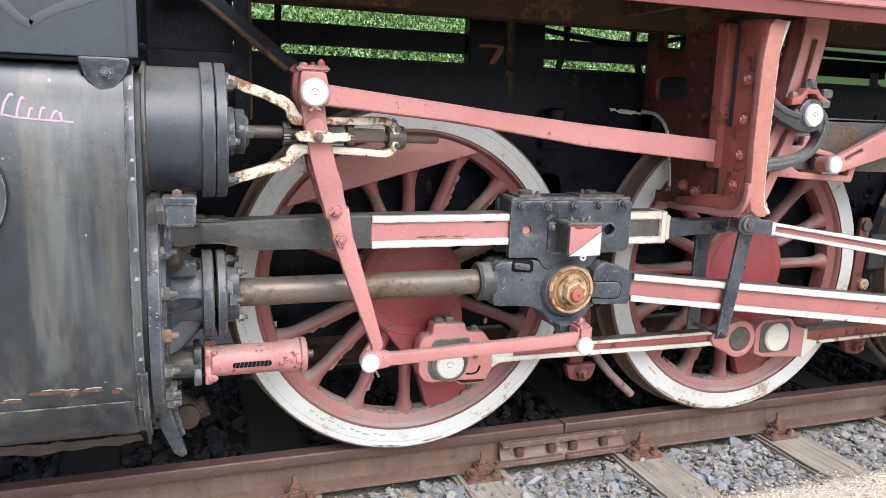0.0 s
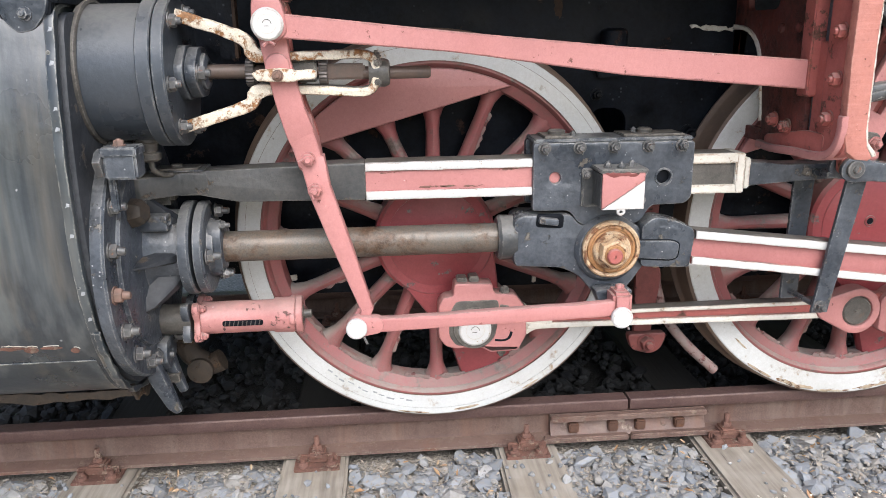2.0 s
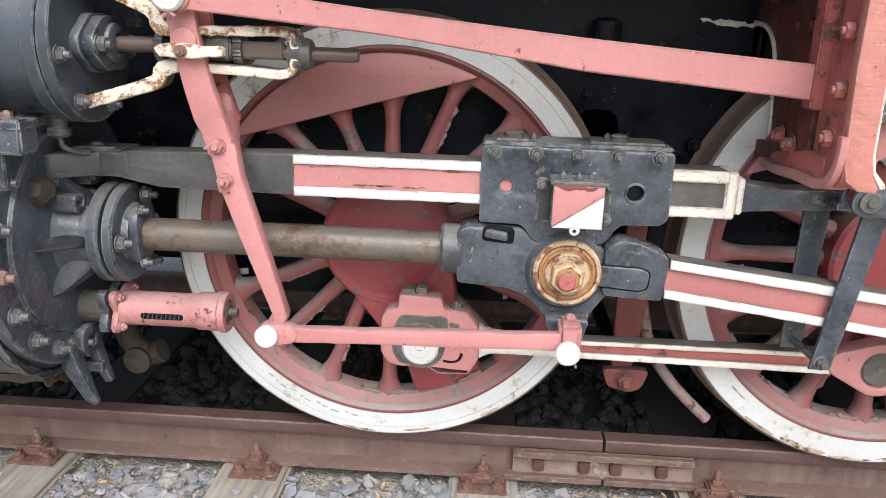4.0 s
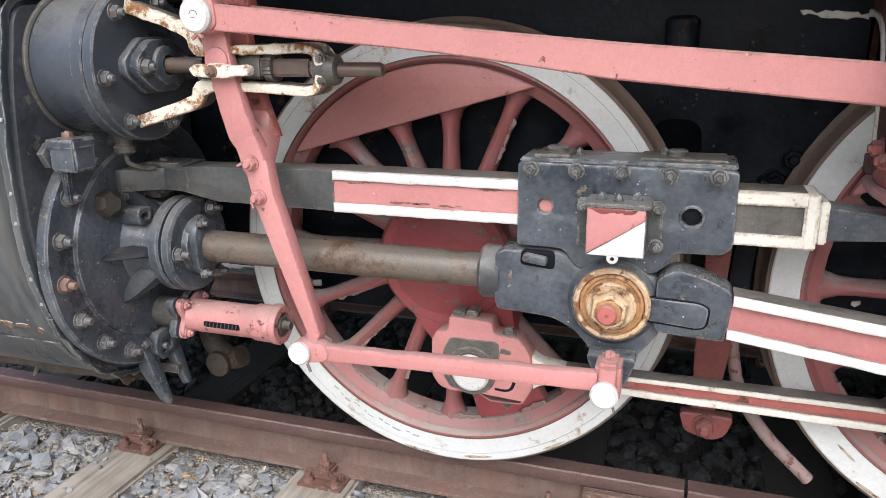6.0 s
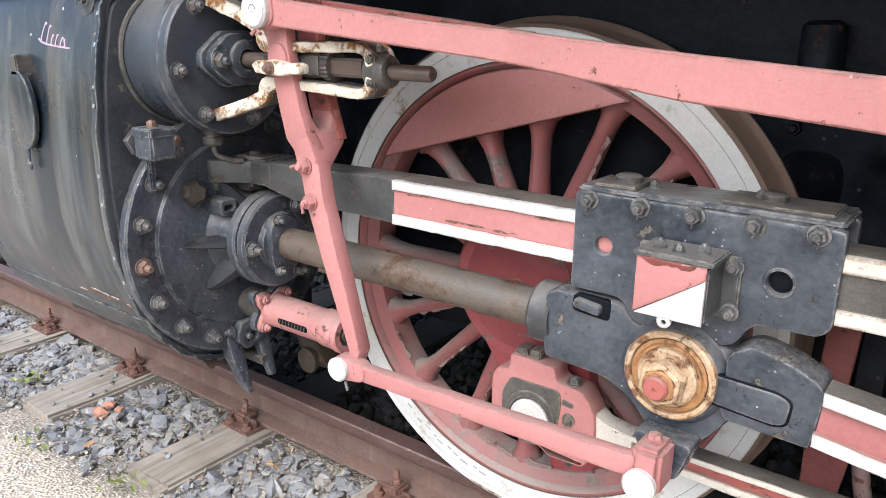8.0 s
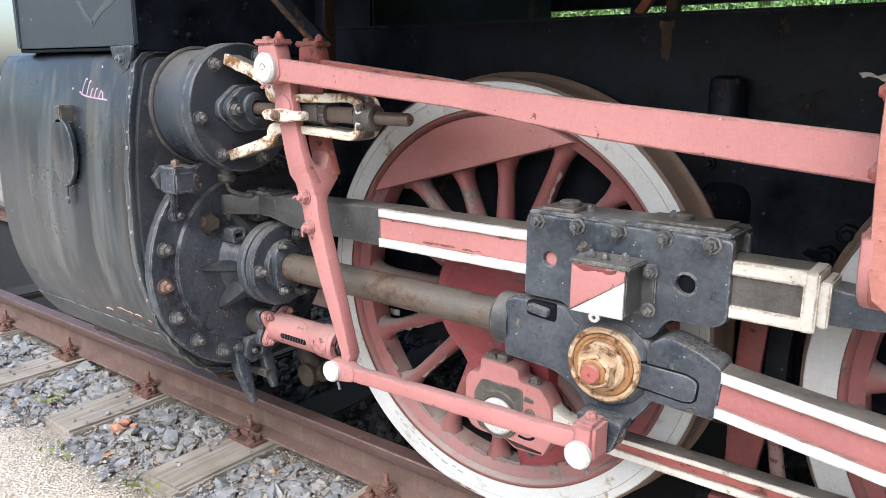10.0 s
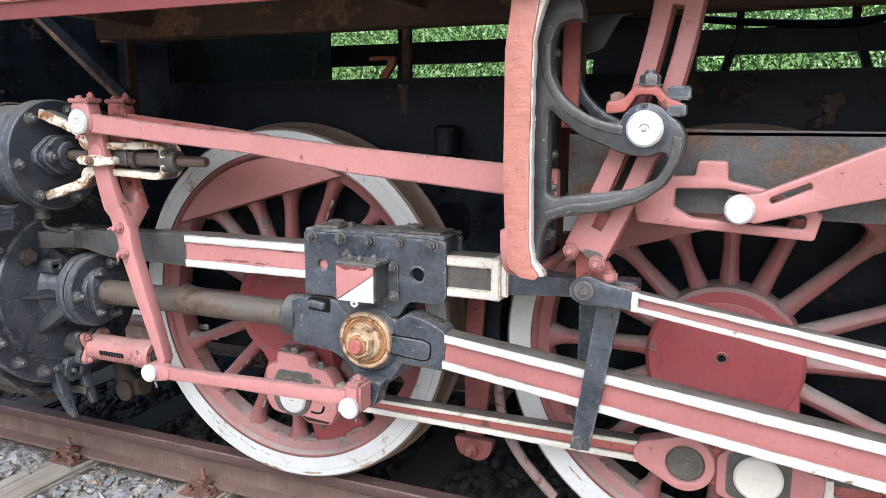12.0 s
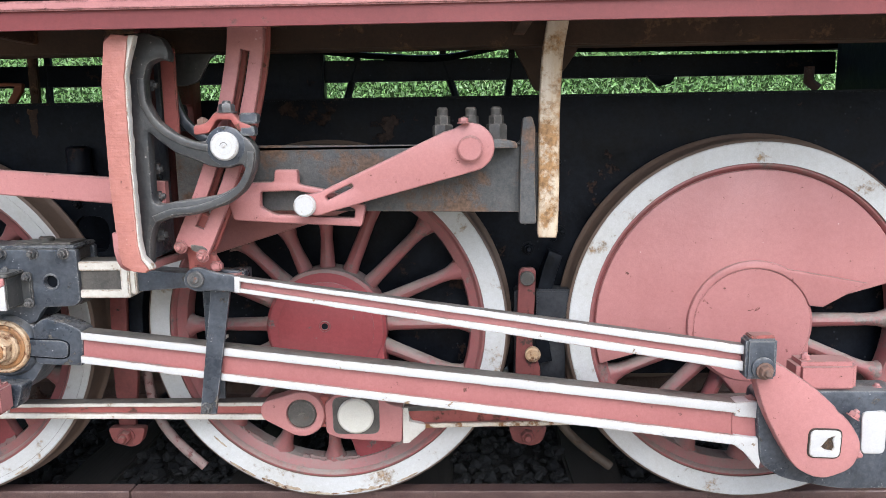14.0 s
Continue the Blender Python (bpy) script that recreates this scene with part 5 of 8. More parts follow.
part("hole_rim", lathe([(0.0225, 0), (0.024, 0.003), (0.028, 0.003), (0.030, 0)], (0.729, FY, 0.949), (0, -1, 0), 28), black, ch)
part("hole_plug", disc((0.379, FY + 0.018, 0.955), (0, -1, 0), 0.0185, 0.004, 0.001), red, ch, "red paint inside a hole")
part("lower_body", plate(lower, FY - 0.004, -0.165, bevel=0.010), black, ch)
part("pin_boss", lathe([(0, 0), (0.112, 0), (0.108, 0.012), (0.098, 0.024), (0, 0.024)], (0.556, FY - 0.002, 0.722), (0, -1, 0), 48), black, ch)
part("cotter", plate(rounded([(0.325, 0.812), (0.390, 0.803), (0.392, 0.826), (0.330, 0.835)], 0.010), FY - 0.022, FY + 0.02, bevel=0.006), black, ch)
# Dark plate painted as the shade round the cotter.
part("cotter_slot", plate(rounded([(0.318, 0.800), (0.408, 0.792), (0.410, 0.838), (0.322, 0.840)], 0.012), FY - 0.0052, FY + 0.01, bevel=0.001), black_flat, ch)
part("rod_socket", lathe([(0.072, 0), (0.074, 0.05), (0.066, 0.06), (0.0485, 0.06)], (0.262, CYL_Y, CYL_Z - 0.003), (-1, 0, 0), 32), arm_paint, ch)
PY = FY - 0.024
washer = part("pin_washer", lathe([(0.090, 0), (0.094, 0.003), (0.094, 0.017), (0.089, 0.022), (0.081, 0.020), (0.079, 0.011), (0, 0.011)], (0.558, PY, 0.727), (0, -1, 0), 48), ochre, ch, "round ochre painted washer with rust")
part("washer_face", lathe([(0.079, 0), (0.0775, 0.013), (0.071, 0.016), (0.066, 0.013), (0.063, 0.014), (0, 0.014)], (0.558, PY - 0.004, 0.727), (0, -1, 0), 48), ochre_rust, washer, "rusted brown washer face")
part("washer_ring", lathe([(0.060, 0), (0.062, 0.004), (0.061, 0.020), (0.056, 0.026), (0.050, 0.024), (0, 0.024)], (0.557, PY - 0.008, 0.726), (0, -1, 0), 40), ochre, washer)
part("pin_nut", lathe([(0, 0), (0.049, 0), (0.050, 0.020), (0.045, 0.030), (0.036, 0.033), (0.033, 0.028), (0, 0.028)], (0.556, FY - 0.054, 0.723), (0, -1, 0), 6, 0.4), ochre, washer)
part("nut_collar", lathe([(0, 0), (0.033, 0), (0.033, 0.008), (0.029, 0.012), (0, 0.012)], (0.555, FY - 0.079, 0.721), (0, -1, 0), 24), ochre_rust, washer)
part("pin_end", lathe([(0, 0), (0.025, 0), (0.025, 0.012), (0.021, 0.017), (0.004, 0.017), (0.004, 0.013), (0, 0.013)], (0.553, FY - 0.086, 0.719), (0, -1, 0), 24), red_rust, washer, "faded red pin end")

# two-coloured oil box on the crosshead
ob2 = thing("crosshead_oil_box", (0.56, -0.35, 0.87), "small cast oil box with a front painted half red, half white", "oil box")
part("body", block(0.496, 0.632, -0.400, FY, 0.872, 0.985, 0.006), arm_paint, ob2)
part("red_half", plate([(0.498, 0.8735), (0.498, 0.984), (0.630, 0.984), (0.630, 0.9605)], -0.405, -0.398, bevel=0.0015), red, ob2)
part("white_half", plate([(0.500, 0.872), (0.630, 0.872), (0.630, 0.960)], -0.405, -0.398, bevel=0.0015), white, ob2)
part("paint_chip", plate(ragged([(0.503, 0.984), (0.612, 0.984), (0.600, 0.973), (0.560, 0.977), (0.532, 0.971)], 0.008, 0.002, 15), -0.4058, -0.400, bevel=0.0004), dull_red, ob2, "chipped paint along the top edge")
part("lid", block(0.490, 0.640, -0.404, -0.300, 0.984, 0.996, 0.003), arm_paint, ob2)
part("mount", block(0.462, 0.664, -0.308, FY + 0.002, 0.862, 0.985, 0.004), arm_paint, ob2)
bolts(ob2, [((0.652, -0.308, 0.968), (0, -1, 0), 0.014), ((0.652, -0.308, 0.878), (0, -1, 0), 0.014), ((0.475, -0.308, 0.965), (0, -1, 0), 0.011)], nut_black)
bolts(ob2, [((0.525, -0.36, 0.996), (0, 0, 1), 0.011), ((0.565, -0.37, 0.996), (0, 0, 1), 0.010), ((0.605, -0.35, 0.996), (0, 0, 1), 0.011)], nut_black, "lid_nut")
part("lug", plate(circle(0.560, 0.866, 0.014, 18), -0.404, -0.394, holes=[circle(0.560, 0.864, 0.005, 10)], bevel=0.002), white, ob2)

def cap_marks(parent, x, y, z, r):
    """A worn ring and two small stamped strokes on a pin cap's face."""
    part("cap_ring", lathe([(r * 0.60, 0), (r * 0.60, 0.0006), (r * 0.57, 0.0006), (r * 0.57, 0)], (x, y, z), (0, -1, 0), 28), rust_pale, parent)
    part("cap_mark", join(plate(arc(x, z, r * 0.30, 170, 0, 5) + arc(x, z, r * 0.25, 0, 170, 5), y - 0.0006, y, bevel=0.0002), block(x - r * 0.18, x + r * 0.1, y - 0.0006, y, z - r * 0.14, z - r * 0.10, 0)), grime, parent)


# ---- fluted rods ----
def flute(parent, top, bottom, y0, y1, edge_top, edge_bottom, paint_top, paint_bottom, web):
    """A rod of H section between two edge lines: recessed web, two flanges, painted flange faces."""
    (xa, ta), (xb, tb) = top
    (xc, ba), (xd, bb) = bottom
    part("web", plate([(xa, ta - 0.004), (xb, tb - 0.004), (xd, bb + 0.004), (xc, ba + 0.004)], y0 + 0.018, y1 - 0.012, bevel=0.003), web, parent)
    part("upper_flange", plate([(xa, ta), (xb, tb), (xb, tb - edge_top[1]), (xa, ta - edge_top[0])], y0 + 0.002, y1, bevel=0.004), grime, parent)
    part("lower_flange", plate([(xc, ba), (xd, bb), (xd, bb + edge_bottom[1]), (xc, ba + edge_bottom[0])], y0 + 0.002, y1, bevel=0.004), red_rust, parent)
    part("upper_edge", plate(ragged([(xa, ta - 0.001), (xb, tb - 0.001), (xb, tb - edge_top[1]), (xa, ta - edge_top[0])], 0.045, 0.0005, 2), y0, y0 + 0.008, bevel=0.002), paint_top, parent, "white painted upper edge")
    part("lower_edge", plate(ragged([(xc, ba + 0.001), (xd, bb + 0.001), (xd, bb + edge_bottom[1]), (xc, ba + edge_bottom[0])], 0.045, 0.0005, 3), y0, y0 + 0.008, bevel=0.002), paint_bottom, parent, "white painted lower edge")


CY0, CY1 = -0.142, -0.085
rod_a = thing("coupling_rod", (0.8, -0.11, 0.3), "thin red coupling rod with rusty white edges between the first wheels", "coupling rod", "coupling rods")
px, pz = PINS[0]
eye = rounded([(0.016, 0.492), (0.034, 0.520), (0.068, 0.524), (0.072, 0.571), (0.204, 0.566), (0.211, 0.529), (0.285, 0.524), (0.322, 0.472), (0.327, 0.368), (0.297, 0.311), (0.199, 0.307), (0.166, 0.328), (0.074, 0.327), (0.040, 0.337), (0.015, 0.372)], 0.012)
part("front_eye", plate(eye, CY0 - 0.004, CY1 + 0.01, holes=[circle(px, pz, 0.062, 28)], bevel=0.007), red, rod_a)
shell = rounded([(0.052, 0.457), (0.077, 0.505), (0.224, 0.506), (0.229, 0.465), (0.220, 0.396), (0.195, 0.347), (0.139, 0.333), (0.074, 0.342), (0.052, 0.381)], 0.014)
part("bearing", plate(shell, CY0 - 0.008, CY1, bevel=0.004), grime, rod_a, "dark bearing shell")
part("bearing_ring", lathe([(0.058, 0), (0.060, 0.006), (0.074, 0.006), (0.077, 0.002), (0.077, 0)], (px, CY0 - 0.007, pz + 0.006), (0, -1, 0), 40), grime, rod_a)
part("top_key", block(0.082, 0.118, CY0 + 0.004, CY1, 0.568, 0.586, 0.004), grime, rod_a)
part("top_key", block(0.124, 0.158, CY0 + 0.004, CY1, 0.568, 0.590, 0.004), grime, rod_a)
part("wedge_slot", plate(rounded([(0.229, 0.470), (0.262, 0.468), (0.264, 0.482), (0.232, 0.489)], 0.006), CY0 - 0.0052, CY0 + 0.01, bevel=0.001), grime, rod_a)
part("pin_cap", lathe([(0, 0), (0.058, 0), (0.058, 0.008), (0.052, 0.013), (0, 0.013)], (px, CY0 - 0.007, pz), (0, -1, 0), 36), white, rod_a, "round white pin cap")
cap_marks(rod_a, px, CY0 - 0.020, pz, 0.055)
# Black band in place of the shade inside the curved slot.
part("wedge_slot", plate(ribbon(smooth_line([(0.214, 0.355), (0.245, 0.353), (0.264, 0.362), (0.273, 0.384)], 4), [0.008] * 8 + [0.010] * 5), CY0 - 0.0052, CY0 + 0.01, bevel=0.001), black_flat, rod_a)
part("wedge_bolt", nut_mesh((px + 0.11, CY0 - 0.004, pz + 0.035), (0, -1, 0), 0.014), grime, rod_a)
part("wedge_bolt", nut_mesh((0.25, CY0 + 0.02, 0.526), (0, 0, 1), 0.016, 0.4), grime, rod_a)
part("drip_nut", nut_mesh((px + 0.10, -0.11, pz - 0.095), (0, 0, -1), 0.016), grime, rod_a)
part("flare", plate(smooth_line([(0.322, 0.474), (0.35, 0.455), (0.42, 0.446)], 3) + smooth_line([(0.42, 0.386), (0.36, 0.384), (0.327, 0.366)], 3), CY0 + 0.002, CY1, bevel=0.004), white_worn, rod_a)
flute(rod_a, ((0.36, 0.446), (1.46, 0.449)), ((0.33, 0.388), (1.46, 0.378)), CY0, CY1, (0.014, 0.016), (0.022, 0.022), white_worn, white_worn, red_rust)
kx, kz = 1.549, 0.404
part("knuckle", plate(hull((kx, kz), 0.088, (kx - 0.11, kz + 0.012), 0.045), CY0 - 0.010, CY1, holes=[circle(kx, kz, 0.056, 28)], bevel=0.008), red, rod_a)
part("knuckle_pin", join(disc((kx, CY0 + 0.03, kz), (0, -1, 0), 0.055, 0.038, 0.006), block(kx - 0.012, kx + 0.012, CY0 - 0.013, CY0 - 0.005, kz - 0.003, kz + 0.003, 0.001)), grime, rod_a, "dark grey knuckle pin")

rod_b = thing("coupling_rod", (2.5, -0.11, 0.3), "red coupling rod with white lower edge behind the connecting rod", "coupling rod", "coupling rods")
px, pz = PINS[1]
eye = rounded([(px - 0.118, pz + 0.045), (px - 0.115, pz - 0.075), (px - 0.06, pz - 0.096), (px + 0.170, pz - 0.112), (px + 0.178, pz + 0.030), (px + 0.12, pz + 0.042), (px + 0.09, pz + 0.085), (px - 0.075, pz + 0.085)], 0.016)
part("front_eye", plate(eye, CY0 - 0.006, CY1, bevel=0.008), red, rod_b)
part("bearing", plate(rounded([(px - 0.088, pz - 0.075), (px + 0.088, pz - 0.075), (px + 0.088, pz + 0.07), (px - 0.088, pz + 0.07)], 0.03), CY0 - 0.010, CY1, bevel=0.004), grime, rod_b)
part("pin_cap", join(lathe([(0, 0), (0.068, 0), (0.068, 0.010), (0.061, 0.016), (0, 0.016)], (px, CY0 - 0.009, pz), (0, -1, 0), 40), block(px - 0.016, px + 0.016, CY0 - 0.027, CY0 - 0.02, pz - 0.0025, pz + 0.0025, 0.001)), cream, rod_b, "round cream pin cap")
part("tongue", block(kx + 0.02, px - 0.09, CY0 + 0.012, CY1 - 0.012, kz - 0.06, kz + 0.06, 0.004), red_rust, rod_b)
flute(rod_b, ((px + 0.18, 0.430), (3.32, 0.46)), ((px + 0.22, 0.343), (3.32, 0.366)), CY0, CY1, (0.02, 0.02), (0.018, 0.018), grime, white_rust, red_rust)
part("flare", plate([(px + 0.174, 0.285), (px + 0.196, 0.285), (px + 0.26, 0.342), (px + 0.26, 0.360), (px + 0.20, 0.372), (px + 0.196, 0.425), (px + 0.174, 0.425)], CY0 - 0.002, CY1, bevel=0.003), white_worn, rod_b)
px, pz = PINS[2]
part("rear_eye", plate(circle(px, pz, 0.13, 36), CY0 - 0.004, CY1, bevel=0.008), red, rod_b)

# ---- connecting rod ----
MY0, MY1 = -0.334, -0.262
cr = thing("connecting_rod", (2.0, -0.28, 0.25), "long red connecting rod with broad white edges and black ends", "connecting rod")
small = rounded([(0.66, 0.795), (0.70, 0.828), (0.775, 0.810), (0.828, 0.785), (0.838, 0.765), (0.826, 0.652), (0.74, 0.655), (0.66, 0.66)], [0.01, 0.03, 0.02, 0.02, 0.01, 0.01, 0.02, 0.02])
part("fork_end", plate(small, -0.322, -0.235, bevel=0.008), black, cr)
# Black plate under the panel draws the groove's shade as a line.
part("panel_groove", plate(rounded([(0.63, 0.7545), (0.762, 0.7505), (0.7895, 0.738), (0.7845, 0.687), (0.762, 0.6775), (0.63, 0.6875)], 0.014), -0.3236, -0.31, bevel=0.001), black_flat, cr, "dark line for the shaded groove round the panel")
part("end_panel", plate(rounded([(0.64, 0.750), (0.760, 0.746), (0.785, 0.735), (0.780, 0.690), (0.760, 0.682), (0.64, 0.692)], 0.012), -0.327, -0.31, bevel=0.003), black, cr)
flute(cr, ((0.836, 0.778), (3.095, 0.510)), ((0.828, 0.666), (3.095, 0.358)), MY0, MY1, (0.027, 0.036), (0.025, 0.034), white, white, rod_red)
part("flare_web", plate([(3.085, 0.503), (3.215, 0.533), (3.215, 0.313), (3.085, 0.368)], MY0 + 0.014, MY1 - 0.01, bevel=0.003), rod_red, cr)
part("upper_flare", plate(smooth_line([(3.090, 0.511), (3.120, 0.515), (3.150, 0.515), (3.175, 0.513)], 4) + smooth_line([(3.175, 0.454), (3.145, 0.457), (3.090, 0.463)], 4), MY0, MY1 - 0.01, bevel=0.003), white, cr, "white painted flare")
part("lower_flare", plate(smooth_line([(3.090, 0.395), (3.145, 0.387), (3.195, 0.383)], 4) + smooth_line([(3.180, 0.268), (3.150, 0.303), (3.125, 0.333), (3.090, 0.359)], 4), MY0, MY1 - 0.01, bevel=0.003), white, cr, "white painted flare")
big = rounded([(3.160, 0.473), (3.165, 0.538), (3.225, 0.558), (3.655, 0.555), (3.725, 0.433), (3.695, 0.203), (3.455, 0.198), (3.255, 0.238), (3.180, 0.293), (3.170, 0.383)], [0.02, 0.02, 0.04, 0.04, 0.06, 0.06, 0.05, 0.05, 0.03, 0.02])
part("big_end", plate(big, -0.345, -0.22, bevel=0.012), black, cr, "black big end")
part("oil_block", block(3.290, 3.492, -0.345, -0.235, 0.550, 0.655, 0.016), red, cr, "pink-red oil cup block")
part("white_patch", plate(rounded([(3.515, 0.333), (3.595, 0.333), (3.595, 0.488), (3.510, 0.483)], 0.02), -0.352, -0.34, bevel=0.003), white, cr)
bolts(cr, [((3.33, -0.30, 0.655), (0, 0, 1), 0.014), ((3.58, -0.30, 0.540), (0, 0, 1), 0.016)], red)

# ---- eccentric crank and rod ----
ec = thing("eccentric_crank", (3.28, -0.46, 0.26), "faded red eccentric crank with a white painted square boss", "crank", shift=(0.048, 0.092, -0.001), size=1.008)
shape = rounded([(3.140, 0.680), (3.065, 0.655), (3.111, 0.507), (3.172, 0.389), (3.223, 0.309), (3.31, 0.263), (3.411, 0.305), (3.443, 0.383), (3.401, 0.462), (3.283, 0.581)], [0.04, 0.04, 0.05, 0.04, 0.03, 0.05, 0.03, 0.05, 0.04, 0.06])
part("arm", plate(ragged(shape, 0.02, 0.0012, 8), -0.500, -0.440, bevel=0.007), red, ec)
part("square_boss", plate(rounded([(3.262, 0.352), (3.362, 0.348), (3.366, 0.442), (3.265, 0.446)], 0.020), -0.508, -0.495, holes=[[(3.312, 0.378), (3.335, 0.374), (3.342, 0.386), (3.336, 0.41), (3.342, 0.424), (3.322, 0.416), (3.308, 0.398), (3.300, 0.388)]], bevel=0.003), white, ec, "white square boss with a dark broken middle")
part("boss_frame", plate(rounded([(3.257, 0.347), (3.367, 0.343), (3.371, 0.447), (3.260, 0.451)], 0.024), -0.5035, -0.495, bevel=0.002), soot_brown, ec, "dark line round the boss")
part("boss_core", plate(circle(3.322, 0.398, 0.035, 16), -0.5045, -0.49, bevel=0.001), soot_brown, ec)
part("crank_pin", disc((PINS[2][0], -0.33, PINS[2][1]), (0, -1, 0), 0.06, 0.115), steel_dark, ec)
bolts(ec, [((3.415, -0.47, 0.475), (0.5, 0, 0.8), 0.018), ((3.43, -0.47, 0.35), (0.8, 0, -0.4), 0.016)], red)
er = thing("eccentric_rod", (2.2, -0.50, 0.64), "slim red eccentric rod with white painted edges", "eccentric rod", shift=(0.011, 0.095, -0.009), size=1.026)
EY0, EY1 = -0.512, -0.472
flute(er, ((1.425, 0.984), (3.045, 0.746)), ((1.420, 0.934), (3.045, 0.660)), EY0, EY1, (0.014, 0.030), (0.014, 0.032), white, white, red)
part("white_tip", plate([(1.420, 0.985), (1.438, 0.983), (1.436, 0.931), (1.418, 0.933)], EY0 - 0.001, EY0 + 0.01, bevel=0.002), white, er)
part("front_fork", plate(rounded([(1.255, 0.985), (1.275, 1.012), (1.31, 1.018), (1.36, 0.998), (1.425, 0.990), (1.425, 0.932), (1.36, 0.940), (1.29, 0.936), (1.258, 0.955)], 0.018), EY0, EY0 + 0.018, bevel=0.005), black, er)
part("rear_fork", plate(rounded([(1.255, 0.985), (1.275, 1.012), (1.31, 1.018), (1.36, 0.998), (1.425, 0.990), (1.425, 0.932), (1.36, 0.940), (1.29, 0.936), (1.258, 0.955)], 0.018), EY1 + 0.022, EY1 + 0.04, bevel=0.005), black, er)
part("fork_root", block(1.37, 1.43, EY0 + 0.002, EY1 + 0.038, 0.936, 0.986, 0.006), red, er)
part("fork_pin", join(disc((1.297, EY0, 0.978), (0, -1, 0), 0.027, 0.012), disc((1.297, EY0 - 0.012, 0.978), (0, -1, 0), 0.012, 0.008)), nut_black, er)
part("end_block", block(3.045, 3.142, -0.535, -0.470, 0.640, 0.772, 0.008), black, er)
part("end_round", lathe([(0, 0), (0.036, 0), (0.036, 0.008), (0.030, 0.012), (0, 0.012)], (3.098, -0.533, 0.678), (0, -1, 0), 28), black, er)
part("end_cap", block(3.058, 3.135, -0.53, -0.475, 0.770, 0.782, 0.004), red_rust, er)
part("end_bolt", nut_mesh((3.100, -0.547, 0.672), (0, -1, 0), 0.022), nut_rust, er, "rusty bolt")

# ---- union link and combination lever ----
ul = thing("union_link", (0.15, -0.43, 0.52), "thin red union link with white pin caps", "link")
part("bar", plate(ragged(rounded([(-0.270, 0.568), (-0.225, 0.569), (-0.15, 0.566), (0.50, 0.587), (0.545, 0.590), (0.545, 0.541), (0.50, 0.538), (-0.22, 0.521), (-0.270, 0.523)], 0.010), 0.05, 0.0008, 4), -0.442, -0.412, bevel=0.005), red, ul)
part("front_eye", plate(hull((-0.252, 0.542), 0.034, (-0.20, 0.545), 0.028), -0.446, -0.408, bevel=0.006), red, ul)
part("end_block", block(0.537, 0.598, -0.448, -0.365, 0.518, 0.616, 0.010), red, ul)
part("oil_plug", nut_mesh((0.568, -0.405, 0.616), (0, 0, 1), 0.014, 0.4), red, ul)
part("pin_cap", lathe([(0, 0), (0.031, 0), (0.032, 0.014), (0.028, 0.019), (0, 0.019)], (-0.256, -0.444, 0.541), (0, -1, 0), 28), white, ul, "round white pin cap")
part("pin_cap", lathe([(0, 0), (0.033, 0), (0.034, 0.014), (0.029, 0.019), (0, 0.019)], (0.563, -0.446, 0.540), (0, -1, 0), 28), white, ul, "round white pin cap")
part("split_pin", tube([(-0.235, -0.45, 0.512), (-0.225, -0.452, 0.490)], 0.004, 6), nut_black, ul)
part("split_pin", tube([(0.583, -0.45, 0.512), (0.588, -0.452, 0.498)], 0.004, 6), nut_black, ul)
part("arm", plate(rounded([(0.50, 0.60), (0.63, 0.60), (0.60, 0.51), (0.54, 0.51)], 0.02), -0.36, -0.29, bevel=0.006), black, ul, "black drop arm from the crosshead")

cl = thing("combination_lever", (-0.36, -0.42, 0.52), "forked faded red combination lever", "lever")
LY0, LY1 = -0.440, -0.408
line_up = [(-0.452, 1.44), (-0.437, 1.32), (-0.41, 1.20), (-0.378, 1.10)]
leg = plate(ribbon([(-0.452, 1.44), (-0.437, 1.32), (-0.41, 1.20), (-0.388, 1.128), (-0.376, 1.085)], [0.078, 0.072, 0.075, 0.0785, 0.074]), LY0, LY1, bevel=0.005)
for v in leg.verts:
    if v.co.z < 1.11:
        v.co.y += 0.020
part("front_leg", leg, red, cl)
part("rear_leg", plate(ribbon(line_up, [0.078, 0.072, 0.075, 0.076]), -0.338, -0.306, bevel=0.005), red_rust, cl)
prof = [(-0.436, 1.19), (-0.436, 1.125), (-0.427, 1.08), (-0.427, 1.02), (-0.384, 1.02), (-0.380, 1.045), (-0.345, 1.075), (-0.312, 1.105), (-0.307, 1.135), (-0.307, 1.19), (-0.337, 1.19), (-0.340, 1.165), (-0.355, 1.142), (-0.39, 1.142), (-0.405, 1.165), (-0.408, 1.19)]
root = plate(rounded(prof, 0.01, 3), -0.038, 0.038, bevel=0.008, plane="yz")
root.transform(Matrix(((1, 0, -0.26, -0.378 + 0.26 * 1.09), (0, 1, 0, 0), (0, 0, 1, 0), (0, 0, 0, 1))))
part("fork_root", root, red, cl)
part("shank", plate(ribbon([(-0.362, 1.06), (-0.345, 0.965), (-0.298, 0.82), (-0.222, 0.590), (-0.240, 0.548)], [0.072, 0.067, 0.060, 0.040, 0.034]), LY0 + 0.012, -0.384, bevel=0.006), red, cl)
part("foot", plate(hull((-0.252, 0.540), 0.026, (-0.226, 0.59), 0.022), -0.410, -0.386, bevel=0.005), red, cl)
bolts(cl, [((-0.371, LY0 + 0.012, 1.054), (0, -1, 0), 0.018), ((-0.356, LY0 + 0.012, 0.964), (0, -1, 0), 0.018)], red)
part("split_pin", tube([(-0.382, LY0 - 0.012, 1.058), (-0.398, LY0 - 0.014, 1.050)], 0.004, 6), red, cl)
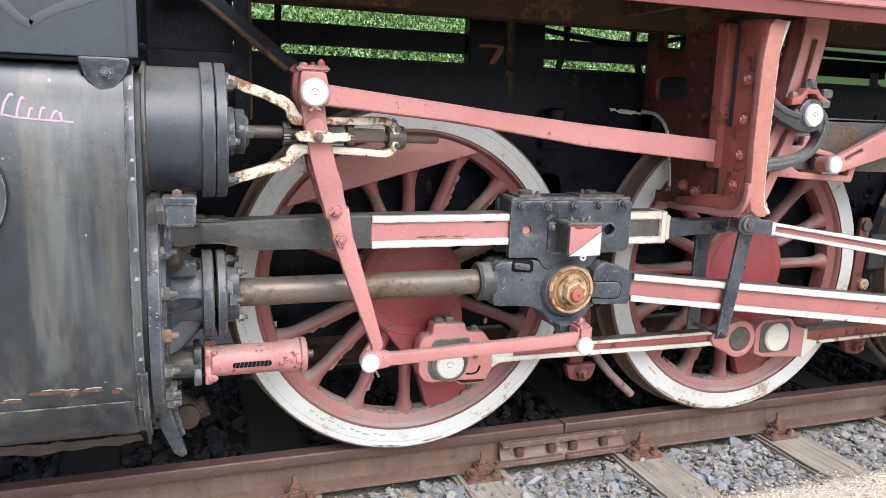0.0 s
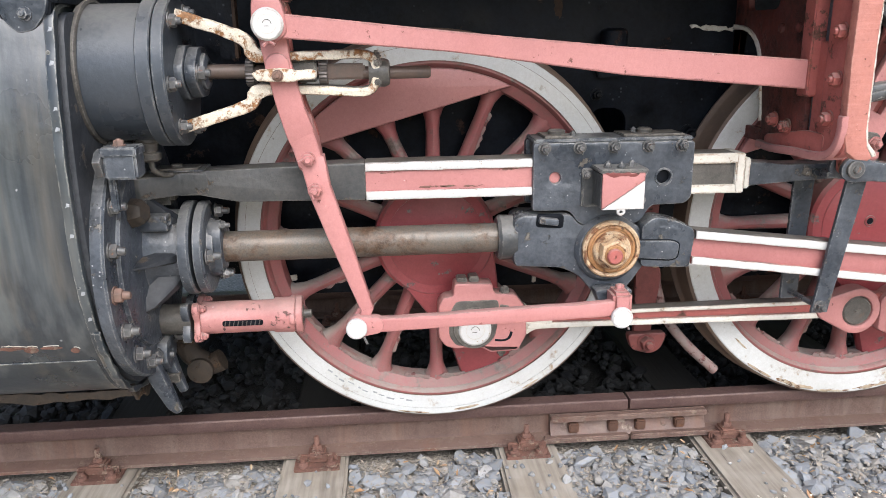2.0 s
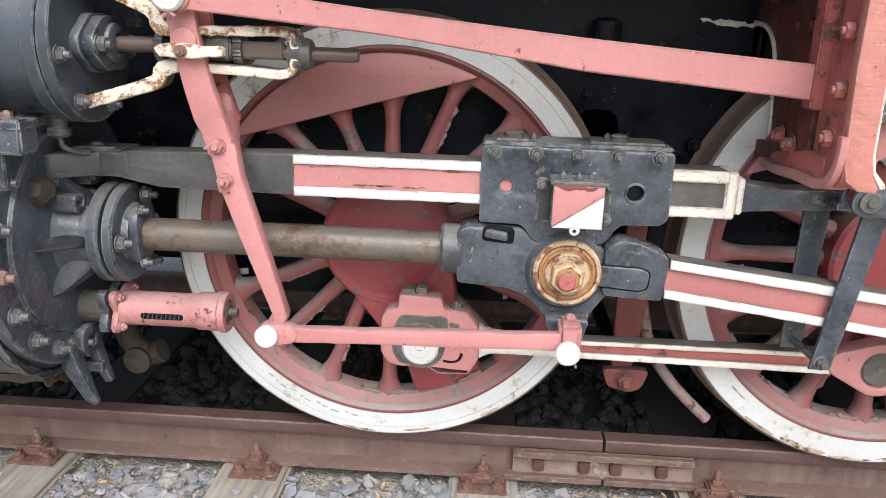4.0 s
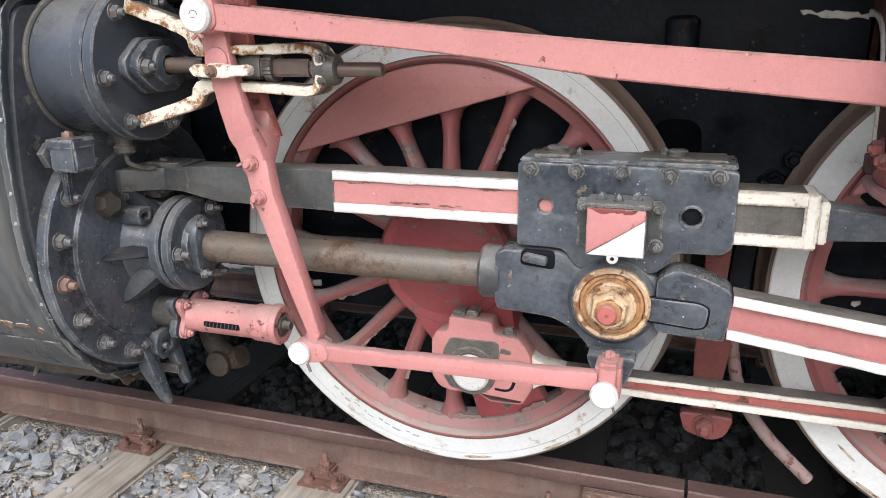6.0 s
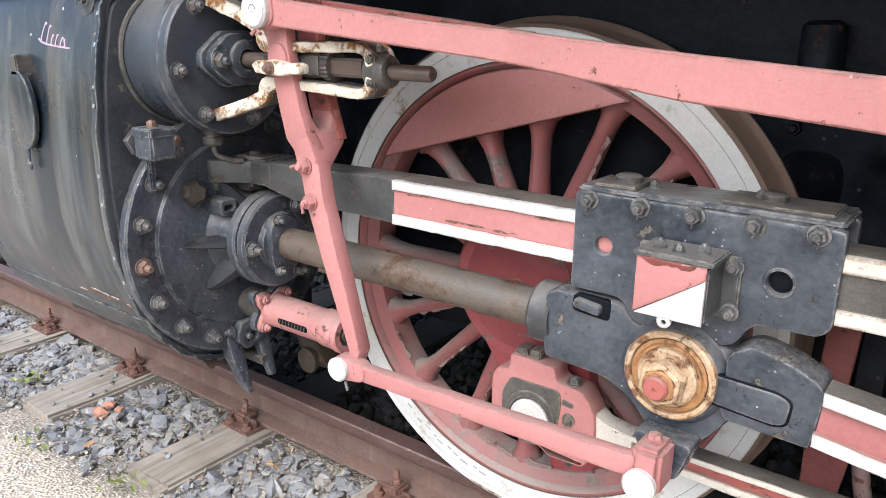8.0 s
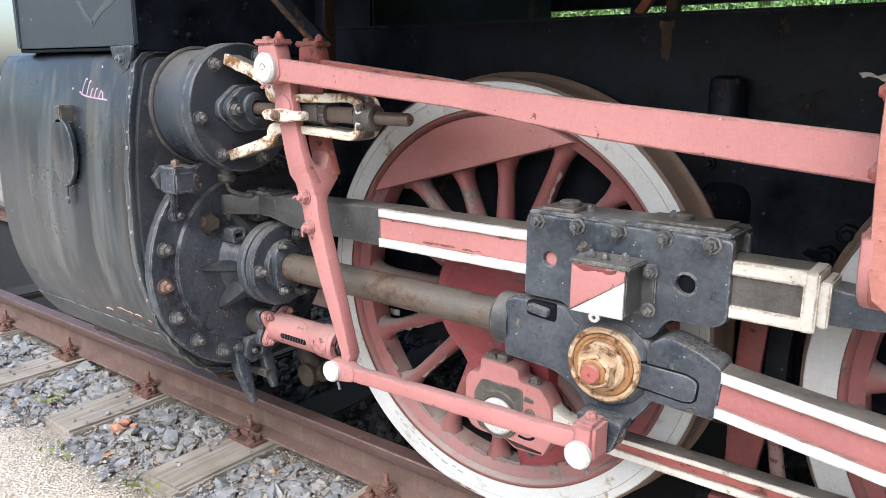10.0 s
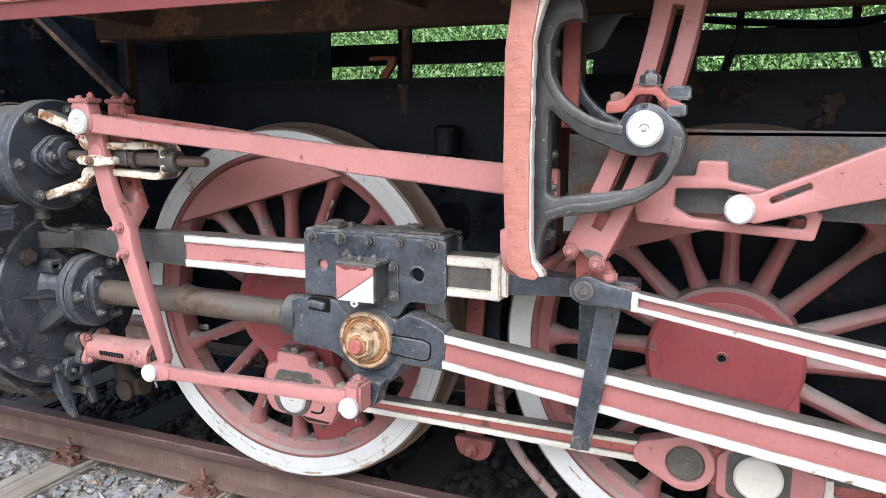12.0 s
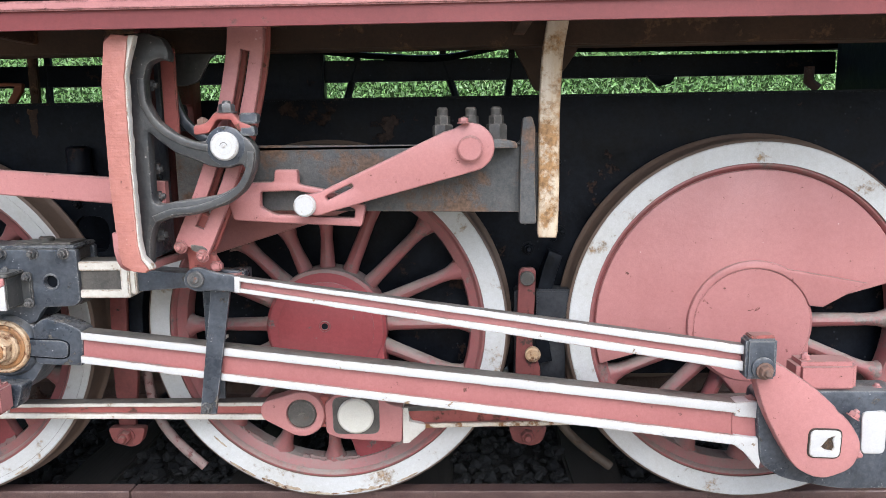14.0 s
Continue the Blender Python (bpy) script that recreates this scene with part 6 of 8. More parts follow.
part("split_pin", tube([(-0.366, LY0 - 0.012, 0.962), (-0.360, LY0 - 0.014, 0.938)], 0.004, 6), red, cl)
part("die_boss", plate(circle(-0.438, 1.315, 0.034, 22), LY0 - 0.006, LY1, bevel=0.004), red, cl)

# ---- radius rod ----
rr = thing("radius_rod", (0.3, -0.45, 1.22), "long faded red radius rod with a forked front end", "radius rod")
ROD_TOP = ((-0.425, 1.452), (0.03, 1.402), (0.55, 1.352), (1.20, 1.300))
ROD_LOW = ((-0.425, 1.388), (0.03, 1.346), (0.10, 1.337), (0.55, 1.272), (1.20, 1.213))


def along(line, x):
    return float(np.interp(x, [p[0] for p in line], [p[1] for p in line]))


def fork_bar(y_wide, y_close, thick, last):
    """One bar of the forked rod: it bends in from the fork's width to the shank."""
    bm, rings = bmesh.new(), []
    for x in [-0.425, -0.2, -0.06] + [-0.01 + 0.02 * k for k in range(13)] + [x for x in (0.32, 0.45, 0.55, 0.68, 0.9, 1.2) if x <= last]:
        k = min(max((x + 0.01) / 0.24, 0), 1)
        y = y_wide + (y_close - y_wide) * k * k * (3 - 2 * k)
        z1, z0, e = along(ROD_TOP, x), along(ROD_LOW, x), 0.0035
        rings.append([bm.verts.new((x, y + dy, z)) for dy, z in ((0, z0 + e), (0, z1 - e), (e, z1), (thick - e, z1), (thick, z1 - e), (thick, z0 + e), (thick - e, z0), (e, z0))])
    for a, b in zip(rings, rings[1:]):
        for k in range(8):
            bm.faces.new((a[k], a[(k + 1) % 8], b[(k + 1) % 8], b[k]))
    bm.faces.new(rings[0][::-1])
    bm.faces.new(rings[-1])
    return bm


part("front_bar", fork_bar(-0.478, -0.408, 0.031, 1.2), red, rr)
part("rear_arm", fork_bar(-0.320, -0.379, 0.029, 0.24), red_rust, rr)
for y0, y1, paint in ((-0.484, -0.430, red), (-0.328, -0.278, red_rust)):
    head = rounded([(-0.490, 1.490), (-0.415, 1.490), (-0.405, 1.452), (-0.400, 1.40), (-0.430, 1.378), (-0.475, 1.380), (-0.495, 1.41)], 0.014)
    part("head", plate(head, y0, y1, bevel=0.006), paint, rr)
    part("head_cap", block(-0.502, -0.403, y0 - 0.006, y1 + 0.006, 1.487, 1.504, 0.005), paint, rr)
    part("cap_screw", nut_mesh((-0.425, (y0 + y1) / 2, 1.504), (0, 0, 1), 0.012, 1.0), red_rust, rr)
    part("cap_stud", lathe([(0, 0), (0.013, 0), (0.012, 0.008), (0, 0.010)], (-0.478, (y0 + y1) / 2, 1.504), (0, 0, 1), 12), paint, rr)
part("pin_cap", lathe([(0, 0), (0.042, 0), (0.043, 0.012), (0.038, 0.018), (0, 0.018)], (-0.450, -0.484, 1.424), (0, -1, 0), 32), white, rr, "round white pin cap")
cap_marks(rr, -0.450, -0.502, 1.424, 0.042)
part("split_pin", join(tube([(-0.450, -0.49, 1.382), (-0.465, -0.495, 1.368)], 0.005, 6), tube([(-0.450, -0.49, 1.382), (-0.432, -0.495, 1.370)], 0.005, 6)), red, rr)
ext = rounded([(1.391, 1.24), (1.477, 1.291), (1.549, 1.291), (1.554, 1.332), (1.628, 1.331), (1.629, 1.282), (1.706, 1.267), (1.83, 1.219), (1.848, 1.209), (1.832, 1.141), (1.551, 1.157), (1.412, 1.167)], 0.010)
part("slotted_end", plate(ext, -0.386, -0.350, holes=[rounded([(1.503, 1.259), (1.623, 1.261), (1.706, 1.245), (1.812, 1.199), (1.809, 1.17), (1.547, 1.185), (1.502, 1.21)], 0.008)], bevel=0.006), red, rr)
part("slot_block", plate([(1.629, 1.193), (1.727, 1.188), (1.727, 1.24), (1.629, 1.245)], -0.380, -0.355), grime, rr)

# ---- expansion link and its bracket ----
bk = thing("link_bracket", (1.15, -0.3, 1.03), "heavy red bracket plate with rough painted edge, white line and bolts", "bracket")
col = rounded([(-0.640, 1.062), (-0.610, 1.038), (-0.503, 1.032), (-0.503, 1.742), (-0.615, 1.742), (-0.638, 1.715)], [0.08, 0.08, 0.004, 0.004, 0.03, 0.02])
part("column", plate(col, 1.118, 1.152, bevel=0.005, plane="yz"), red_rust, bk).location = (0.004, 0.043, 0)
part("front_edge", plate([(1.088, 1.10), (1.098, 1.06), (1.128, 1.038), (1.166, 1.034), (1.176, 1.045), (1.158, 1.075), (1.150, 1.12), (1.147, 1.34), (1.150, 1.62), (1.170, 1.735), (1.120, 1.740), (1.096, 1.715), (1.080, 1.60), (1.079, 1.30)], -0.645, -0.610, bevel=0.006), red_rough, bk, "rough pale red edge").location = (0.031, 0.043, 0)
part("white_line", plate(ragged([(1.178, 1.044), (1.192, 1.046), (1.187, 1.058), (1.1625, 1.085), (1.1545, 1.14), (1.1515, 1.34), (1.1545, 1.62), (1.188, 1.735), (1.169, 1.736), (1.149, 1.62), (1.146, 1.34), (1.149, 1.12), (1.157, 1.075)], 0.02, 0.0010, 6), -0.641, -0.612, bevel=0.003), white_worn, bk, "white painted line").location = (0.031, 0.043, 0)
inner = rounded([(-0.380, 1.03), (0.135, 1.03), (0.135, 1.80), (-0.380, 1.80)], 0.012)
cut1 = rounded([(-0.165, 1.46), (0.044, 1.46), (0.044, 1.557), (-0.165, 1.557)], 0.03)
cut0 = rounded([(-0.134, 1.66), (0.016, 1.66), (0.016, 1.775), (-0.134, 1.775)], 0.03)
ARCH = [(0.128, 1.075), (0.128, 1.405)] + smooth_line([(0.08, 1.405), (0.01, 1.388), (-0.05, 1.345), (-0.085, 1.28), (-0.105, 1.19), (-0.122, 1.075)], 4)
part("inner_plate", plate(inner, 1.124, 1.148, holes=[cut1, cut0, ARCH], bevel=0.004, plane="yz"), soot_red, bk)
part("slot_strip", block(1.100, 1.150, -0.418, -0.360, 1.20, 1.74, 0.004), red_rust, bk)
part("foot", plate(ragged(ribbon(smooth_line([(-0.629, 1.16), (-0.625, 1.10), (-0.595, 1.055), (-0.53, 1.034), (-0.40, 1.030), (-0.26, 1.022), (-0.17, 1.026)], 5), 0.026), 0.02, 0.001, 3), 1.084, 1.152, bevel=0.007, plane="yz"), red, bk).location = (0.020, 0.040, 0)
part("gusset", plate(rounded([(1.152, 1.80), (1.396, 1.80), (1.384, 1.722), (1.322, 1.708), (1.275, 1.622), (1.215, 1.608), (1.152, 1.62)], 0.02), -0.242, -0.226, holes=[circle(1.327, 1.760, 0.022, 20)], bevel=0.003), arm_paint, bk, "dark grey gusset plate with a round hole")
part("infill", block(1.128, 1.150, -0.468, -0.405, 1.03, 1.36, 0.003), red_rust, bk)
part("foot_web", plate(rounded([(-0.50, 1.03), (-0.16, 1.02), (-0.16, 1.06), (-0.40, 1.10), (-0.50, 1.10)], 0.02), 1.118, 1.148, bevel=0.005, plane="yz"), red_rust, bk)
part("top_plate", block(1.06, 1.60, -0.55, 0.135, 1.785, 1.806, 0.004), brown_sheet, bk)
for y, z in ((-0.53, 1.386), (-0.53, 1.256), (-0.51, 1.144), (-0.53, 1.53), (-0.30, 1.10), (-0.22, 1.115)):
    part("bolt", nut_mesh(((1.122 if y < -0.47 else 1.118), y, z), (-1, 0, 0), 0.020, 0.6), red_rust, bk)
for n in range(8):
    part("rivet", lathe([(0, 0), (0.016, 0), (0.014, 0.008), (0.006, 0.012), (0, 0.013)], (1.124, -0.20 - 0.10 * (n % 2), 1.40 + 0.10 * (n // 2)), (-1, 0, 0), 12), soot_red, bk)
part("torn_edge", plate(ragged(ribbon(smooth_line([(0.128, 1.408), (0.06, 1.404), (0.005, 1.390), (-0.05, 1.352), (-0.085, 1.285), (-0.105, 1.19), (-0.120, 1.10)], 4), [0.020, 0.018, 0.016, 0.014] + [0.015, 0.011] * 7 + [0.008] * 7), 0.010, 0.0022, 9), 1.116, 1.126, bevel=0.002, plane="yz"), white_worn, bk, "chipped cream edge of the arch")

cast = rounded([(1.160, 1.722), (1.225, 1.728), (1.272, 1.712), (1.290, 1.676), (1.288, 1.642), (1.262, 1.654), (1.226, 1.640), (1.210, 1.586), (1.212, 1.535), (1.240, 1.478), (1.290, 1.438), (1.340, 1.416), (1.380, 1.416), (1.400, 1.448), (1.44, 1.458), (1.478, 1.445), (1.514, 1.415), (1.530, 1.385), (1.520, 1.332), (1.488, 1.272), (1.435, 1.232), (1.345, 1.203), (1.257, 1.190), (1.213, 1.176), (1.196, 1.13), (1.190, 1.05), (1.160, 1.05)], 0.014, 3)
hole_a = rounded([(1.212, 1.448), (1.240, 1.420), (1.290, 1.382), (1.346, 1.362), (1.390, 1.342), (1.44, 1.336), (1.484, 1.350), (1.492, 1.325), (1.472, 1.290), (1.416, 1.262), (1.346, 1.250), (1.277, 1.242), (1.226, 1.232), (1.210, 1.248)], 0.014, 3)
lc = thing("link_bearing", (1.3, -0.5, 1.05), "black cast bearing arms holding the expansion link", "bearing bracket", shift=(-0.004, 0.097, -0.008), size=1.05)
outer = part("outer_arm", plate(cast, -0.615, -0.560, holes=[hole_a], bevel=0.012), arm_paint, lc)
lower_line = smooth_line([(1.186, 1.178), (1.262, 1.209), (1.343, 1.220), (1.426, 1.247), (1.474, 1.281), (1.504, 1.334), (1.512, 1.385)], 5)
part("lower_rib", plate(ribbon([p for p in lower_line if p[0] > 1.208], 0.022), -0.6215, -0.606, bevel=0.006), arm_paint, lc)
upper_line = smooth_line([(1.204, 1.60), (1.206, 1.53), (1.238, 1.470), (1.288, 1.430), (1.340, 1.408), (1.388, 1.398)], 5)
part("upper_rib", plate(ribbon(upper_line, 0.022), -0.6215, -0.606, bevel=0.006), arm_paint, lc)
part("cap_seat", lathe([(0, 0), (0.056, 0), (0.058, 0.004), (0.058, 0.014), (0.052, 0.018), (0, 0.018)], (1.438, -0.600, 1.402), (0, -1, 0), 36), black, lc)
arm_back = ribbon(smooth_line([(1.20, 1.62), (1.232, 1.50), (1.282, 1.44), (1.345, 1.405), (1.42, 1.40)], 5), 0.030)
part("inner_arm", plate(arm_back, -0.405, -0.375, bevel=0.008), black, lc)
part("inner_low_arm", plate(ribbon(smooth_line([(1.20, 1.19), (1.262, 1.209), (1.343, 1.225), (1.42, 1.26), (1.455, 1.32), (1.43, 1.40)], 5), 0.034), -0.405, -0.375, bevel=0.008), black, lc)
part("back_flange", plate(rounded([(-0.602, 1.06), (-0.365, 1.06), (-0.365, 1.66), (-0.40, 1.72), (-0.602, 1.73)], 0.03), 1.152, 1.176, holes=[rounded([(-0.47, 1.44), (-0.40, 1.44), (-0.40, 1.66), (-0.47, 1.66)], 0.02)], bevel=0.005, plane="yz"), black, lc)
part("root_rib", plate(rounded([(-0.60, 1.08), (-0.54, 1.08), (-0.54, 1.70), (-0.60, 1.70)], 0.02), 1.150, 1.186, bevel=0.005, plane="yz"), black, lc)
bolts(lc, [((1.178, -0.505, z), (1, 0, 0), 0.018) for z in (1.13, 1.25, 1.335, 1.47, 1.585, 1.66)], nut_black)
part("red_liner", block(1.200, 1.245, -0.45, -0.435, 1.40, 1.70, 0.003), red_rust, lc)
part("trunnion_cap", join(lathe([(0, 0), (0.041, 0), (0.042, 0.014), (0.037, 0.02), (0, 0.02)], (1.438, -0.614, 1.402), (0, -1, 0), 36), disc((1.438, -0.633, 1.402), (0, -1, 0), 0.004, 0.003, 0.001, 10)), white, lc, "round white trunnion cap")
cap_marks(lc, 1.438, -0.634, 1.402, 0.040)
part("trunnion", disc((1.435, -0.38, 1.403), (0, -1, 0), 0.03, 0.225), steel_dark, lc)
part("keep", plate(rounded([(1.345, 1.435), (1.39, 1.440), (1.415, 1.478), (1.455, 1.478), (1.475, 1.445), (1.515, 1.435), (1.515, 1.460), (1.48, 1.475), (1.46, 1.50), (1.41, 1.50), (1.385, 1.470), (1.345, 1.462)], 0.008), -0.612, -0.560, bevel=0.005), red_rust, lc)
part("keep_nut", nut_mesh((1.440, -0.588, 1.498), (0, 0, 1), 0.024, 0.6), nut_black, lc)
part("keep_nut", join(block(1.482, 1.532, -0.612, -0.565, 1.466, 1.497, 0.004), block(1.482, 1.524, -0.614, -0.567, 1.43, 1.458, 0.004)), black, lc)
part("keep_nut", nut_mesh((1.367, -0.588, 1.462), (0, 0, 1), 0.018, 0.4), nut_rust, lc)

lk = thing("expansion_link", (1.4, -0.47, 1.03), "curved slotted red expansion link", "expansion link", shift=(-0.004, 0.068, -0.003), size=1.033)
spine = smooth_line([(1.500, 1.79), (1.496, 1.70), (1.468, 1.555), (1.425, 1.40), (1.365, 1.245), (1.293, 1.085)], 6)
slot = ribbon(smooth_line([(1.496, 1.685), (1.468, 1.555), (1.425, 1.40), (1.365, 1.245), (1.322, 1.150)], 5), 0.026)
for y0, y1, paint in ((-0.508, -0.484, red), (-0.440, -0.418, red_rust)):
    part("link_plate", plate(ribbon(spine, 0.112), y0, y1, holes=[slot], bevel=0.004), paint, lk)
part("spacer", plate(ribbon(spine[-5:], 0.10), -0.486, -0.438, bevel=0.004), red_rust, lk)
part("top_spacer", plate(ribbon(spine[:4], 0.10), -0.486, -0.438, bevel=0.004), red_rust, lk)
part("tail", plate(rounded([(1.255, 1.10), (1.345, 1.06), (1.365, 1.02), (1.34, 0.99), (1.30, 0.95), (1.262, 0.97), (1.262, 1.03)], 0.014), -0.462, -0.430, bevel=0.006), red_rust, lk)
part("tail_lug", block(1.335, 1.372, -0.475, -0.445, 1.005, 1.035, 0.006), red, lk)
bolts(lk, [((1.259, -0.508, 1.090), (0, -1, 0), 0.017), ((1.327, -0.508, 1.061), (0, -1, 0), 0.017)], red)
part("die_mark", plate(rounded([(1.290, 1.098), (1.330, 1.092), (1.345, 1.078), (1.322, 1.068), (1.292, 1.080)], 0.006), -0.5095, -0.505, bevel=0.0005), grime, lk)

# ---- reversing arm and its beam ----
ra = thing("reversing_arm", (2.0, -0.5, 1.18), "faded red reversing arm with a slot and round boss", "arm", shift=(0.015, 0.068, 0.006), size=1.025)
arm = [(1.640, 1.185), (1.627, 1.21), (1.640, 1.242), (1.697, 1.252)] + [(2.088, 1.432)] + arc(2.170, 1.384, 0.075, 130, -80, 14) + [(1.860, 1.225), (1.69, 1.178)]
part("arm", plate(arm, -0.505, -0.470, holes=[rounded([(1.722, 1.226), (1.806, 1.266), (1.802, 1.279), (1.718, 1.240)], 0.006)], bevel=0.006), red, ra)
part("boss", lathe([(0, 0), (0.040, 0), (0.040, 0.022), (0.034, 0.028), (0, 0.028)], (2.170, -0.504, 1.380), (0, -1, 0), 32), red, ra)
part("shaft", disc((2.170, -0.30, 1.380), (0, -1, 0), 0.038, 0.205), steel_dark, ra)
part("pin_cap", lathe([(0, 0), (0.034, 0), (0.035, 0.016), (0.030, 0.022), (0, 0.022)], (1.655, -0.504, 1.212), (0, -1, 0), 28), white, ra, "round white pin cap")
part("pin", disc((1.655, -0.40, 1.212), (0, -1, 0), 0.02, 0.10), steel_dark, ra)
part("pin_boss", disc((1.655, -0.49, 1.212), (0, 1, 0), 0.032, 0.05), red, ra)
part("oil_plug", nut_mesh((2.15, -0.516, 1.456), (0, 0, 1), 0.015, 0.4), red, ra)

bm_ob = thing("support_beam", (1.95, -0.3, 1.16), "dark rusty steel beam carrying the reversing shaft", "beam", shift=(0.010, 0.0, 0.012))
part("beam", plate([(1.20, 1.40), (2.33, 1.388), (2.36, 1.415), (2.40, 1.425), (2.41, 1.16), (2.36, 1.12), (2.34, 1.165), (1.20, 1.185)], -0.330, -0.300, bevel=0.004), beam_paint, bm_ob)
part("beam_top", block(1.20, 2.40, -0.33, -0.20, 1.378, 1.390, 0.002), grime, bm_ob)
part("bearing_block", plate(rounded([(2.05, 1.378), (2.33, 1.378), (2.325, 1.398), (2.28, 1.408), (2.08, 1.408), (2.055, 1.398)], 0.006), -0.42, -0.31, bevel=0.004), beam_paint, bm_ob)
for x in (2.092, 2.183, 2.264):
    part("bearing_nut", join(lathe([(0, 0), (0.034, 0), (0.034, 0.044), (0.030, 0.050), (0, 0.050)], (x, -0.37, 1.405), (0, 0, 1), 6), lathe([(0, 0), (0.025, 0), (0.025, 0.026), (0, 0.026)], (x, -0.37, 1.455), (0, 0, 1), 6, 0.5), lathe([(0, 0), (0.018, 0), (0.018, 0.022), (0.012, 0.028), (0, 0.028)], (x, -0.37, 1.481), (0, 0, 1), 16)), grime, bm_ob)
part("end_plate", plate(rounded([(2.338, 1.130), (2.394, 1.130), (2.388, 1.30), (2.390, 1.44), (2.378, 1.478), (2.350, 1.474), (2.342, 1.40)], 0.010), -0.372, -0.325, bevel=0.005), beam_paint, bm_ob)

# guard hanger in front of and behind the connecting rod
gh = thing("guard_hanger", (1.3, -0.35, 0.48), "black flat steel guard hanger round the connecting rod", "hanger", shift=(0.008, 0.008, 0.004))
part("front_strap", plate([(1.304, 0.955), (1.372, 0.955), (1.290, 0.482), (1.234, 0.482)], -0.362, -0.346, bevel=0.004), black, gh)
part("rear_strap", plate([(1.215, 0.955), (1.290, 0.955), (1.272, 0.480), (1.212, 0.480)], -0.205, -0.190, bevel=0.004), black, gh)
part("spacer", tube([(1.258, -0.355, 0.505), (1.245, -0.19, 0.505)], 0.011, 10), black, gh)
part("top_strap", block(1.23, 1.375, -0.362, -0.19, 0.935, 0.955, 0.003), black, gh)
bolts(gh, [((1.260, -0.362, 0.505), (0, -1, 0), 0.017)], nut_black)

# ---- brake gear ----
def brake(x, label):
    b = thing("brake_hanger", (x, 0.0, 0.2), label, "brake hanger", "brake hangers between the wheels")
    part("hanger", plate(rounded([(x - 0.03, 0.925), (x + 0.035, 0.925), (x + 0.03, 0.78), (x + 0.02, 0.62), (x + 0.055, 0.52), (x + 0.02, 0.24), (x - 0.04, 0.24), (x - 0.045, 0.52), (x - 0.04, 0.70)], 0.022), 0.01, 0.035, bevel=0.005), dull_red, b)
    part("top_pin", disc((x, 0.012, 0.885), (0, -1, 0), 0.028, 0.018), grime, b)
    part("lower_pin", lathe([(0, 0), (0.03, 0), (0.03, 0.02), (0.022, 0.026), (0, 0.026)], (x + 0.022, 0.012, 0.585), (0, -1, 0), 20), ochre, b, "rusty ochre pin")
    part("shoe", plate(arc(x + 0.80, 0.70, 0.715, 192, 158, 10) + arc(x + 0.80, 0.70, 0.77, 158, 192, 10), 0.02, 0.10, bevel=0.004), black_flat, b)
    part("beam_end", plate(rounded([(x - 0.075, 0.30), (x + 0.08, 0.30), (x + 0.06, 0.235), (x + 0.02, 0.215), (x - 0.055, 0.235)], 0.02), -0.02, 0.02, bevel=0.006), dull_red, b)
    part("beam_nut", nut_mesh((x, -0.02, 0.265), (0, -1, 0), 0.028), dull_red, b)
    part("cross_beam", tube([(x, 0.02, 0.265), (x, 1.6, 0.265)], 0.03, 10), black_flat, b)
    return b


brake(0.812, "rusty red brake hanger behind the slide bar's end")
brake(2.405, "red brake hanger with an ochre pin between two wheels")
pipe = thing("sand_pipe", (1.05, 0.02, 0.11), "bent rusty sanding pipe ending above the rail", "pipe")
part("pipe", tube(smooth_line([(0.86, 0.10, 0.55), (0.90, 0.06, 0.36), (0.98, 0.03, 0.24), (1.108, 0.018, 0.118)], 5), 0.019, 12), flake_paint, pipe)
pipe2 = thing("sand_pipe", (2.6, 0.02, 0.11), "bent dark sanding pipe behind the rear wheel", "pipe")
part("pipe", tube(smooth_line([(2.46, 0.10, 0.5), (2.52, 0.06, 0.33), (2.60, 0.04, 0.22), (2.74, 0.03, 0.11)], 5), 0.019, 12), soot_brown, pipe2)

# ---- track ----
RAIL = [(0.035, -0.004), (0.039, 0.0), (0.101, 0.0), (0.105, -0.004), (0.106, -0.038), (0.100, -0.046), (0.080, -0.054), (0.077, -0.07), (0.077, -0.12), (0.082, -0.135), (0.133, -0.148), (0.133, -0.160), (0.007, -0.160), (0.007, -0.148), (0.058, -0.135), (0.063, -0.12), (0.063, -0.07), (0.060, -0.054), (0.040, -0.046), (0.034, -0.038)]
JOINT = 0.780
bolt_rust = material("dark_orange_rust", (0.105, 0.050, 0.030), (0.070, 0.038, 0.028), 0.8, blotch=20, amount=0.9, wear=(0.17, 0.075, 0.035), wear_at=0.56, wear_scale=26, bump=0.8, lump=1.5, wear_soft=0.08)


def rail(x0, x1, dy, label):
    r = thing("rail", ((x0 + x1) / 2, 0.07 + dy, -0.16), label, "rail", "rails of the track", "structure")
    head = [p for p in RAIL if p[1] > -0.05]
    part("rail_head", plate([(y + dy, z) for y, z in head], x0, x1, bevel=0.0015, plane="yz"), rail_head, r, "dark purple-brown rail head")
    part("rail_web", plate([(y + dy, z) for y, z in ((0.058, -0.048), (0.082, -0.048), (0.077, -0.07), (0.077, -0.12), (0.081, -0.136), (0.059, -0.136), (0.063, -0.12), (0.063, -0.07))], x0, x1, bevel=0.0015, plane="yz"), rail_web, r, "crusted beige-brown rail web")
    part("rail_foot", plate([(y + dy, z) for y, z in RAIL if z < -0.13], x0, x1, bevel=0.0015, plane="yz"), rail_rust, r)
    return r


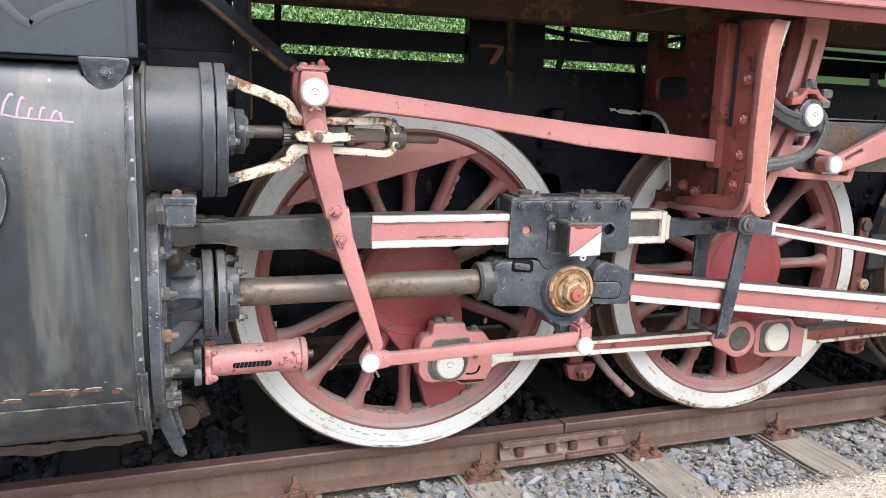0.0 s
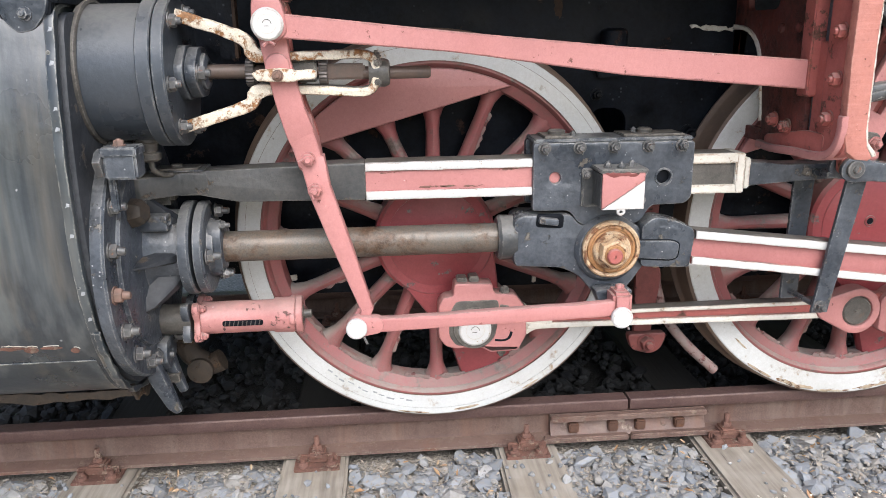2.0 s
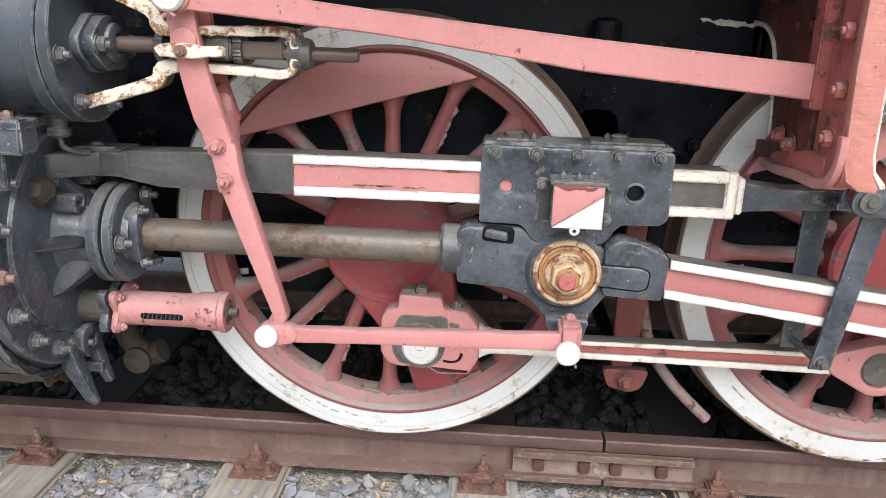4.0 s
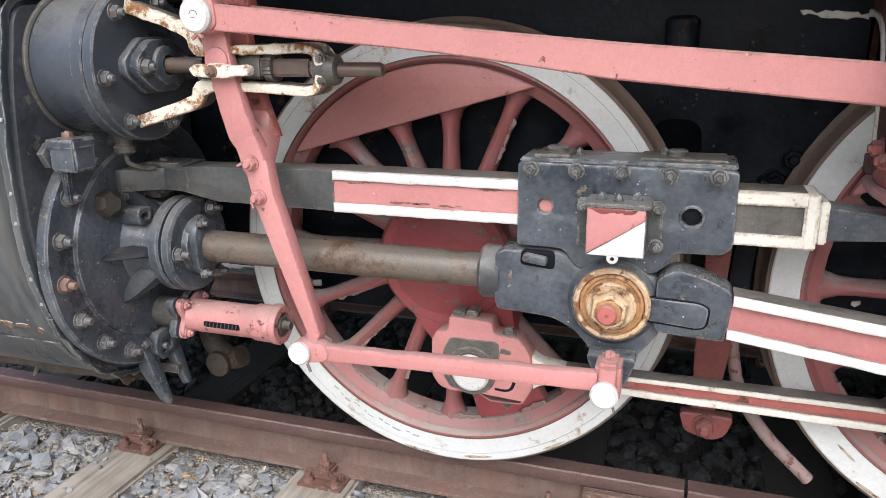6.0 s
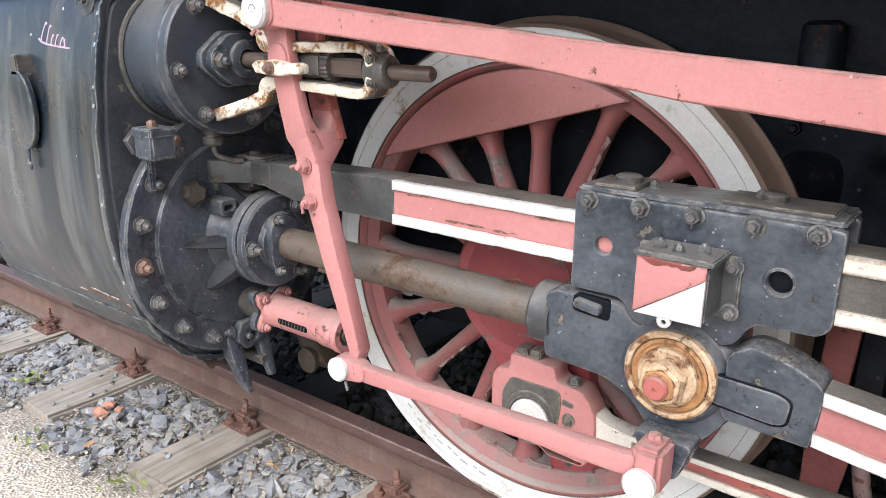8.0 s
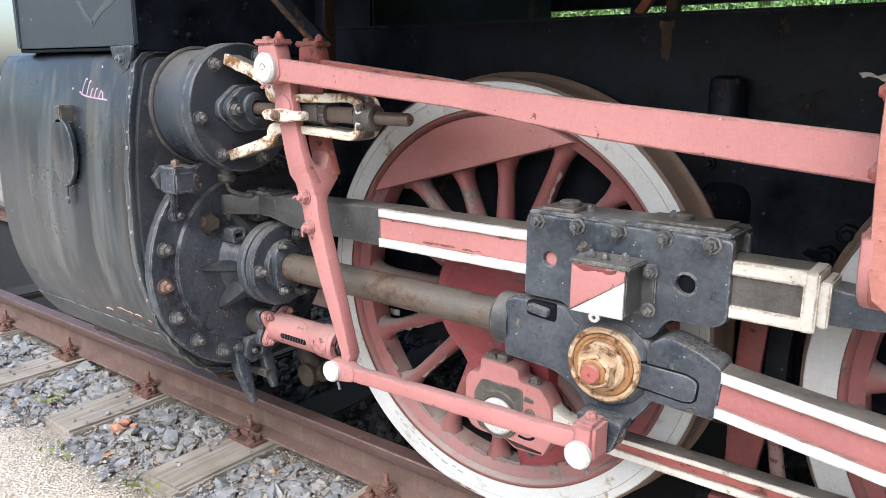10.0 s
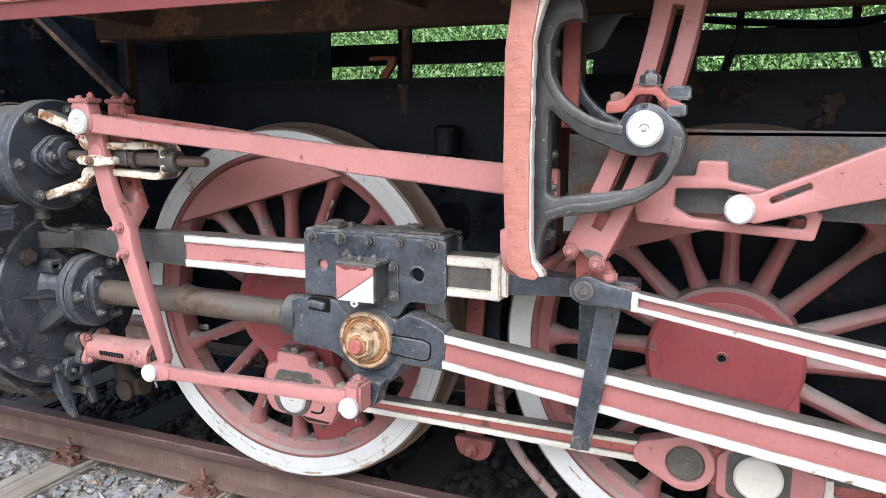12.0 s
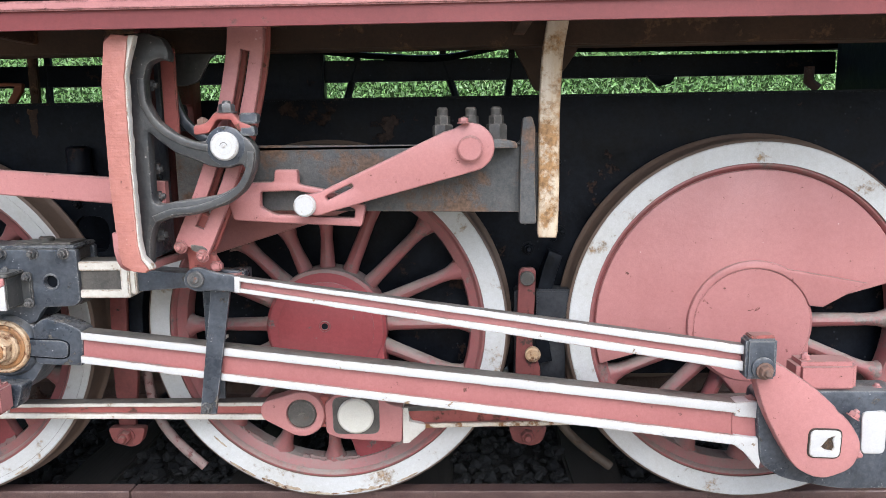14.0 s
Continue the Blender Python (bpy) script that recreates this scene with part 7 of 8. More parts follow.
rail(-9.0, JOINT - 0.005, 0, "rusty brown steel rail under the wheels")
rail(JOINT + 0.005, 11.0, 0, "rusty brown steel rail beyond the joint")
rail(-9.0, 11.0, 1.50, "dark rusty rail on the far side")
fish = thing("fishplate", (JOINT, 0.05, -0.14), "rusty fishplate with square bolt heads at the rail joint", "fishplate")
part("plate", plate([(0.044, -0.052), (0.060, -0.056), (0.062, -0.13), (0.030, -0.142), (0.018, -0.142), (0.030, -0.12), (0.040, -0.10), (0.042, -0.07)], JOINT - 0.315, JOINT + 0.315, bevel=0.002, plane="yz"), rail_rust, fish)
part("ledge", block(JOINT - 0.315, JOINT + 0.315, 0.018, 0.05, -0.078, -0.054, 0.004), rail_rust, fish)
for x0, x1 in ((JOINT - 0.345, JOINT - 0.004), (JOINT + 0.004, JOINT + 0.375)):
    part("foot_flange", block(x0, x1, -0.004, 0.035, -0.156, -0.134, 0.005), rail_rust, fish)
part("back_plate", block(JOINT - 0.315, JOINT + 0.315, 0.078, 0.09, -0.13, -0.056, 0.002), rail_rust, fish)
for dx in (-0.225, -0.065, 0.045, 0.205):
    part("bolt_head", block(JOINT + dx - 0.020, JOINT + dx + 0.020, 0.012, 0.045, -0.124, -0.084, 0.005), bolt_rust, fish)
part("fallen_stick", tube([(JOINT + 0.33, 0.0, -0.145), (JOINT + 0.40, -0.005, -0.148)], 0.005, 6), wood, fish)


def sleeper_mesh(seed):
    rnd = random.Random(seed)
    bm = block(-0.125, 0.125, -1.30, 1.30, -0.16, 0.0, 0.012)
    bmesh.ops.subdivide_edges(bm, edges=[e for e in bm.edges if abs(e.verts[0].co.y - e.verts[1].co.y) > 1], cuts=14)
    for v in bm.verts:
        k = noise.noise(Vector((v.co.x * 6, v.co.y * 3, v.co.z * 6 + seed * 7)))
        v.co.x += 0.012 * k
        v.co.z += 0.008 * noise.noise(Vector((v.co.x * 9 + seed, v.co.y * 2.2, 3)))
        if v.co.y < -1.28:
            v.co.y += rnd.uniform(-0.012, 0.02)
    return bm


def grain_material(name, a, b):
    """Weathered timber with cracks along its length, painted dark inward for the locomotive's shade."""
    m = bpy.data.materials.new(name)
    m.use_nodes = True
    nd, ln = m.node_tree.nodes, m.node_tree.links
    bsdf, co, mp, oi = nd["Principled BSDF"], nd.new("ShaderNodeTexCoord"), nd.new("ShaderNodeMapping"), nd.new("ShaderNodeObjectInfo")
    add = nd.new("ShaderNodeVectorMath")
    ln.new(co.outputs["Object"], add.inputs[0])
    sc = nd.new("ShaderNodeVectorMath")
    sc.operation = "SCALE"
    sc.inputs[0].default_value = (31, 17, 43)
    ln.new(oi.outputs["Random"], sc.inputs["Scale"])
    ln.new(sc.outputs[0], add.inputs[1])
    mp.inputs["Scale"].default_value = (38, 2.2, 38)
    ln.new(add.outputs[0], mp.inputs["Vector"])
    n1, n2 = nd.new("ShaderNodeTexNoise"), nd.new("ShaderNodeTexNoise")
    n1.inputs["Scale"].default_value, n1.inputs["Detail"].default_value = 1.3, 6
    n2.inputs["Scale"].default_value, n2.inputs["Detail"].default_value = 7, 5
    ln.new(mp.outputs[0], n1.inputs["Vector"])
    ln.new(add.outputs[0], n2.inputs["Vector"])
    ramp = nd.new("ShaderNodeValToRGB")
    ramp.color_ramp.elements[0].position, ramp.color_ramp.elements[1].position = 0.33, 0.62
    ramp.color_ramp.elements[0].color, ramp.color_ramp.elements[1].color = (*b, 1), (*a, 1)
    crack = ramp.color_ramp.elements.new(0.27)
    crack.color = (0.05, 0.042, 0.035, 1)
    ln.new(n1.outputs["Fac"], ramp.inputs["Fac"])
    mix = nd.new("ShaderNodeMix")
    mix.data_type = "RGBA"
    mix.blend_type = "MULTIPLY"
    mix.inputs[0].default_value = 0.55
    r2 = nd.new("ShaderNodeValToRGB")
    r2.color_ramp.elements[0].position, r2.color_ramp.elements[1].position = 0.3, 0.6
    r2.color_ramp.elements[0].color, r2.color_ramp.elements[1].color = (0.55, 0.5, 0.44, 1), (1, 1, 1, 1)
    ln.new(n2.outputs["Fac"], r2.inputs["Fac"])
    ln.new(ramp.outputs[0], mix.inputs[6])
    ln.new(r2.outputs[0], mix.inputs[7])
    # Painted shade of the locomotive: the wood goes near black towards mid-track.
    sep, edge, shade_range, oil = nd.new("ShaderNodeSeparateXYZ"), nd.new("ShaderNodeMath"), nd.new("ShaderNodeMapRange"), nd.new("ShaderNodeMix")
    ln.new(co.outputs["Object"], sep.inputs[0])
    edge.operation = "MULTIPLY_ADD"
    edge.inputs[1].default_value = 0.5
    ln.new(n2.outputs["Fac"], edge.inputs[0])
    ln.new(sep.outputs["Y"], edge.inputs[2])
    shade_range.inputs["From Min"].default_value, shade_range.inputs["From Max"].default_value = -0.52, -0.36
    ln.new(edge.outputs[0], shade_range.inputs["Value"])
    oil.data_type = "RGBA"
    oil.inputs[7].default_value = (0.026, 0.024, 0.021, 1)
    ln.new(shade_range.outputs[0], oil.inputs[0])
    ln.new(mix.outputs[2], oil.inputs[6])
    ln.new(oil.outputs[2], bsdf.inputs["Base Color"])
    bsdf.inputs["Roughness"].default_value = 0.9
    bump = nd.new("ShaderNodeBump")
    bump.inputs["Strength"].default_value, bump.inputs["Distance"].default_value = 0.9, 0.006
    ln.new(n1.outputs["Fac"], bump.inputs["Height"])
    ln.new(bump.outputs[0], bsdf.inputs["Normal"])
    return m


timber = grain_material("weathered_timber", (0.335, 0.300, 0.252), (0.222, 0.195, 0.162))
sleeper_meshes = []
for seed in range(3):
    bm = sleeper_mesh(seed)
    me = bpy.data.meshes.new("sleeper")
    bmesh.ops.recalc_face_normals(bm, faces=bm.faces[:])
    bm.to_mesh(me)
    bm.free()
    sleeper_meshes.append(finish(me, timber))
for i, x in enumerate(SLEEPERS):
    s = new("sleeper", sleeper_meshes[i % 3])
    s.matrix_world = pose(x, MID_Y, WOOD_Z, 0, 0, (0.6, -0.9, 0.3, -0.4)[i % 4])
    tagged(s, "weathered grey-brown wooden sleeper under the rails", "sleeper", "sleepers under the track", "structure")


def clip_plate(x, y, flip):
    """A base plate with a clamp, its bolt and two screw heads beside the rail foot."""
    c = thing("rail_clip", (x, y, WOOD_Z), "rusty base plate with clamp and bolt holding the rail", "rail clip", "rail clips on the sleepers")
    s = -1 if flip else 1
    part("base_plate", block(x - 0.085, x + 0.085, y - 0.145, y + 0.145, WOOD_Z - 0.002, WOOD_Z + 0.012, 0.003), rust_steel, c)
    for side in (-1, 1):
        yy = y + side * 0.083
        part("rib", block(x - 0.075, x + 0.075, min(yy, yy + side * 0.018), max(yy, yy + side * 0.018), WOOD_Z + 0.01, WOOD_Z + 0.045, 0.005), rust_steel, c)
        part("clamp", block(x - 0.033, x + 0.033, min(yy - side * 0.038, yy + side * 0.03), max(yy - side * 0.038, yy + side * 0.03), WOOD_Z + 0.030, WOOD_Z + 0.058, 0.008), rust_steel, c)
        part("clamp_bolt", nut_mesh((x, yy - side * 0.004, WOOD_Z + 0.057), (0, 0, 1), 0.019, 3.0), rust_steel, c)
        for dx in (-0.052, 0.052):
            part("screw", lathe([(0, 0), (0.022, 0), (0.02, 0.012), (0.012, 0.016), (0.012, 0.032), (0, 0.033)], (x + dx, yy + side * 0.036, WOOD_Z + 0.011), (0, 0, 1), 12), rust_steel, c)
    return c


first_clip = clip_plate(SLEEPERS[5], 0.07, False)
for i, x in enumerate(SLEEPERS):
    for y in (0.07, 1.57):
        if (i, y) != (5, 0.07):
            copy_thing(first_clip, pose(x, y, WOOD_Z))

# ---- ground ----
def ground_material():
    m = bpy.data.materials.new("pale_gravel_and_soil")
    m.use_nodes = True
    nd, ln = m.node_tree.nodes, m.node_tree.links
    bsdf, geo, sep = nd["Principled BSDF"], nd.new("ShaderNodeNewGeometry"), nd.new("ShaderNodeSeparateXYZ")
    ln.new(geo.outputs["Position"], sep.inputs[0])

    def tex(kind, scale, **more):
        t = nd.new(kind)
        t.inputs["Scale"].default_value = scale
        for k, v in more.items():
            t.inputs[k].default_value = v
        ln.new(geo.outputs["Position"], t.inputs["Vector"])
        return t
    n1, n2, v1 = tex("ShaderNodeTexNoise", 2.3, Detail=6.0), tex("ShaderNodeTexNoise", 60.0, Detail=4.0), tex("ShaderNodeTexVoronoi", 90.0)
    grav = nd.new("ShaderNodeValToRGB")
    for e, p, c in zip(grav.color_ramp.elements, (0.3, 0.68), ((0.45, 0.39, 0.313, 1), (0.62, 0.548, 0.452, 1))):
        e.position, e.color = p, c
    ln.new(n2.outputs["Fac"], grav.inputs["Fac"])
    soil = nd.new("ShaderNodeValToRGB")
    for e, p, c in zip(soil.color_ramp.elements, (0.3, 0.7), ((0.19, 0.168, 0.142, 1), (0.42, 0.374, 0.315, 1))):
        e.position, e.color = p, c
    ln.new(n2.outputs["Fac"], soil.inputs["Fac"])
    edge = nd.new("ShaderNodeMath")
    edge.operation = "MULTIPLY_ADD"
    edge.inputs[1].default_value = 0.35
    ln.new(n1.outputs["Fac"], edge.inputs[0])
    lap = nd.new("ShaderNodeMapRange")
    lap.inputs["From Min"].default_value, lap.inputs["From Max"].default_value = 0.3, 1.0
    lap.inputs["To Min"].default_value, lap.inputs["To Max"].default_value = 0.04, -0.09
    ln.new(sep.outputs["X"], lap.inputs["Value"])
    side_shift = nd.new("ShaderNodeMath")
    ln.new(sep.outputs["Y"], side_shift.inputs[0])
    ln.new(lap.outputs[0], side_shift.inputs[1])
    ln.new(side_shift.outputs[0], edge.inputs[2])
    rng = nd.new("ShaderNodeMapRange")
    rng.inputs["From Min"].default_value, rng.inputs["From Max"].default_value = -0.42, -0.26
    ln.new(edge.outputs[0], rng.inputs["Value"])
    mix = nd.new("ShaderNodeMix")
    mix.data_type = "RGBA"
    ln.new(rng.outputs[0], mix.inputs[0])
    ln.new(grav.outputs[0], mix.inputs[6])
    ln.new(soil.outputs[0], mix.inputs[7])
    # Between the rails the soil is painted near black for the locomotive's shade.
    shade_range = nd.new("ShaderNodeMapRange")
    shade_range.inputs["From Min"].default_value, shade_range.inputs["From Max"].default_value = 0.02, 0.20
    ln.new(sep.outputs["Y"], shade_range.inputs["Value"])
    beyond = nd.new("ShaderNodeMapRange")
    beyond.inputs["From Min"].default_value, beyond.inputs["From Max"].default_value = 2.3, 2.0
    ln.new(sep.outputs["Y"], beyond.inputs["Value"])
    shade_fac = nd.new("ShaderNodeMath")
    shade_fac.operation = "MULTIPLY"
    ln.new(shade_range.outputs[0], shade_fac.inputs[0])
    ln.new(beyond.outputs[0], shade_fac.inputs[1])
    shade_mix = nd.new("ShaderNodeMix")
    shade_mix.data_type = "RGBA"
    shade_mix.inputs[7].default_value = (0.011, 0.0105, 0.0095, 1)
    ln.new(shade_fac.outputs[0], shade_mix.inputs[0])
    ln.new(mix.outputs[2], shade_mix.inputs[6])
    mix = shade_mix
    # Unseen pale gravel is carried to y -5.5 for more bounced light.
    far = nd.new("ShaderNodeMapRange")
    far.inputs["From Min"].default_value, far.inputs["From Max"].default_value = -5.5, -7.5
    ln.new(sep.outputs["Y"], far.inputs["Value"])
    mix2 = nd.new("ShaderNodeMix")
    mix2.data_type = "RGBA"
    ln.new(far.outputs[0], mix2.inputs[0])
    ln.new(mix.outputs[2], mix2.inputs[6])
    turf = nd.new("ShaderNodeValToRGB")
    for e, p, c in zip(turf.color_ramp.elements, (0.35, 0.65), ((0.045, 0.075, 0.022, 1), (0.13, 0.12, 0.07, 1))):
        e.position, e.color = p, c
    ln.new(n1.outputs["Fac"], turf.inputs["Fac"])
    ln.new(turf.outputs[0], mix2.inputs[7])
    ln.new(mix2.outputs[2], bsdf.inputs["Base Color"])
    bsdf.inputs["Roughness"].default_value = 0.95
    bump = nd.new("ShaderNodeBump")
    bump.inputs["Strength"].default_value, bump.inputs["Distance"].default_value = 0.7, 0.01
    ln.new(v1.outputs["Distance"], bump.inputs["Height"])
    ln.new(bump.outputs[0], bsdf.inputs["Normal"])
    return m


def path_edge(x):
    """Where the pale path begins beside the track: it laps over the sleeper ends further back."""
    return -0.55 + 0.13 * min(max((x - 0.3) / 0.7, 0), 1)


def bed_height(x, y):
    k = min(max((path_edge(x) + 0.02 - y) / 0.06, 0), 1)
    top = -0.180 + 0.014 * min(max((x - 0.3) / 0.7, 0), 1)
    return -0.220 + (top + 0.220) * k


bm = bmesh.new()
xs = [-400, -60, -12] + [-8 + 0.5 * i for i in range(41)] + [16, 60, 400]
ys = [-400, -60, -10, -5, -3, -2, -1.4, -1.0, -0.8, -0.65, -0.55, -0.50, -0.45, -0.40, -0.3, 0.0, 0.8, 1.6, 2.2, 3.0, 5, 12, 60, 400]
rows = []
for y in ys:
    rows.append([bm.verts.new((x, y, bed_height(x, y) + ((0.004 if y < -0.4 else 0.012) * noise.noise(Vector((x * 1.3, y * 1.7, 0))) if abs(x) < 15 and abs(y) < 6 else 0))) for x in xs])
for a, b in zip(rows, rows[1:]):
    for i in range(len(xs) - 1):
        bm.faces.new((a[i], a[i + 1], b[i + 1], b[i]))
solid("ground", bm, ground_material(), (0, 0, -0.2), "pale gravel path and soil beside the track, shade painted in between the rails", "ground", "", "structure")


def stone_material(name, colors, dirt):
    m = bpy.data.materials.new(name)
    m.use_nodes = True
    nd, ln = m.node_tree.nodes, m.node_tree.links
    bsdf, geo = nd["Principled BSDF"], nd.new("ShaderNodeNewGeometry")
    ramp = nd.new("ShaderNodeValToRGB")
    ramp.color_ramp.interpolation = "LINEAR"
    els = ramp.color_ramp.elements
    els[0].position, els[0].color = 0.0, (*colors[0], 1)
    els[1].position, els[1].color = 1.0, (*colors[-1], 1)
    for i, c in enumerate(colors[1:-1]):
        els.new((i + 1) / (len(colors) - 1)).color = (*c, 1)
    ln.new(geo.outputs["Random Per Island"], ramp.inputs["Fac"])
    tex = nd.new("ShaderNodeTexNoise")
    tex.inputs["Scale"].default_value, tex.inputs["Detail"].default_value = 60, 6
    ln.new(geo.outputs["Position"], tex.inputs["Vector"])
    mix = nd.new("ShaderNodeMix")
    mix.data_type = "RGBA"
    rng = nd.new("ShaderNodeMapRange")
    rng.inputs["From Min"].default_value, rng.inputs["From Max"].default_value = 0.45, 0.75
    ln.new(tex.outputs["Fac"], rng.inputs["Value"])
    ln.new(rng.outputs[0], mix.inputs[0])
    ln.new(ramp.outputs[0], mix.inputs[6])
    mix.inputs[7].default_value = (*dirt, 1)
    ln.new(mix.outputs[2], bsdf.inputs["Base Color"])
    bsdf.inputs["Roughness"].default_value = 0.85
    bump = nd.new("ShaderNodeBump")
    bump.inputs["Strength"].default_value, bump.inputs["Distance"].default_value = 0.4, 0.004
    ln.new(tex.outputs["Fac"], bump.inputs["Height"])
    ln.new(bump.outputs[0], bsdf.inputs["Normal"])
    return m


def scatter(name, count, place, size, mat, label, category, flat=0.6, seed=1):
    """Many broken stones in one mesh: squashed, chipped lumps with flat facets."""
    rng = np.random.default_rng(seed)
    lump = bmesh.new()
    bmesh.ops.create_icosphere(lump, subdivisions=1, radius=1.0)
    base = np.array([v.co for v in lump.verts])
    tris = np.array([[v.index for v in f.verts] for f in lump.faces])
    lump.free()
    k = len(base)
    verts, faces = [], []
    for n in range(count):
        x, y, z = place(rng)
        s = size * min(1.9, rng.lognormal(0, 0.33))
        v = base * rng.uniform(0.66, 1.08, (k, 1)) * s * (1, rng.uniform(0.6, 1), flat * rng.uniform(0.7, 1.3))
        e = Euler((rng.normal(0, 0.32), rng.normal(0, 0.32), rng.uniform(0, 6.28))).to_matrix()
        v = v @ np.array(e).T + (x, y, z)
        faces.append(tris + k * n)
        verts.append(v)
    me = bpy.data.meshes.new(name)
    me.from_pydata(np.concatenate(verts).tolist(), [], np.concatenate(faces).tolist())
    me.materials.append(mat)
    ob = new(name, me)
    return tagged(ob, label, category, "", "stuff")


def off_sleeper(rng, x0, x1, y0, y1, z):
    while True:
        x, y = rng.uniform(x0, x1), rng.uniform(y0, y1)
        if min(abs(x - s) for s in SLEEPERS) > 0.125 and not (0.0 < y < 0.14):
            return x, y, z + rng.uniform(-0.012, 0.02)


ballast_mat = stone_material("ballast_stone", [(0.140, 0.150, 0.163), (0.200, 0.213, 0.230), (0.250, 0.262, 0.278), (0.170, 0.178, 0.188), (0.310, 0.307, 0.300), (0.255, 0.236, 0.212)], (0.235, 0.224, 0.202))
scatter("ballast", 3500, lambda g: off_sleeper(g, -4.6, 5.0, -0.56 + 0.10 * g.normal(), 0.02, -0.213), 0.035, ballast_mat, "grey-blue broken slaty stone ballast between the sleepers", "ballast", 0.40, 3)
# The stones between the rails carry the locomotive's shade in their colour.
dark_mat = stone_material("shaded_ballast", [(0.009, 0.0095, 0.011), (0.018, 0.019, 0.021), (0.027, 0.028, 0.030), (0.014, 0.0145, 0.015)], (0.013, 0.012, 0.011))
scatter("inner_ballast", 4200, lambda g: off_sleeper(g, -3.6, 5.0, 0.12, 1.5, -0.200), 0.030, dark_mat, "ballast between the rails with the locomotive's shade painted into its colour", "ballast", 0.7, 5)
chip_mat = stone_material("stone_chips", [(0.25, 0.226, 0.195), (0.17, 0.165, 0.16), (0.30, 0.268, 0.225), (0.27, 0.225, 0.175), (0.17, 0.165, 0.16)], (0.28, 0.245, 0.20))
scatter("stone_chips", 7000, lambda g: off_sleeper(g, -3.4, 4.4, -0.56, 0.0, -0.199), 0.008, chip_mat, "small pale stone chips and debris on the ballast", "stone chips", 0.4, 8)
gravel_mat = stone_material("path_gravel", [(0.54, 0.475, 0.39), (0.46, 0.405, 0.335), (0.58, 0.52, 0.435), (0.51, 0.445, 0.36), (0.40, 0.36, 0.305)], (0.43, 0.38, 0.31))
def on_path(g):
    x = g.uniform(-3.8, 3.6)
    y = path_edge(x) + 0.02 * g.normal() - abs(g.normal(0, 0.45))
    return x, y, (-0.176 if y < path_edge(x) else -0.182) + 0.014 * min(max((x - 0.3) / 0.7, 0), 1) + g.uniform(-0.004, 0.004)


scatter("path_gravel", 10000, on_path, 0.0058, gravel_mat, "fine pale gravel of the path beside the track", "gravel", 0.4, 9)
scatter("stones_on_wood", 90, lambda g: (SLEEPERS[int(g.integers(1, 8))] + g.uniform(-0.11, 0.11), g.uniform(-0.44, -0.06), WOOD_Z + 0.006), 0.012, ballast_mat, "loose stones lying on the sleepers", "stones", 0.5, 10)


def stone_paint():
    m = bpy.data.materials.new("loose_stone")
    m.use_nodes = True
    nd, ln = m.node_tree.nodes, m.node_tree.links
    bsdf, info, co = nd["Principled BSDF"], nd.new("ShaderNodeObjectInfo"), nd.new("ShaderNodeTexCoord")
    ramp = nd.new("ShaderNodeValToRGB")
    els = ramp.color_ramp.elements
    els[0].color, els[1].color = (0.140, 0.150, 0.163, 1), (0.260, 0.268, 0.278, 1)
    els.new(0.5).color = (0.195, 0.208, 0.225, 1)
    ln.new(info.outputs["Random"], ramp.inputs["Fac"])
    tex, mix, rng = nd.new("ShaderNodeTexNoise"), nd.new("ShaderNodeMix"), nd.new("ShaderNodeMapRange")
    tex.inputs["Scale"].default_value, tex.inputs["Detail"].default_value = 70, 6
    ln.new(co.outputs["Object"], tex.inputs["Vector"])
    rng.inputs["From Min"].default_value, rng.inputs["From Max"].default_value = 0.48, 0.72
    ln.new(tex.outputs["Fac"], rng.inputs["Value"])
    mix.data_type = "RGBA"
    mix.inputs[7].default_value = (0.27, 0.25, 0.22, 1)
    ln.new(rng.outputs[0], mix.inputs[0])
    ln.new(ramp.outputs[0], mix.inputs[6])
    ln.new(mix.outputs[2], bsdf.inputs["Base Color"])
    bsdf.inputs["Roughness"].default_value = 0.8
    bump = nd.new("ShaderNodeBump")
    bump.inputs["Strength"].default_value, bump.inputs["Distance"].default_value = 0.5, 0.004
    ln.new(tex.outputs["Fac"], bump.inputs["Height"])
    ln.new(bump.outputs[0], bsdf.inputs["Normal"])
    return m


loose = stone_paint()
stone_meshes = []
for seed in range(10):
    rnd = random.Random(seed + 500)
    bm = bmesh.new()
    bmesh.ops.create_icosphere(bm, subdivisions=1, radius=1.0)
    flat = rnd.uniform(0.20, 0.40)
    for v in bm.verts:
        k = rnd.uniform(0.72, 1.15)
        v.co = Vector((v.co.x * k, v.co.y * k * rnd.uniform(0.6, 0.85), v.co.z * k * flat))
    bm.normal_update()
    me = bpy.data.meshes.new("stone")
    bm.to_mesh(me)
    bm.free()
    me.materials.append(loose)
    stone_meshes.append(me)
bed = bpy.data.objects["ground"]
rng = np.random.default_rng(77)
for n in range(300):
    x, y, z = off_sleeper(rng, -2.5, 1.9, -0.50, -0.02, -0.197)
    st = new("stone", stone_meshes[n % 10])
    st.parent = bed
    size = 0.040 * rng.lognormal(0, 0.24)
    st.matrix_world = Matrix.Translation((x, y, z)) @ Euler((rng.normal(0, 0.25), rng.normal(0, 0.25), rng.uniform(0, 6.28))).to_matrix().to_4x4() @ Matrix.Scale(size, 4)


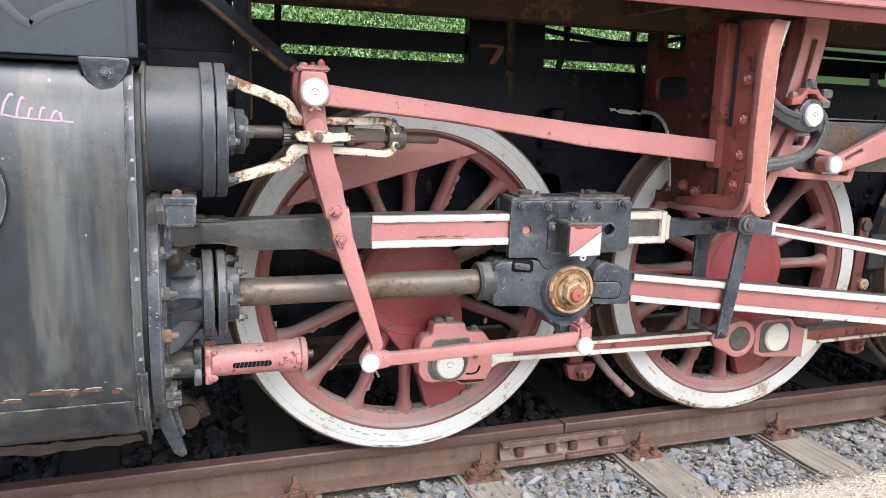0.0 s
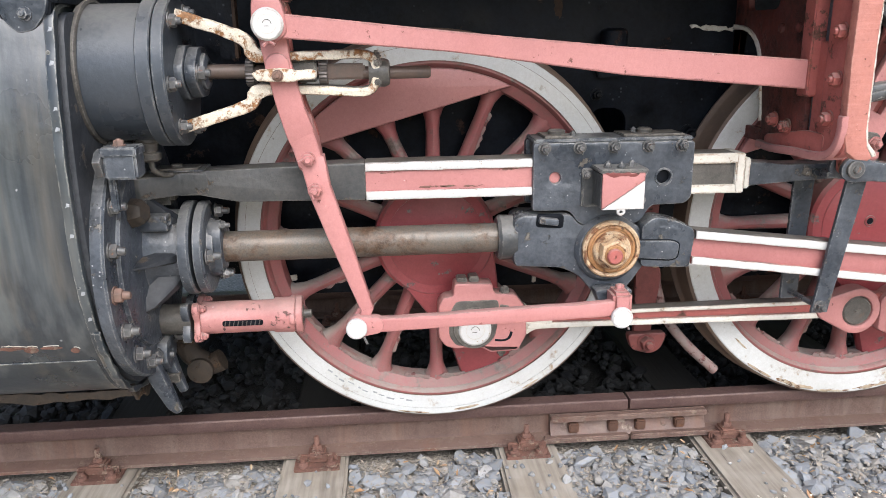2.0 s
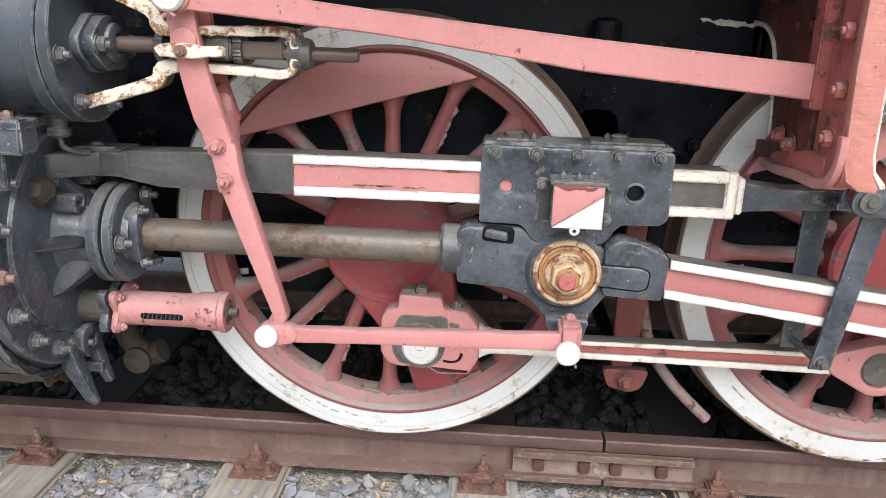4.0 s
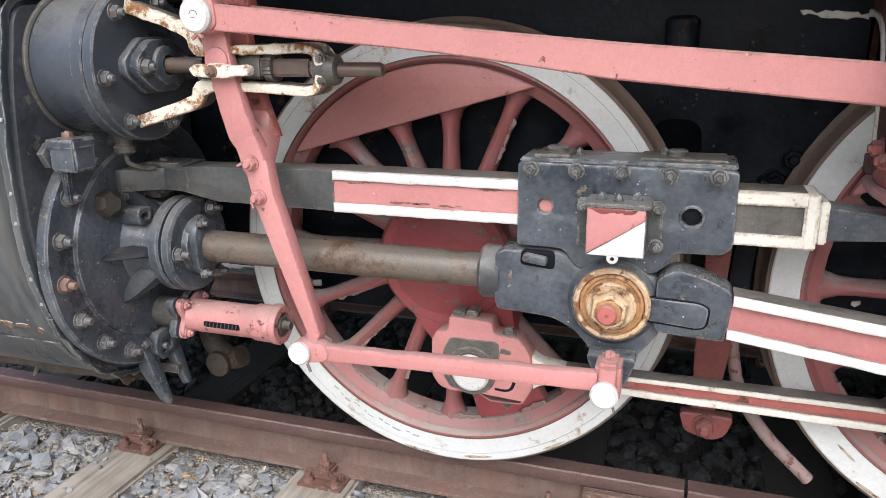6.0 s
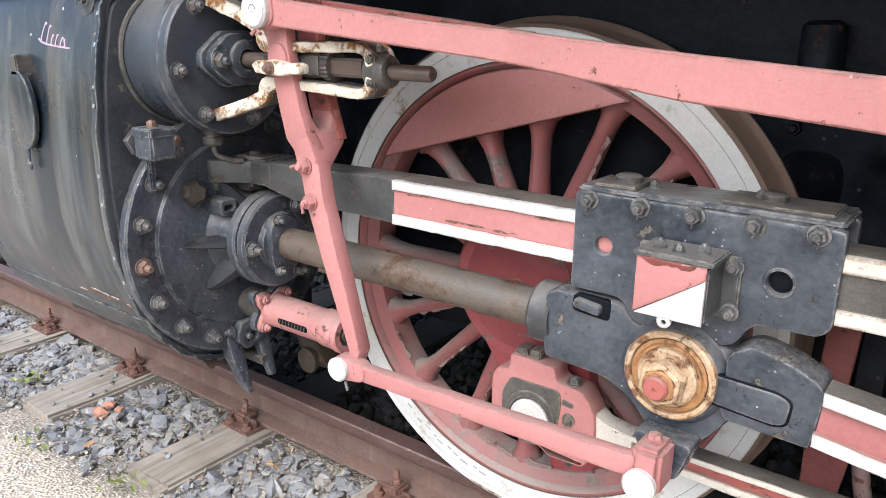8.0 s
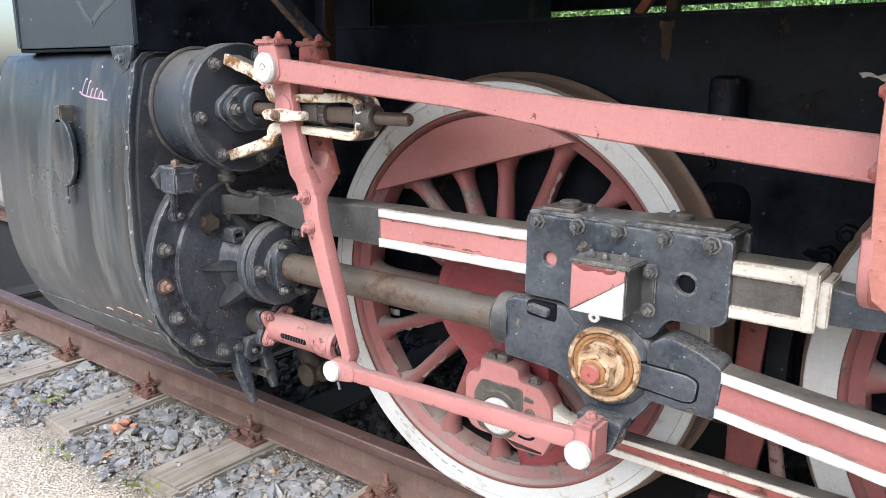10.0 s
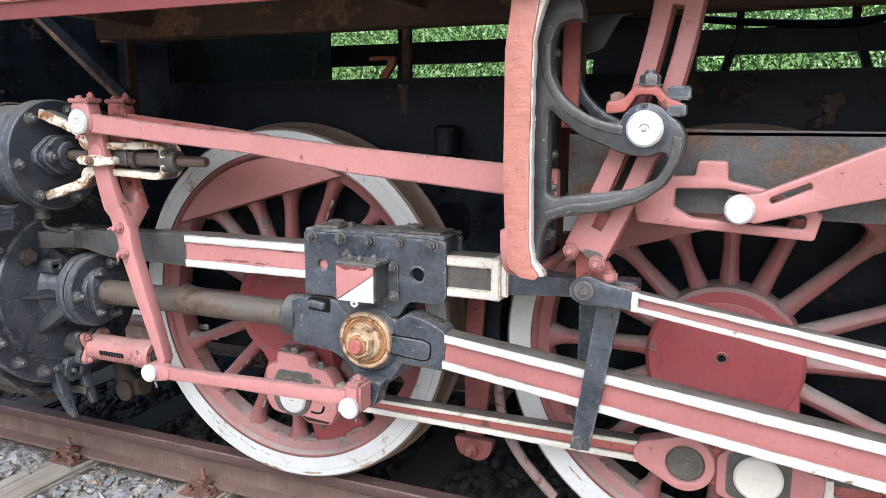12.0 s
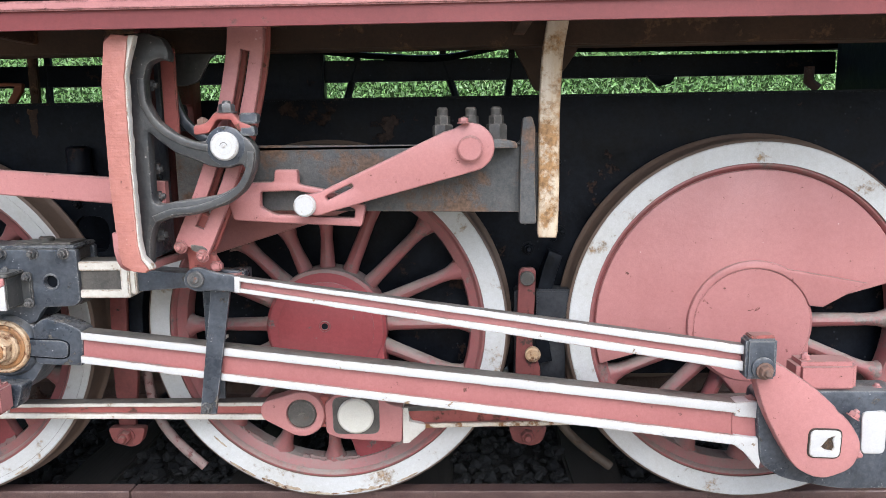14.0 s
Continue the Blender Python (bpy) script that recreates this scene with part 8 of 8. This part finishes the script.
def leaf_cards(name, count, place, size, mat, label, category, seed, tilt=0.5, upright=False):
    """Many small pointed leaves, each folded along its rib."""
    rng = np.random.default_rng(seed)
    verts, faces = [], []
    shape = np.array([(-1, 0, 0), (-0.3, 0.42, 0.16), (0.5, 0.34, 0.14), (1.05, 0, 0), (0.5, -0.34, 0.14), (-0.3, -0.42, 0.16), (0.1, 0, 0)], float)
    for n in range(count):
        s = size * rng.lognormal(0, 0.3)
        e = Euler((rng.normal(0, tilt) + (1.2 if upright else 0), rng.normal(0, tilt), rng.uniform(0, 6.28))).to_matrix()
        v = (shape * s * (1, rng.uniform(0.6, 1.2), rng.uniform(0.4, 2.0))) @ np.array(e).T + place(rng)
        verts.append(v)
        k = 7 * n
        faces += [(k, k + 6, k + 1), (k + 1, k + 6, k + 2), (k + 2, k + 6, k + 3), (k, k + 5, k + 6), (k + 5, k + 4, k + 6), (k + 4, k + 3, k + 6)]
    me = bpy.data.meshes.new(name)
    me.from_pydata(np.concatenate(verts).tolist(), [], faces)
    me.materials.append(mat)
    return tagged(new(name, me), label, category, "", "stuff")


dry_mat = stone_material("dry_leaf", [(0.30, 0.17, 0.08), (0.38, 0.27, 0.16), (0.24, 0.13, 0.06), (0.42, 0.33, 0.22), (0.34, 0.14, 0.05)], (0.26, 0.17, 0.10))
leaf_cards("dry_leaves", 210, lambda g: np.array(off_sleeper(g, -3.0, 3.5, -0.50, 0.0, -0.187)), 0.014, dry_mat, "small dry brown leaf scraps on the ballast", "dry leaves", 21)
straw = leaf_cards("dry_straw", 1500, lambda g: np.array(off_sleeper(g, -3.0, 3.8, -0.52, 0.0, -0.190)), 0.009, stone_material("straw", [(0.30, 0.28, 0.245), (0.21, 0.19, 0.16), (0.36, 0.335, 0.29), (0.25, 0.20, 0.15)], (0.22, 0.19, 0.15)), "pale dry straw bits between the stones", "straw", 22, 0.3)
weed_mat = stone_material("weed_leaf", [(0.10, 0.15, 0.04), (0.19, 0.22, 0.07), (0.14, 0.17, 0.05), (0.27, 0.24, 0.09)], (0.17, 0.22, 0.05))
spots = [(-0.40, -0.42), (-0.28, -0.45), (-2.35, -0.36), (-1.25, -0.55), (-1.75, -0.62), (0.55, -0.52)]


def weed_place(g):
    x, y = spots[int(g.choice(6, p=[0.3, 0.25, 0.12, 0.13, 0.12, 0.08]))]
    return np.array((x + g.normal(0, 0.05), y + g.normal(0, 0.04), -0.165 + abs(g.normal(0, 0.015))))


leaf_cards("weeds", 170, weed_place, 0.015, weed_mat, "small yellow-green weeds beside the sleepers", "weeds", 23)
brick_mat = stone_material("brick_bit", [(0.36, 0.15, 0.10), (0.42, 0.21, 0.14)], (0.30, 0.15, 0.11))
scatter("brick_bits", 3, lambda g: (-1.78 + g.uniform(-0.09, 0.06), -0.29 + g.uniform(-0.06, 0.03), -0.172), 0.028, brick_mat, "orange-red broken brick bits in the ballast", "brick bits", 0.7, 12)

# ---- hedge beyond the locomotive ----
hedge_mat = stone_material("hedge_leaf", [(0.08, 0.18, 0.045), (0.32, 0.56, 0.18), (0.16, 0.33, 0.09), (0.56, 0.74, 0.42), (0.09, 0.20, 0.06), (0.40, 0.64, 0.25)], (0.19, 0.36, 0.11))
leaf_cards("hedge_leaves", 48000, lambda g: np.array((g.uniform(-6, 6.7), 6.0 + abs(g.normal(0, 0.25)), g.uniform(1.35, 2.75))), 0.022, hedge_mat, "dense bright green hedge leaves beyond the track", "hedge", 31, 0.95, True)
# A dark sheet behind the leaves gives the hedge its inner shade.
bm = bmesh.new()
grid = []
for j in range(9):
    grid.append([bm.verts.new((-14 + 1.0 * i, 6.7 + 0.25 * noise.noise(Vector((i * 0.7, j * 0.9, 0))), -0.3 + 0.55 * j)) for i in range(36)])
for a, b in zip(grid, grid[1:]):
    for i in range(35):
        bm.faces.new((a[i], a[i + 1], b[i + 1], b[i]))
solid("hedge_mass", bm, material("hedge_shade", (0.02, 0.045, 0.01), (0.05, 0.10, 0.02), 0.9, blotch=6, grain=30), (0, 6.7, 0), "dark green sheet standing for the shade inside the hedge", "hedge", "", "structure")
